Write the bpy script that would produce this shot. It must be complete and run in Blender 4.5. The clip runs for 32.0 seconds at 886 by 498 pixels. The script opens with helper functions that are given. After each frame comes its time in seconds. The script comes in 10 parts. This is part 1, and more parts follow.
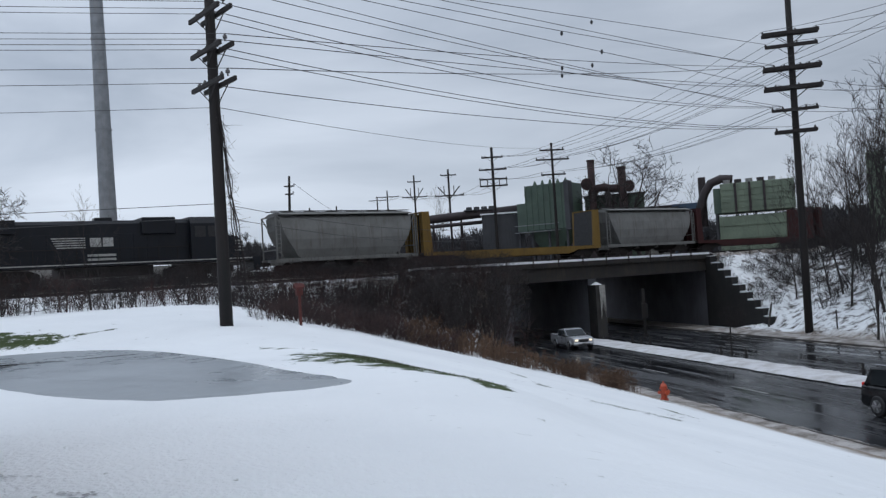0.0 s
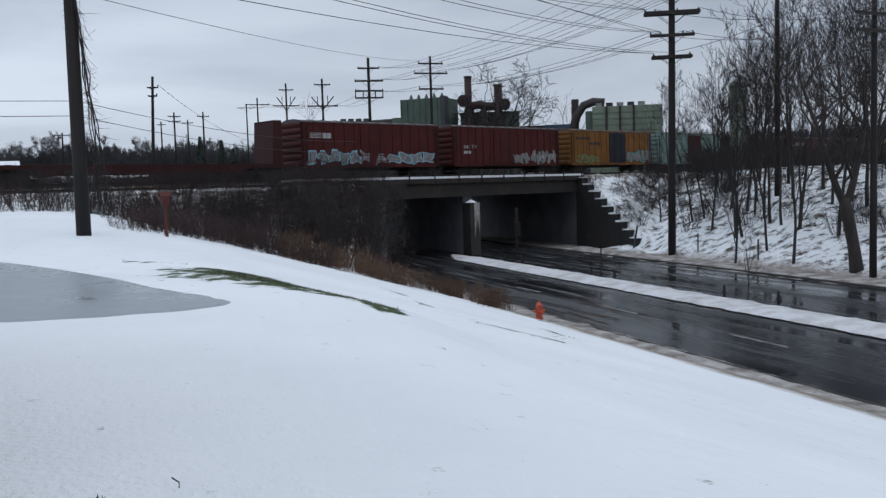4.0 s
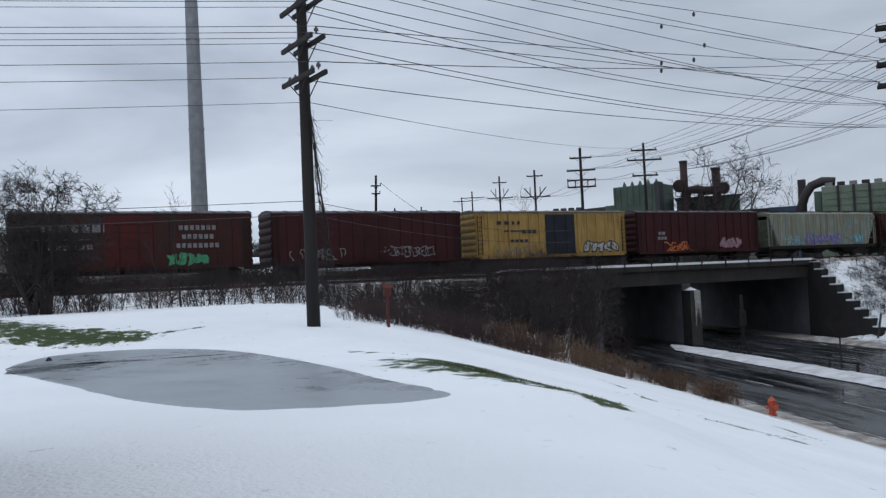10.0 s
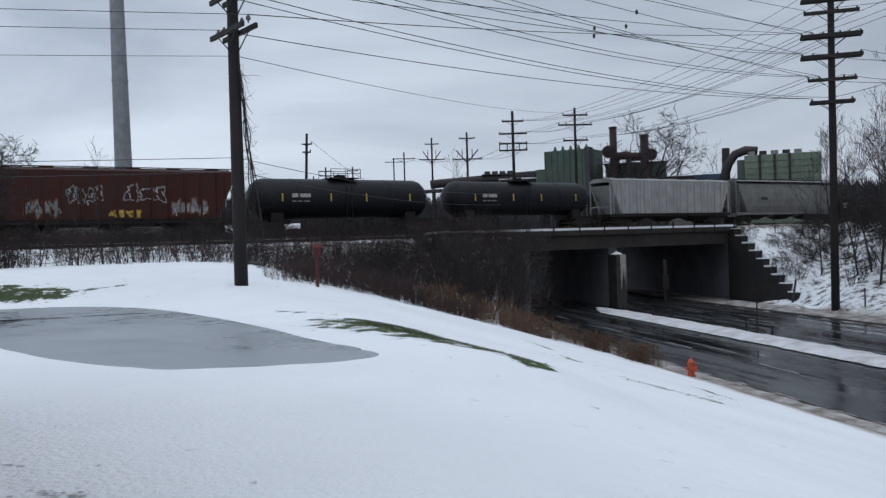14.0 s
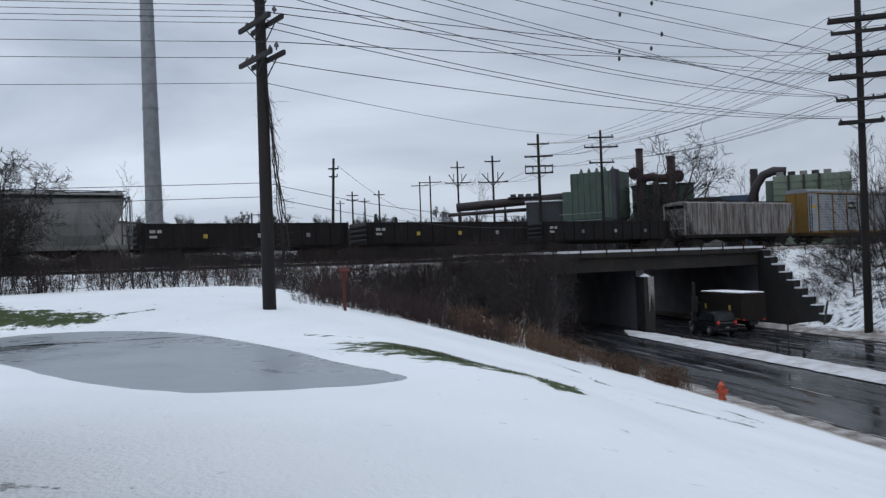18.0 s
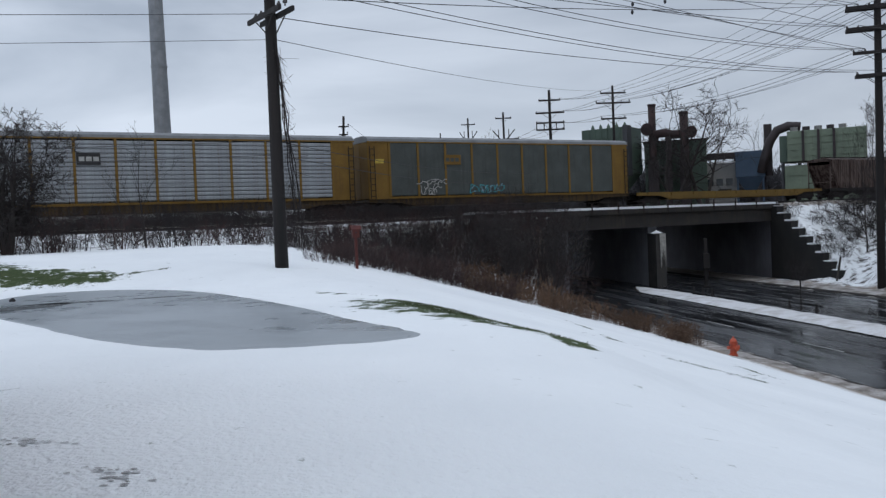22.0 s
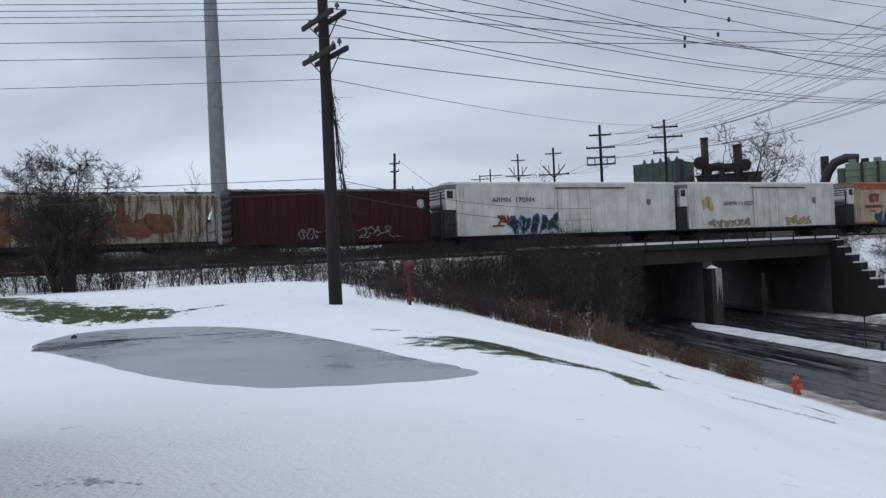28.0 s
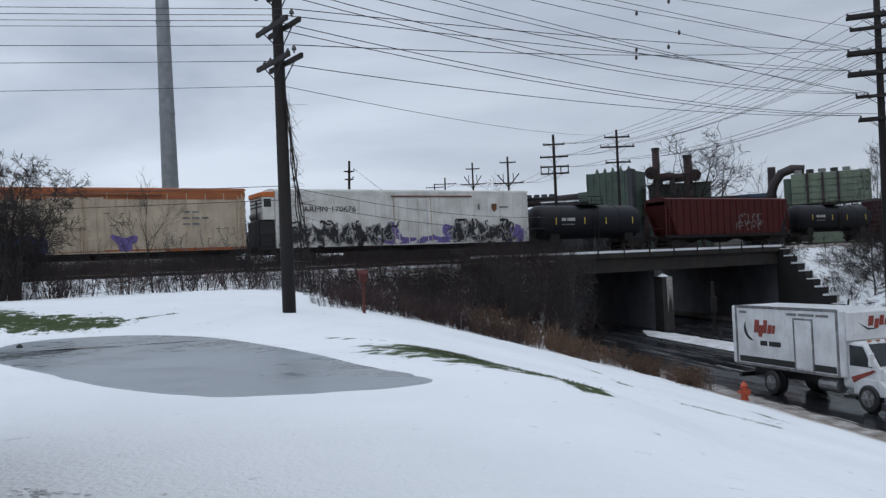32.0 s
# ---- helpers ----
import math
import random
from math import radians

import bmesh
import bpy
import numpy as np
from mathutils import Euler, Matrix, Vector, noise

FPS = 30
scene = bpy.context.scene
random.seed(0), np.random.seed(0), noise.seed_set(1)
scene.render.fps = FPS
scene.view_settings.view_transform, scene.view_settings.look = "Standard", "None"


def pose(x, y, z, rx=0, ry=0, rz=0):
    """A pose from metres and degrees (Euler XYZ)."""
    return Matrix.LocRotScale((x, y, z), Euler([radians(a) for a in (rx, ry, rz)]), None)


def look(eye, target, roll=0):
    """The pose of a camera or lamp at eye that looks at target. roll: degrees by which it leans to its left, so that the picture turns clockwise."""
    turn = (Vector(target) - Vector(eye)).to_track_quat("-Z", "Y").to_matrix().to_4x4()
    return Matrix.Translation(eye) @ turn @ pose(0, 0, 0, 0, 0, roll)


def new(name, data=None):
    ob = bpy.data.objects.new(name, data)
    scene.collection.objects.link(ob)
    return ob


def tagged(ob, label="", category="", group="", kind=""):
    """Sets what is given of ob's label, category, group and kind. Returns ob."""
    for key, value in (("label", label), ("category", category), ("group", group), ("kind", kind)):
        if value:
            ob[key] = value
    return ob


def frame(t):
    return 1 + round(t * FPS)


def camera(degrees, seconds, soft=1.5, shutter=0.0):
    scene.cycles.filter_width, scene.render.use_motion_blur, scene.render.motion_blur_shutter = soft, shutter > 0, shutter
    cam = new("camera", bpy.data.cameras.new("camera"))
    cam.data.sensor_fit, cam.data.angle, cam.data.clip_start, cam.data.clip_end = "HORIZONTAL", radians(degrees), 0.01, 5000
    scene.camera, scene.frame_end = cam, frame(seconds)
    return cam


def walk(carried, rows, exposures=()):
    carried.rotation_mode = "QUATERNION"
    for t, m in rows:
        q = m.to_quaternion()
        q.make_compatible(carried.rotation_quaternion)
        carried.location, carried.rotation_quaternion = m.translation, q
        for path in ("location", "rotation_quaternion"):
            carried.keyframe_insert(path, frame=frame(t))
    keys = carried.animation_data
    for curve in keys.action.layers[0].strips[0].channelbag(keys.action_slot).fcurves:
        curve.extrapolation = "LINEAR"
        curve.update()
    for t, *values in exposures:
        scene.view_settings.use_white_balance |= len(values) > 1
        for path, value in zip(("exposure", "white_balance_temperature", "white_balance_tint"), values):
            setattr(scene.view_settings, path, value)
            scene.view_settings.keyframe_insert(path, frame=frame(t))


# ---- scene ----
cam = camera(54.016, 32.0, 1.35)
PATH = [
    (0, pose(0.427, -1.232, 1.572, 91.853, 3.600, 1.990)),
    (0.5, pose(0.398, -1.127, 1.569, 91.098, 3.810, -1.129)),
    (1, pose(0.406, -0.959, 1.593, 90.515, 3.444, -1.307)),
    (1.5, pose(0.325, -0.714, 1.583, 89.825, 2.668, -4.458)),
    (2, pose(0.248, -0.587, 1.596, 88.743, 2.012, -6.739)),
    (2.5, pose(0.215, -0.448, 1.595, 87.839, 2.102, -6.870)),
    (3, pose(0.192, -0.311, 1.602, 86.190, 1.749, -5.961)),
    (3.5, pose(0.135, -0.249, 1.604, 86.504, 1.742, -6.578)),
    (5.5, pose(-0.015, 0.252, 1.568, 82.212, 1.260, -5.383)),
    (6, pose(-0.003, 0.264, 1.579, 84.894, 1.054, -4.329)),
    (6.5, pose(-0.001, 0.175, 1.594, 87.302, 1.219, -1.477)),
    (7, pose(-0.027, 0.118, 1.603, 89.754, 1.748, 3.814)),
    (7.5, pose(-0.026, 0.063, 1.620, 91.393, 2.103, 7.284)),
    (8, pose(-0.024, 0.071, 1.612, 91.966, 2.292, 8.280)),
    (8.5, pose(-0.034, 0.088, 1.617, 92.083, 2.526, 8.719)),
    (9, pose(-0.022, 0.071, 1.617, 91.675, 2.564, 8.315)),
    (9.5, pose(-0.021, 0.065, 1.613, 91.671, 2.548, 7.797)),
    (10, pose(-0.008, 0.075, 1.622, 92.232, 2.634, 7.441)),
    (10.5, pose(-0.021, 0.057, 1.620, 92.467, 2.681, 7.266)),
    (11, pose(-0.020, 0.062, 1.615, 92.496, 2.712, 7.328)),
    (11.5, pose(-0.022, 0.072, 1.615, 91.427, 2.450, 4.018)),
    (12, pose(-0.023, 0.068, 1.619, 90.120, 1.745, 4.665)),
    (12.5, pose(-0.049, 0.096, 1.612, 89.625, 1.655, 12.700)),
    (13, pose(-0.060, 0.141, 1.609, 89.962, 1.366, 16.833)),
    (13.5, pose(-0.036, 0.088, 1.610, 90.290, 1.385, 9.585)),
    (14, pose(-0.006, 0.112, 1.612, 89.507, 1.774, 2.867)),
    (14.5, pose(-0.008, 0.070, 1.617, 89.878, 2.340, 2.207)),
    (16.5, pose(-0.023, 0.107, 1.615, 90.910, 1.966, 4.641)),
    (17, pose(-0.021, 0.086, 1.612, 91.150, 1.896, 4.786)),
    (17.5, pose(-0.030, 0.077, 1.610, 91.401, 1.920, 4.655)),
    (18, pose(-0.019, 0.062, 1.613, 91.092, 2.089, 4.598)),
    (18.5, pose(-0.023, 0.080, 1.609, 90.582, 2.194, 4.385)),
    (19, pose(-0.036, 0.112, 1.622, 90.122, 2.723, 4.611)),
    (19.5, pose(-0.049, 0.087, 1.608, 89.855, 2.928, 4.850)),
    (20, pose(-0.051, 0.101, 1.607, 90.056, 2.731, 5.104)),
    (20.5, pose(-0.048, 0.089, 1.605, 90.316, 2.411, 5.501)),
    (21, pose(-0.061, 0.112, 1.604, 89.362, 2.235, 6.041)),
    (21.5, pose(-0.039, 0.119, 1.600, 88.183, 2.292, 5.848)),
    (22, pose(-0.047, 0.099, 1.600, 88.347, 2.382, 5.313)),
    (22.5, pose(-0.057, 0.092, 1.601, 88.734, 2.187, 5.256)),
    (23, pose(-0.054, 0.116, 1.608, 89.208, 2.118, 5.607)),
    (23.5, pose(-0.067, 0.094, 1.609, 90.178, 2.118, 5.451)),
    (24, pose(-0.114, 0.163, 1.616, 90.912, 2.361, 3.129)),
    (24.5, pose(-0.122, 0.209, 1.620, 90.628, 2.428, 1.929)),
    (25, pose(-0.129, 0.224, 1.616, 89.529, 2.164, 3.336)),
    (25.5, pose(-0.154, 0.219, 1.625, 89.178, 1.962, 6.297)),
    (26, pose(-0.171, 0.257, 1.626, 89.460, 2.222, 8.193)),
    (26.5, pose(-0.174, 0.243, 1.619, 90.180, 2.207, 8.162)),
    (28.5, pose(-0.170, 0.197, 1.617, 90.868, 2.768, 8.663)),
    (29, pose(-0.161, 0.205, 1.612, 90.748, 2.892, 8.231)),
    (29.5, pose(-0.158, 0.203, 1.621, 90.569, 2.789, 7.573)),
    (30, pose(-0.149, 0.195, 1.614, 90.298, 2.804, 7.147)),
    (30.5, pose(-0.148, 0.180, 1.624, 90.506, 2.849, 7.552)),
    (31, pose(-0.151, 0.152, 1.630, 91.076, 2.716, 8.095)),
    (31.5, pose(-0.159, 0.154, 1.630, 91.498, 2.572, 8.174)),
    (32, pose(-0.164, 0.151, 1.620, 91.242, 2.571, 5.610)),
]
walk(cam, PATH)

# ---- light ----
world = bpy.data.worlds.new("overcast")
scene.world = world
world.use_nodes = True


def build_sky(nt):
    n, l = nt.nodes, nt.links
    n.clear()
    out = n.new("ShaderNodeOutputWorld")
    bg = n.new("ShaderNodeBackground")
    sky = n.new("ShaderNodeTexSky")
    sky.sky_type = "NISHITA"
    sky.sun_disc = False
    sky.sun_elevation, sky.sun_rotation = radians(32), radians(150)
    sky.air_density, sky.dust_density = 1.0, 3.0
    dim = n.new("ShaderNodeVectorMath")
    dim.operation = "SCALE"
    dim.inputs["Scale"].default_value = 0.09
    l.new(sky.outputs[0], dim.inputs[0])
    tc = n.new("ShaderNodeTexCoord")
    flat = n.new("ShaderNodeMapping")
    flat.inputs["Scale"].default_value = (1.6, 1.6, 6.5)
    l.new(tc.outputs["Generated"], flat.inputs["Vector"])
    big = n.new("ShaderNodeTexNoise")
    big.inputs["Scale"].default_value = 1.25
    big.inputs["Detail"].default_value = 7.0
    big.inputs["Roughness"].default_value = 0.52
    big.inputs["Distortion"].default_value = 0.35
    l.new(flat.outputs[0], big.inputs["Vector"])
    ramp = n.new("ShaderNodeValToRGB")
    e = ramp.color_ramp.elements
    e[0].position, e[0].color = 0.33, (0.398, 0.46, 0.56, 1)
    e[1].position, e[1].color = 0.66, (0.655, 0.728, 0.845, 1)
    l.new(big.outputs["Fac"], ramp.inputs["Fac"])
    # the bright band of thinner cloud low over the horizon
    sep = n.new("ShaderNodeSeparateXYZ")
    l.new(tc.outputs["Generated"], sep.inputs[0])
    band = n.new("ShaderNodeMapRange")
    band.inputs["From Min"].default_value, band.inputs["From Max"].default_value = 0.02, 0.22
    band.inputs["To Min"].default_value, band.inputs["To Max"].default_value = 1.12, 1.0
    l.new(sep.outputs["Z"], band.inputs["Value"])
    lift = n.new("ShaderNodeVectorMath")
    lift.operation = "SCALE"
    l.new(ramp.outputs[0], lift.inputs[0])
    l.new(band.outputs[0], lift.inputs["Scale"])
    # an overcast sky grows brighter towards the zenith, and towards the clearer west
    rise = n.new("ShaderNodeMapRange")
    rise.inputs["From Min"].default_value, rise.inputs["From Max"].default_value = 0.25, 1.0
    rise.inputs["To Min"].default_value, rise.inputs["To Max"].default_value = 1.0, 1.78
    l.new(sep.outputs["Z"], rise.inputs["Value"])
    west = n.new("ShaderNodeMapRange")
    west.inputs["From Min"].default_value, west.inputs["From Max"].default_value = -1.0, 1.0
    west.inputs["To Min"].default_value, west.inputs["To Max"].default_value = 1.2, 0.68
    l.new(sep.outputs["X"], west.inputs["Value"])
    both = n.new("ShaderNodeMath")
    both.operation = "MULTIPLY"
    l.new(rise.outputs[0], both.inputs[0])
    l.new(west.outputs[0], both.inputs[1])
    shade = n.new("ShaderNodeVectorMath")
    shade.operation = "SCALE"
    l.new(lift.outputs[0], shade.inputs[0])
    l.new(both.outputs[0], shade.inputs["Scale"])
    mix = n.new("ShaderNodeMix")
    mix.data_type = "RGBA"
    mix.inputs[0].default_value = 0.10
    l.new(shade.outputs[0], mix.inputs[6])
    l.new(dim.outputs[0], mix.inputs[7])
    l.new(mix.outputs[2], bg.inputs["Color"])
    bg.inputs["Strength"].default_value = 1.0
    l.new(bg.outputs[0], out.inputs[0])


build_sky(world.node_tree)
sun = new("sun", bpy.data.lights.new("sun", "SUN"))
sun.data.energy, sun.data.angle, sun.data.color = 0.30, radians(40), (1.0, 0.98, 0.96)
sun.matrix_world = look((0, 0, 60), (-14, 16, 0))

# ---- materials ----


def material(name, a, b=None, rough=0.8, metal=0.0, scale=3.0, fine=40.0, bump=0.15, spread=(0.35, 0.65), vary=0.0,
             streak=None, streak_amount=0.5, spec=0.5, distance=0.02, stretch=(1, 1, 1), rough_to=None, island=0.0):
    """Two tones mixed by a coarse and a fine noise, with relief; streak: a third colour that runs down the sides."""
    m = bpy.data.materials.new(name)
    m.use_nodes = True
    n, l = m.node_tree.nodes, m.node_tree.links
    p = n["Principled BSDF"]
    b = b or tuple(c * 0.75 for c in a)
    tc = n.new("ShaderNodeTexCoord")
    mp = n.new("ShaderNodeMapping")
    mp.inputs["Scale"].default_value = stretch
    l.new(tc.outputs["Object"], mp.inputs["Vector"])
    one, two = n.new("ShaderNodeTexNoise"), n.new("ShaderNodeTexNoise")
    one.inputs["Scale"].default_value, one.inputs["Detail"].default_value = scale, 6
    two.inputs["Scale"].default_value, two.inputs["Detail"].default_value = fine, 4
    l.new(mp.outputs[0], one.inputs["Vector"])
    l.new(mp.outputs[0], two.inputs["Vector"])
    add = n.new("ShaderNodeMath")
    add.operation = "MULTIPLY_ADD"
    l.new(two.outputs["Fac"], add.inputs[0])
    add.inputs[1].default_value = 0.35
    l.new(one.outputs["Fac"], add.inputs[2])
    rg = n.new("ShaderNodeMapRange")
    rg.inputs["From Min"].default_value, rg.inputs["From Max"].default_value = spread[0] + 0.17, spread[1] + 0.17
    l.new(add.outputs[0], rg.inputs["Value"])
    mix = n.new("ShaderNodeMix")
    mix.data_type = "RGBA"
    mix.inputs[6].default_value, mix.inputs[7].default_value = (*a, 1), (*b, 1)
    l.new(rg.outputs[0], mix.inputs[0])
    colour = mix.outputs[2]
    if streak:
        sm = n.new("ShaderNodeMapping")
        sm.inputs["Scale"].default_value = (2.2, 2.2, 0.22)
        l.new(tc.outputs["Object"], sm.inputs["Vector"])
        st = n.new("ShaderNodeTexNoise")
        st.inputs["Scale"].default_value, st.inputs["Detail"].default_value = 1.6, 7
        st.inputs["Roughness"].default_value = 0.65
        l.new(sm.outputs[0], st.inputs["Vector"])
        sr = n.new("ShaderNodeMapRange")
        sr.inputs["From Min"].default_value, sr.inputs["From Max"].default_value = (0.52, 0.68) if streak_amount < 0.8 else (0.45, 0.57)
        sr.inputs["To Max"].default_value = streak_amount
        l.new(st.outputs["Fac"], sr.inputs["Value"])
        mx = n.new("ShaderNodeMix")
        mx.data_type = "RGBA"
        mx.inputs[7].default_value = (*streak, 1)
        l.new(sr.outputs[0], mx.inputs[0])
        l.new(colour, mx.inputs[6])
        colour = mx.outputs[2]
    if vary or island:
        src = n.new("ShaderNodeObjectInfo").outputs["Random"] if vary else n.new("ShaderNodeNewGeometry").outputs["Random Per Island"]
        amount = vary or island
        vr = n.new("ShaderNodeMapRange")
        vr.inputs["To Min"].default_value, vr.inputs["To Max"].default_value = 1 - amount, 1 + amount
        l.new(src, vr.inputs["Value"])
        sc = n.new("ShaderNodeVectorMath")
        sc.operation = "SCALE"
        l.new(colour, sc.inputs[0])
        l.new(vr.outputs[0], sc.inputs["Scale"])
        colour = sc.outputs[0]
    l.new(colour, p.inputs["Base Color"])
    p.inputs["Roughness"].default_value, p.inputs["Metallic"].default_value = rough, metal
    p.inputs["Specular IOR Level"].default_value = spec
    if rough_to is not None:
        rr = n.new("ShaderNodeMapRange")
        rr.inputs["To Min"].default_value, rr.inputs["To Max"].default_value = rough, rough_to
        l.new(rg.outputs[0], rr.inputs["Value"])
        l.new(rr.outputs[0], p.inputs["Roughness"])
    if bump:
        bp = n.new("ShaderNodeBump")
        bp.inputs["Strength"].default_value, bp.inputs["Distance"].default_value = bump, distance
        l.new(add.outputs[0], bp.inputs["Height"])
        l.new(bp.outputs[0], p.inputs["Normal"])
    return m


def glowing(name, colour, strength):
    m = bpy.data.materials.new(name)
    m.use_nodes = True
    p = m.node_tree.nodes["Principled BSDF"]
    p.inputs["Base Color"].default_value = (*colour, 1)
    p.inputs["Emission Color"].default_value = (*colour, 1)
    p.inputs["Emission Strength"].default_value = strength
    return m


MAT = {}
MAT["concrete"] = material("weathered_concrete", (0.040, 0.033, 0.027), (0.022, 0.019, 0.017), rough=0.9, scale=0.7, fine=14, bump=0.3,
                           streak=(0.022, 0.021, 0.021), streak_amount=0.8)
MAT["dark_concrete"] = material("sooty_concrete", (0.15, 0.15, 0.17), (0.11, 0.11, 0.125), rough=0.9, scale=0.5, fine=10, bump=0.25,
                                streak=(0.085, 0.085, 0.095), streak_amount=0.6)
# icy-stained, and made paler than the abutments to brighten the dim underpass
MAT["pier_concrete"] = material("icy_pier_concrete", (0.30, 0.31, 0.345), (0.22, 0.23, 0.26), rough=0.85, scale=0.5, fine=10, bump=0.25,
                                streak=(0.18, 0.19, 0.21), streak_amount=0.6)
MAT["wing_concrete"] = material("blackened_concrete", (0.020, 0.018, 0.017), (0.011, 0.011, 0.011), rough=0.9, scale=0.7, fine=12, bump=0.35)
MAT["pale_concrete"] = material("pale_weathered_concrete", (0.06, 0.055, 0.05), (0.032, 0.03, 0.029), rough=0.9, scale=1.1, fine=14, bump=0.3,
                                streak=(0.04, 0.04, 0.04), streak_amount=0.8)
MAT["lime"] = material("lime_stain", (0.5, 0.49, 0.46), (0.3, 0.29, 0.27), rough=0.9, scale=3, fine=20)
MAT["snow"] = material("clean_snow", (0.86, 0.875, 0.905), (0.80, 0.815, 0.85), rough=0.75, scale=0.25, fine=6.0, bump=0.35, distance=0.05, spec=0.25)
MAT["slushy_snow"] = material("grey_slushy_snow", (0.62, 0.625, 0.64), (0.40, 0.385, 0.375), rough=0.8, scale=1.3, fine=9.0, bump=0.6, distance=0.08, spread=(0.42, 0.72))
MAT["kerb_snow"] = material("dirty_snow", (0.42, 0.40, 0.385), (0.13, 0.11, 0.092), rough=0.85, scale=1.2, fine=11.0, bump=0.6, distance=0.08)
MAT["pole"] = material("creosoted_pole", (0.020, 0.016, 0.015), (0.011, 0.010, 0.010), rough=0.9, scale=3, fine=60, stretch=(1, 1, 0.08), bump=0.4)
MAT["crossarm"] = material("weathered_crossarm", (0.030, 0.026, 0.025), (0.017, 0.015, 0.015), rough=0.9, scale=4, fine=50)
MAT["porcelain"] = material("porcelain", (0.05, 0.045, 0.045), (0.09, 0.09, 0.1), rough=0.25, bump=0.0)
MAT["wire"] = material("aged_wire", (0.03, 0.03, 0.033), rough=0.6, bump=0)
MAT["galvanised"] = material("galvanised_steel", (0.26, 0.275, 0.295), (0.19, 0.205, 0.22), rough=0.55, metal=0.3, scale=1.2, fine=15, bump=0.08,
                             streak=(0.19, 0.185, 0.18), streak_amount=0.6)
MAT["rail"] = material("rusty_rail", (0.035, 0.024, 0.021), (0.022, 0.017, 0.016), rough=0.7, metal=0.4, fine=30)
MAT["rail_top"] = material("polished_rail", (0.45, 0.45, 0.46), rough=0.3, metal=1.0, bump=0)
MAT["tie"] = material("old_tie", (0.06, 0.05, 0.045), (0.035, 0.03, 0.028), rough=0.9, vary=0.25)
MAT["ballast"] = material("stone_ballast", (0.12, 0.11, 0.10), (0.05, 0.047, 0.045), rough=0.95, scale=2.5, fine=14, bump=0.8, distance=0.06)
MAT["red_paint"] = material("red_orange_paint", (0.50, 0.085, 0.035), (0.36, 0.06, 0.03), rough=0.5, scale=6)
MAT["red_wood"] = material("red_painted_wood", (0.11, 0.028, 0.022), (0.065, 0.018, 0.016), rough=0.85, scale=5)

# ---- geometry helpers ----


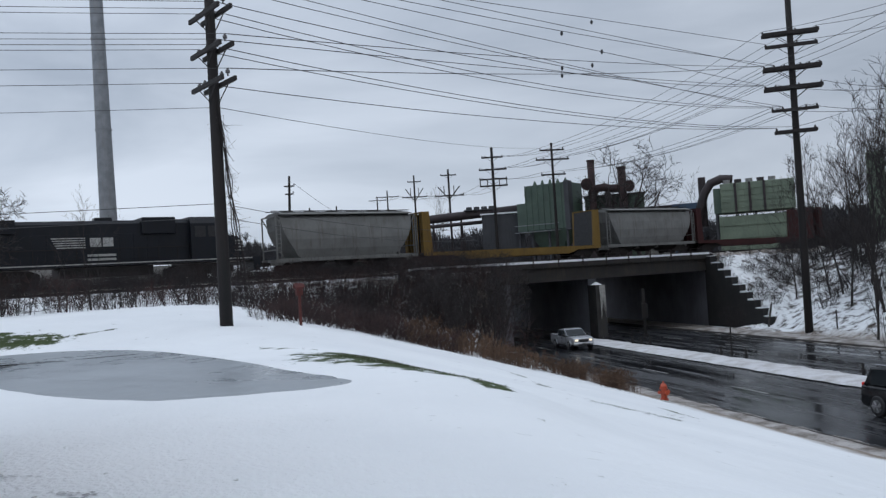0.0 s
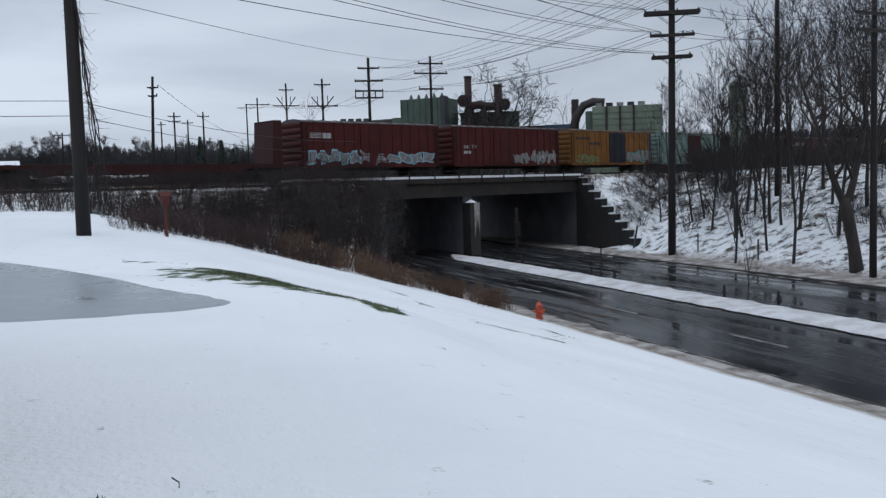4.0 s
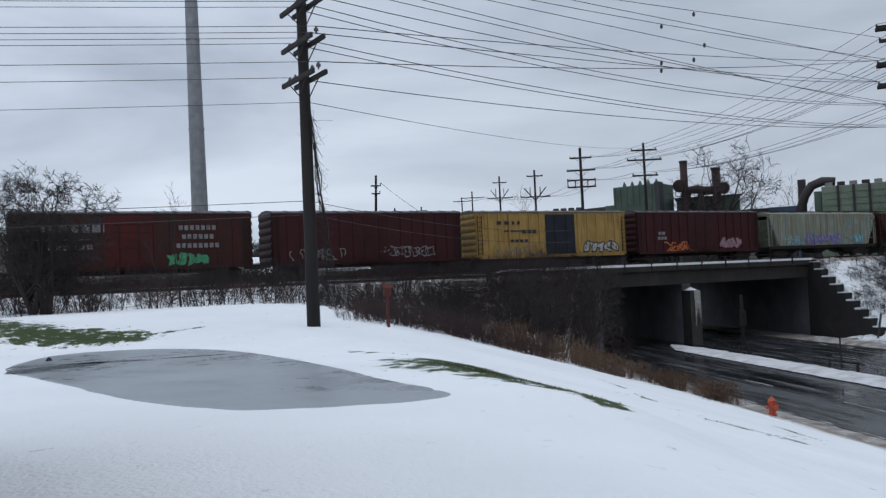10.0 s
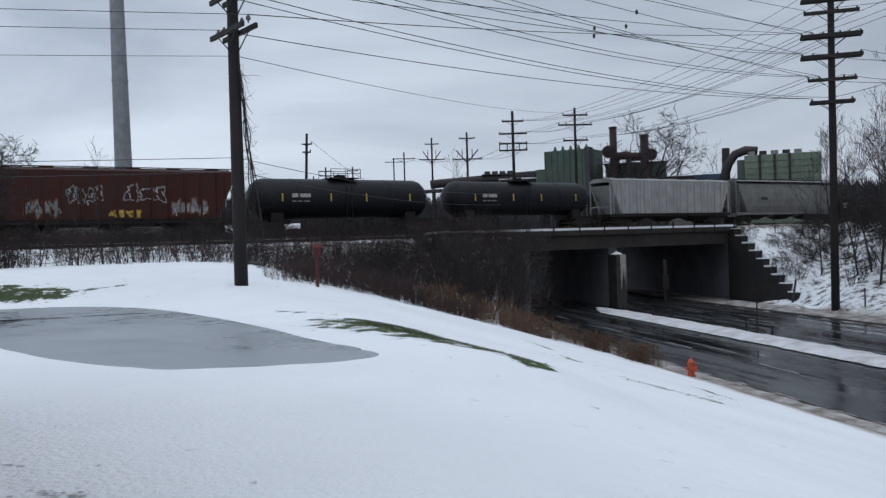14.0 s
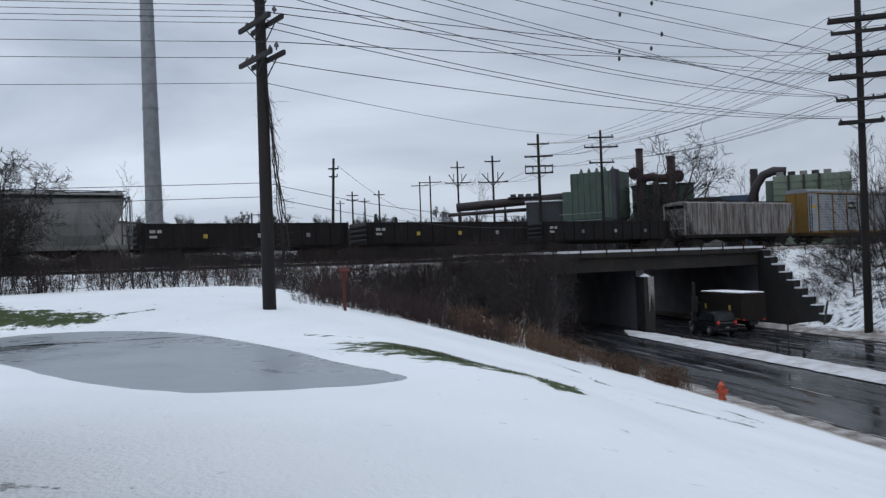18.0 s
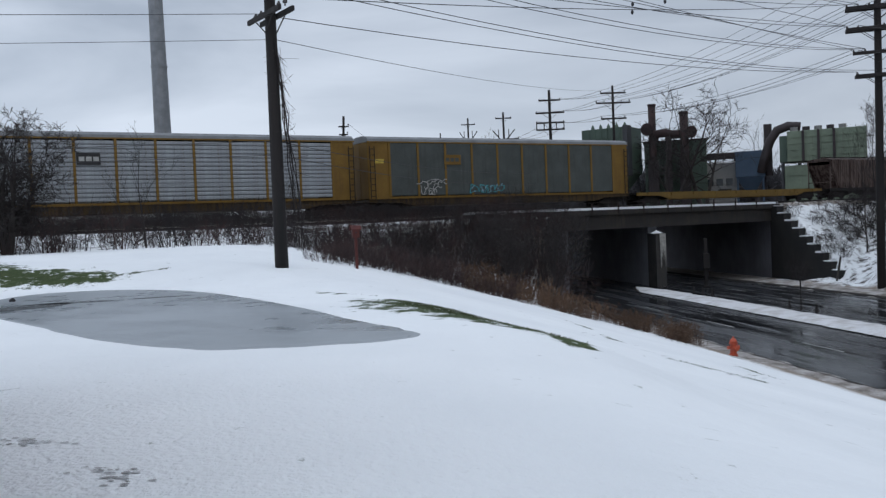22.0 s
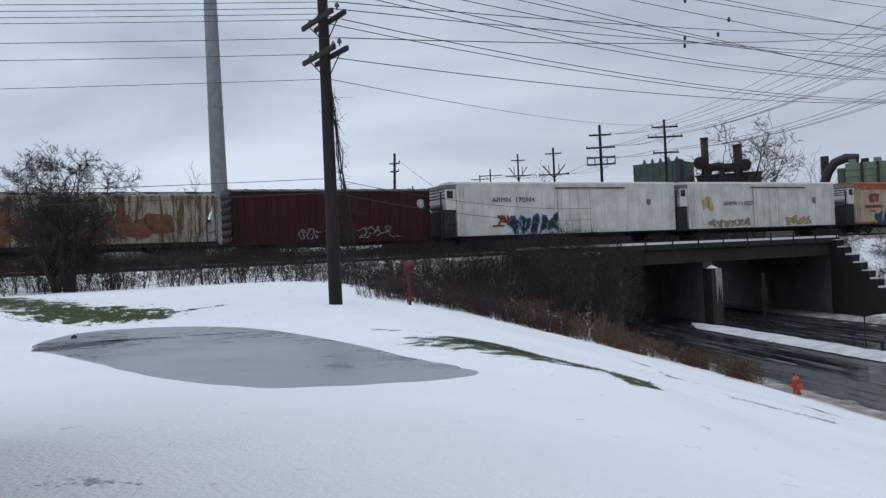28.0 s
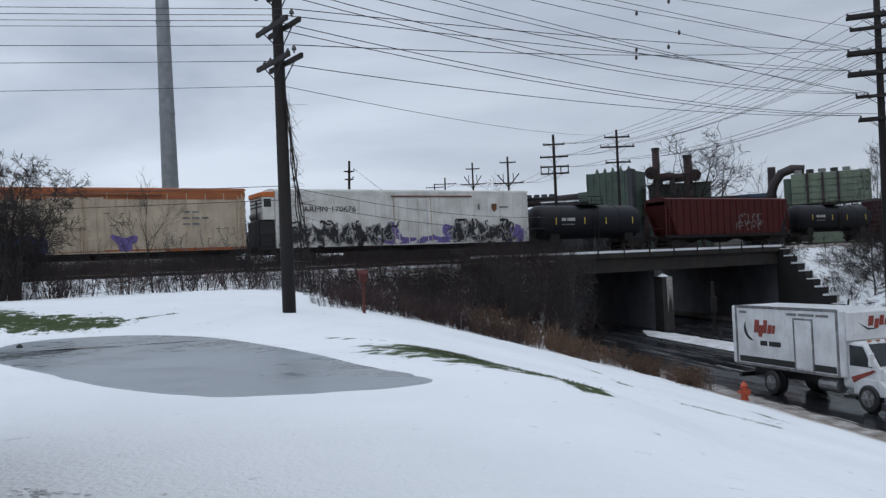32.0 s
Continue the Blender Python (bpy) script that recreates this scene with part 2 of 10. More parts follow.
class Mesh:
    """Collects corners and faces of one mesh."""

    def __init__(self):
        self.v, self.f, self.soft = [], [], False

    def add(self, verts, faces, m=None):
        k = len(self.v)
        self.v += [tuple(m @ Vector(p)) for p in verts] if m else [tuple(p) for p in verts]
        self.f += [tuple(i + k for i in f) for f in faces]
        return self

    def box(self, x0, x1, y0, y1, z0, z1, m=None):
        return self.add([(x0, y0, z0), (x1, y0, z0), (x1, y1, z0), (x0, y1, z0), (x0, y0, z1), (x1, y0, z1), (x1, y1, z1), (x0, y1, z1)],
                        [(3, 2, 1, 0), (4, 5, 6, 7), (0, 1, 5, 4), (1, 2, 6, 5), (2, 3, 7, 6), (3, 0, 4, 7)], m)

    def cbox(self, x0, x1, y0, y1, z0, z1, c=0.03, m=None):
        """A box whose edges are cut off by c."""
        v, idx = [], {}
        for ix, (xo, xi) in enumerate(((x0, x0 + c), (x1, x1 - c))):
            for iy, (yo, yi) in enumerate(((y0, y0 + c), (y1, y1 - c))):
                for iz, (zo, zi) in enumerate(((z0, z0 + c), (z1, z1 - c))):
                    for k, p in enumerate(((xo, yi, zi), (xi, yo, zi), (xi, yi, zo))):
                        idx[ix, iy, iz, k] = len(v)
                        v.append(p)
        f = []
        g = lambda *a: idx[a]
        f += [(g(0, 0, 0, 0), g(0, 0, 1, 0), g(0, 1, 1, 0), g(0, 1, 0, 0)), (g(1, 0, 0, 0), g(1, 1, 0, 0), g(1, 1, 1, 0), g(1, 0, 1, 0))]
        f += [(g(0, 0, 0, 1), g(1, 0, 0, 1), g(1, 0, 1, 1), g(0, 0, 1, 1)), (g(0, 1, 0, 1), g(0, 1, 1, 1), g(1, 1, 1, 1), g(1, 1, 0, 1))]
        f += [(g(0, 0, 0, 2), g(0, 1, 0, 2), g(1, 1, 0, 2), g(1, 0, 0, 2)), (g(0, 0, 1, 2), g(1, 0, 1, 2), g(1, 1, 1, 2), g(0, 1, 1, 2))]
        for a in (0, 1):
            for b in (0, 1):
                f += [(g(0, a, b, 1), g(1, a, b, 1), g(1, a, b, 2), g(0, a, b, 2)), (g(a, 0, b, 0), g(a, 1, b, 0), g(a, 1, b, 2), g(a, 0, b, 2)),
                      (g(a, b, 0, 0), g(a, b, 1, 0), g(a, b, 1, 1), g(a, b, 0, 1))]
                for d in (0, 1):
                    f.append((g(a, b, d, 0), g(a, b, d, 1), g(a, b, d, 2)))
        return self.add(v, f, m)

    def tube(self, pts, radii, seg=8, caps=True, m=None):
        """A round rod along pts."""
        pts = [Vector(p) for p in pts]
        radii = radii if hasattr(radii, "__len__") else [radii] * len(pts)
        v, f = [], []
        last = None
        for i, p in enumerate(pts):
            d = (pts[min(i + 1, len(pts) - 1)] - pts[max(i - 1, 0)]).normalized()
            side = last - d * last.dot(d) if last is not None else d.orthogonal()
            side.normalize()
            last = side
            other = d.cross(side)
            for k in range(seg):
                a = 2 * math.pi * k / seg
                v.append(p + (side * math.cos(a) + other * math.sin(a)) * radii[i])
        for i in range(len(pts) - 1):
            for k in range(seg):
                f.append((i * seg + k, i * seg + (k + 1) % seg, (i + 1) * seg + (k + 1) % seg, (i + 1) * seg + k))
        if caps:
            f += [tuple(range(seg))[::-1], tuple((len(pts) - 1) * seg + k for k in range(seg))]
        return self.add(v, f, m)

    def profile(self, outline, x0, x1, m=None):
        """An outline of (y, z) corners drawn out along x."""
        n = len(outline)
        v = [(x0, y, z) for y, z in outline] + [(x1, y, z) for y, z in outline]
        f = [tuple(range(n))[::-1], tuple(range(n, 2 * n))] + [(i, (i + 1) % n, n + (i + 1) % n, n + i) for i in range(n)]
        return self.add(v, f, m)

    def side(self, outline, y0, y1, m=None):
        """An outline of (x, z) corners drawn out along y."""
        n = len(outline)
        v = [(x, y0, z) for x, z in outline] + [(x, y1, z) for x, z in outline]
        f = [tuple(range(n)), tuple(range(n, 2 * n))[::-1]] + [((i + 1) % n, i, n + i, n + (i + 1) % n) for i in range(n)]
        return self.add(v, f, m)

    def data(self, name, smooth=False):
        me = bpy.data.meshes.new(name)
        me.from_pydata(self.v, [], self.f)
        me.validate()
        if smooth or self.soft:
            me.polygons.foreach_set("use_smooth", [True] * len(me.polygons))
        me.update()
        if self.soft:
            me.set_sharp_from_angle(angle=radians(38))
        return me


REPAINTED = {}


def part(name, mesh, mat, parent=None, label="", smooth=False, at=None):
    """One mesh object, under a thing or a part if one is given."""
    me = mesh if isinstance(mesh, bpy.types.Mesh) else mesh.data(name, smooth)
    mat = MAT[mat] if isinstance(mat, str) else mat
    if mat and not me.materials:
        me.materials.append(mat)
    elif mat and me.materials[0] != mat:      # the same mesh in another paint
        key = (me.name, mat.name)
        if key not in REPAINTED:
            REPAINTED[key] = me.copy()
            REPAINTED[key].materials[0] = mat
        me = REPAINTED[key]
    ob = new(name, me)
    if parent:
        ob.parent = parent
    if at:
        ob.matrix_basis = at
    if label:
        ob["label"] = label
    return ob


def thing(name, label, category, at=None, group="", kind=""):
    ob = tagged(new(name), label, category, group, kind)
    ob.empty_display_size = 0.2
    if at:
        ob.matrix_basis = at
    return ob


def smoothstep(a, b, x):
    t = min(1.0, max(0.0, (x - a) / (b - a)))
    return t * t * (3 - 2 * t)


def smin(a, b, k):
    h = max(0.0, min(1.0, 0.5 + 0.5 * (b - a) / k))
    return b + (a - b) * h - k * h * (1 - h)


def ramp(x, *knots):
    for (x0, y0), (x1, y1) in zip(knots, knots[1:]):
        if x <= x1:
            return y0 + (y1 - y0) * smoothstep(x0, x1, x) if x > x0 else y0
    return knots[-1][1]


# ---- plan: the track's frame (s along, n across) and the road's frame (r along, w across) ----
TRACK = radians(36.0)
SU, SN = (math.cos(TRACK), math.sin(TRACK)), (-math.sin(TRACK), math.cos(TRACK))
RW, RR = (0.968, 0.251), (-0.251, 0.968)
ROAD_Z, RAIL_Z, DECK_Z, GIRDER_Z = -4.35, 2.55, 2.2, 0.63
KERB_L, MED_L, MED_R, KERB_R = 17.9, 25.3, 27.9, 36.6
ABUT_L, ABUT_R = 20.4, 42.4          # faces of the two abutments
DECK_N0, DECK_N1 = 53.2, 80.0        # edges of the bridge deck
TRAIN_N, NEAR_N = 62.9, 57.6         # centre lines of the two tracks
NEAR_BED, NEAR_RAIL = 1.68, 2.08     # the near track lies a little lower


def sn(s, n, z=0.0):
    return (s * SU[0] + n * SN[0], s * SU[1] + n * SN[1], z)


def wr(w, r, z=0.0):
    return (w * RW[0] + r * RR[0], w * RW[1] + r * RR[1], z)


def to_n(x, y):
    return x * SN[0] + y * SN[1]


def to_w(x, y):
    return x * RW[0] + y * RW[1]


def to_r(x, y):
    return x * RR[0] + y * RR[1]


POND = [(-13.1, 19.1), (-14.4, 21.7), (-15.0, 25.1), (-11.8, 25.6), (-8.4, 22.8), (-4.9, 18.0), (-2.8, 14.4), (-1.9, 13.2), (-1.6, 12.7),
        (-1.7, 12.2), (-2.5, 11.9), (-3.2, 11.7), (-4.2, 11.6), (-5.1, 11.9), (-6.8, 13.1), (-9.1, 15.4), (-11.4, 17.7)]


def outline_distance(x, y, poly):
    """Metres from the outline, negative inside."""
    best, inside = 1e9, False
    for (x0, y0), (x1, y1) in zip(poly, poly[1:] + poly[:1]):
        dx, dy = x1 - x0, y1 - y0
        t = max(0.0, min(1.0, ((x - x0) * dx + (y - y0) * dy) / (dx * dx + dy * dy)))
        best = min(best, math.hypot(x - x0 - t * dx, y - y0 - t * dy))
        if (y0 > y) != (y1 > y) and x < x0 + (y - y0) * dx / dy:
            inside = not inside
    return -best if inside else best


def ground(x, y, rough=True):
    """The height of the ground outside the road."""
    n, w, r = to_n(x, y), to_w(x, y), to_r(x, y)
    lawn = ramp(n, (14, 0.0), (27, 0.42), (40, 1.0), (45.5, 1.0), (52, NEAR_BED - 0.04), (58.8, NEAR_BED), (60.9, DECK_Z), (72, DECK_Z), (80, 1.2))
    if w < 30:
        z = smin(-4.25 + 0.283 * (KERB_L - 0.7 - w), lawn, 0.9) if n < 47 else lawn + (smin(-4.25 + 0.283 * (KERB_L - 0.7 - w), lawn, 0.9) - lawn) * smoothstep(53, 47, n)
        if n > 44 and w > ABUT_L - 9:          # the bank turns down to the road beside the abutment
            z = smin(z, DECK_Z - 0.66 * max(0.0, 53.5 - n), 0.5) if n < 53.5 else z
        z = max(z, ROAD_Z + 0.05)
        z += (1 - smoothstep(0.4, 4.5, outline_distance(x, y, POND))) * (-z) if -30 < x < 8 and 4 < y < 36 else 0
    else:
        bank = -4.2 + 0.64 * max(0.0, n - 42.5) * smoothstep(ABUT_R + 0.2, ABUT_R + 0.9, w)
        hill = -4.2 + 0.40 * max(0.0, w - 39.0 - 3.4 * smoothstep(37, 42, n))
        z = min(DECK_Z, max(bank, smin(hill, 2.6, 1.5)))
        z = max(z, -4.2) if n < 72 else lawn
        if 53.3 < n < 72:
            z = min(z, ramp(n, (53.3, DECK_Z), (54.6, NEAR_BED), (58.8, NEAR_BED), (60.9, DECK_Z)))
    if rough:
        near = smoothstep(0.3, 3.5, outline_distance(x, y, POND)) if -30 < x < 8 and 4 < y < 36 else 1.0
        z += near * 0.05 * noise.noise((x * 0.35, y * 0.35, 0)) + near * 0.02 * noise.noise((x * 1.3, y * 1.3, 4))
        if w > 39 and n < 53:
            z += 0.25 * noise.noise((x * 0.5, y * 0.5, 9)) + 0.12 * noise.noise((x * 1.5, y * 1.5, 3))
    if n > 90:
        z = 1.2 + 0.0 * n
    return z


# ---- ground ----


def ground_material():
    """Snow, grey where it thins out, with bare grass where the plan has it."""
    m = bpy.data.materials.new("snow_covered_ground")
    m.use_nodes = True
    n, l = m.node_tree.nodes, m.node_tree.links
    p = n["Principled BSDF"]
    tc = n.new("ShaderNodeTexCoord")

    def tex(scale, detail=5, rough=0.5, stretch=(1, 1, 1)):
        mp = n.new("ShaderNodeMapping")
        mp.inputs["Scale"].default_value = stretch
        l.new(tc.outputs["Object"], mp.inputs["Vector"])
        t = n.new("ShaderNodeTexNoise")
        t.inputs["Scale"].default_value, t.inputs["Detail"].default_value, t.inputs["Roughness"].default_value = scale, detail, rough
        l.new(mp.outputs[0], t.inputs["Vector"])
        return t.outputs["Fac"]

    def mixed(fac, a, b):
        x = n.new("ShaderNodeMix")
        x.data_type = "RGBA"
        if isinstance(fac, float):
            x.inputs[0].default_value = fac
        else:
            l.new(fac, x.inputs[0])
        for k, c in ((6, a), (7, b)):
            if isinstance(c, tuple):
                x.inputs[k].default_value = (*c, 1)
            else:
                l.new(c, x.inputs[k])
        return x.outputs[2]

    def ranged(v, a, b, lo=0.0, hi=1.0):
        x = n.new("ShaderNodeMapRange")
        x.inputs["From Min"].default_value, x.inputs["From Max"].default_value = a, b
        x.inputs["To Min"].default_value, x.inputs["To Max"].default_value = lo, hi
        l.new(v, x.inputs["Value"])
        return x.outputs[0]

    def maths(op, a, b):
        x = n.new("ShaderNodeMath")
        x.operation = op
        for k, c in ((0, a), (1, b)):
            if isinstance(c, float):
                x.inputs[k].default_value = c
            else:
                l.new(c, x.inputs[k])
        return x.outputs[0]

    snow = mixed(ranged(tex(0.22, 5), 0.35, 0.65), (0.85, 0.873, 0.887), (0.785, 0.81, 0.828))
    grass = mixed(ranged(tex(9.0, 5), 0.3, 0.7), (0.028, 0.050, 0.012), (0.06, 0.082, 0.028))
    litter = mixed(ranged(tex(2.5, 6), 0.35, 0.65), (0.065, 0.048, 0.038), (0.03, 0.025, 0.022))
    attr = n.new("ShaderNodeAttribute")
    attr.attribute_name = "cover"
    sp = n.new("ShaderNodeSeparateColor")
    l.new(attr.outputs["Color"], sp.inputs[0])
    grain = tex(2.2, 8, 0.7)
    bare = ranged(maths("ADD", sp.outputs[0], maths("MULTIPLY", maths("SUBTRACT", grain, 0.5), 3.4)), 0.52, 0.78)
    brown = ranged(maths("ADD", sp.outputs[1], maths("MULTIPLY", maths("SUBTRACT", tex(1.1, 8, 0.75), 0.5), 1.6)), 0.44, 0.62)
    c = mixed(bare, snow, grass)
    c = mixed(brown, c, litter)
    dirty = ranged(maths("ADD", sp.outputs[2], maths("MULTIPLY", maths("SUBTRACT", tex(1.6, 8, 0.7, (1, 1, 1)), 0.5), 1.1)), 0.3, 0.95)
    c = mixed(dirty, c, (0.24, 0.20, 0.165))
    l.new(c, p.inputs["Base Color"])
    p.inputs["Roughness"].default_value = 0.8
    p.inputs["Specular IOR Level"].default_value = 0.2
    bp = n.new("ShaderNodeBump")
    bp.inputs["Strength"].default_value, bp.inputs["Distance"].default_value = 0.75, 0.08
    # pitted by drips near the house, smooth farther out
    pits = maths("MULTIPLY", maths("MULTIPLY", tex(15.0, 3, 0.6), 0.75), attr.outputs["Alpha"])
    l.new(maths("ADD", maths("ADD", maths("ADD", tex(1.6, 6, 0.55), maths("MULTIPLY", tex(0.5, 3), 2.2)), maths("MULTIPLY", tex(9.0, 4), 0.12)), pits), bp.inputs["Height"])
    l.new(bp.outputs[0], p.inputs["Normal"])
    return m


def spaced(lo, hi, step, far, *exact):
    """Grid lines: even from lo to hi, then wider and wider out to far."""
    a = [lo + step * i for i in range(int((hi - lo) / step) + 1)]
    for e in exact:
        k = min(range(len(a)), key=lambda i: abs(a[i] - e))
        a[k] = e
    g = step
    while a[-1] < far:
        g *= 1.35
        a.append(a[-1] + g)
    g = step
    while a[0] > -far:
        g *= 1.35
        a.insert(0, a[0] - g)
    return a


GRASS = [((-2.35, 18.7), (-1.9, 18.15), (-1.2, 17.2), (0.0, 14.8), (0.74, 12.8)), ((-26.0, 33.5), (-21.0, 29.5), (-17.6, 27.3), (-14.4, 27.7)), ((-1.36, 4.44), (-1.26, 4.54)),
         ((3.0, 19.9), (4.0, 20.0), (5.1, 19.8)), ((-14.23, 27.80), (-13.20, 28.53), (-12.27, 29.15)),
         ((6.8, 34.7), (7.5, 33.2), (8.1, 31.7)), ((2.0, 25.1), (2.3, 23.1)), ((1.2, 29.2), (1.9, 27.6)), ((-5.3, 21.5), (-4.7, 21.1), (-3.6, 20.7)), ((5.6, 24.5), (6.3, 22.8))]
GRASS_WIDTH = (2.0, 1.5, 0.06, 0.17, 0.10, 0.12, 0.11, 0.11, 0.10, 0.10)


def cover(x, y):
    """How much of the ground shows grass, brown litter and road dirt."""
    g = 0.0
    for line, wide in zip(GRASS, GRASS_WIDTH):
        for k, ((x0, y0), (x1, y1)) in enumerate(zip(line, line[1:])):
            dx, dy = x1 - x0, y1 - y0
            t = max(0.0, min(1.0, ((x - x0) * dx + (y - y0) * dy) / (dx * dx + dy * dy)))
            end = (k + t) / (len(line) - 1)
            body = wide * (0.35 + 0.65 * math.sin(math.pi * min(1, max(0, 0.1 + 0.8 * end)))) * (1.25 - 1.05 * end if line is GRASS[0] else 1.0)
            g = max(g, 1 - smoothstep(0.3, 1.7, math.hypot(x - x0 - t * dx, y - y0 - t * dy) / body))
    n, w = to_n(x, y), to_w(x, y)
    b = 0.0
    if w < 22:
        b = smoothstep(41.5, 45, n) * 0.42 * smoothstep(-40, -5, w + 10) if n < 53 else 0.25
        b = max(b, 0.36 * smoothstep(1.2, -0.3, abs(w - 8) / 9) * smoothstep(38, 42, n)) if n < 53 else b
    elif w > 38 and n < 54:
        b = 0.45 + 0.08 * smoothstep(44, 56, w)
    if 64.5 < n < 75:
        b = 0.62
    if n > 75:
        b = 0.55
    d = max(smoothstep(3.6, 0.3, KERB_L - w) if w < KERB_L + 0.5 else 0.0, smoothstep(5.0, 1.0, w - KERB_R) if KERB_R - 1 < w < 42 else 0.0)
    return g, b, min(1.0, 1.2 * d) if n < 52 else 0.8


def build_ground():
    ws = spaced(-42, 66, 0.36, 2400, KERB_L - 0.05, KERB_R + 0.05, ABUT_L - 0.4, ABUT_R + 0.4)
    rs = spaced(-8, 96, 0.36, 2400)
    mesh = Mesh()
    tint = []
    for r in rs:
        for w in ws:
            x, y, _ = wr(w, r)
            n = to_n(x, y)
            inside = KERB_L - 0.2 < w < KERB_R + 0.2
            passing = 51.5 < n < 150 and ABUT_L - 0.45 < w < ABUT_R + 0.45
            beside = n >= 46 and n < 150 and ABUT_L - 0.45 < w < ABUT_R + 0.45
            z = ROAD_Z - 0.25 if inside or passing or beside else ground(x, y)
            mesh.v.append((x, y, z))
            tint.append((*cover(x, y), 0.06 + 0.94 * (1 - smoothstep(2.5, 8.5, math.hypot(x + 4.5, y - 5.0)))))
    k = len(ws)
    for j in range(len(rs) - 1):
        for i in range(k - 1):
            mesh.f.append((j * k + i, j * k + i + 1, (j + 1) * k + i + 1, (j + 1) * k + i))
    me = bpy.data.meshes.new("ground")
    me.from_pydata(mesh.v, [], mesh.f)
    me.polygons.foreach_set("use_smooth", [True] * len(me.polygons))
    a = me.color_attributes.new("cover", "FLOAT_COLOR", "POINT")
    a.data.foreach_set("color", [c for t in tint for c in t])
    ob = part("ground", me, ground_material())
    tagged(ob, "snow-covered lawn and banks with bare grassy patches", "ground", kind="structure")


build_ground()

# ---- pond ----


def smooth_outline(poly, cuts=2):
    for _ in range(cuts):
        poly = [q for (x0, y0), (x1, y1) in zip(poly, poly[1:] + poly[:1])
                for q in ((0.75 * x0 + 0.25 * x1, 0.75 * y0 + 0.25 * y1), (0.25 * x0 + 0.75 * x1, 0.25 * y0 + 0.75 * y1))]
    return poly


def build_pond():
    ring = [(x + 0.10 * noise.noise((x * 1.7, y * 1.7, 1)), y + 0.10 * noise.noise((x * 1.7, y * 1.7, 7))) for x, y in smooth_outline(POND)]
    m = Mesh()
    k = len(ring)
    cx, cy = -7.6, 18.2
    m.v = [(x, y, 0.004) for x, y in ring] + [(cx + (x - cx) * 0.985, cy + (y - cy) * 0.985, 0.018) for x, y in ring] + [(x, y, -0.2) for x, y in ring]
    m.f = [tuple(range(k, 2 * k))] + [(i, (i + 1) % k, k + (i + 1) % k, k + i) for i in range(k)] + [(2 * k + i, 2 * k + (i + 1) % k, (i + 1) % k, i) for i in range(k)]
    ice = material("slushy_ice", (0.19, 0.216, 0.238), (0.305, 0.333, 0.357), rough=0.16, rough_to=0.5, scale=0.22, fine=1.6, bump=0.05, distance=0.01, spread=(0.36, 0.64))
    ob = part("pond_ice", m, ice)
    tagged(ob, "flat grey pond of slushy melting ice", "pond", kind="structure")
    melt = Mesh()
    spots = [(-12.0, 19.6, 1.35, 0.6, 1.1), (-11.4, 20.8, 1.0, 0.3, 0.35), (-9.4, 21.6, 0.8, 0.16, 0.4)]
    for x, y, a, b, turn in spots:
        pts = []
        for i in range(28):
            t = 2 * math.pi * i / 28
            q = 1 + 0.25 * noise.noise((math.cos(t) * 1.5 + x, math.sin(t) * 1.5, 2))
            px, py = a * q * math.cos(t), b * q * math.sin(t)
            pts.append((x + px * math.cos(turn) - py * math.sin(turn), y + px * math.sin(turn) + py * math.cos(turn), 0.024))
        melt.add(pts, [tuple(range(28))])
    dark = material("open_meltwater", (0.05, 0.058, 0.066), (0.11, 0.12, 0.13), rough=0.25, spec=0.25, scale=0.5, fine=2, bump=0.01)
    part("meltwater", melt, dark, ob)


build_pond()

# ---- road ----


def road_material():
    """Wet asphalt: dark water film, slush-grey streaks along the way that the tyres run."""
    m = material("wet_asphalt", (0.014, 0.015, 0.017), (0.026, 0.027, 0.03), rough=0.05, rough_to=0.34, scale=0.9, fine=6.0, bump=0.05, distance=0.004, spread=(0.34, 0.66), spec=0.2, stretch=(1, 0.09, 1))
    n, l = m.node_tree.nodes, m.node_tree.links
    p = n["Principled BSDF"]
    tc = n.new("ShaderNodeTexCoord")
    long = n.new("ShaderNodeMapping")
    long.inputs["Scale"].default_value = (1.0, 0.035, 1.0)
    l.new(tc.outputs["Object"], long.inputs["Vector"])
    st = n.new("ShaderNodeTexNoise")
    st.inputs["Scale"].default_value, st.inputs["Detail"].default_value, st.inputs["Roughness"].default_value = 2.2, 7, 0.66
    l.new(long.outputs[0], st.inputs["Vector"])
    rg = n.new("ShaderNodeMapRange")
    rg.inputs["From Min"].default_value, rg.inputs["From Max"].default_value = 0.54, 0.68
    rg.inputs["To Max"].default_value = 0.6
    l.new(st.outputs["Fac"], rg.inputs["Value"])
    old = p.inputs["Base Color"].links[0].from_socket
    mx = n.new("ShaderNodeMix")
    mx.data_type = "RGBA"
    mx.inputs[7].default_value = (0.085, 0.086, 0.09, 1)
    l.new(rg.outputs[0], mx.inputs[0])
    l.new(old, mx.inputs[6])
    l.new(mx.outputs[2], p.inputs["Base Color"])
    ro = p.inputs["Roughness"].links[0].from_socket
    mr = n.new("ShaderNodeMix")
    l.new(rg.outputs[0], mr.inputs[0])
    l.new(ro, mr.inputs[2])
    mr.inputs[3].default_value = 0.6
    l.new(mr.outputs[0], p.inputs["Roughness"])
    return m


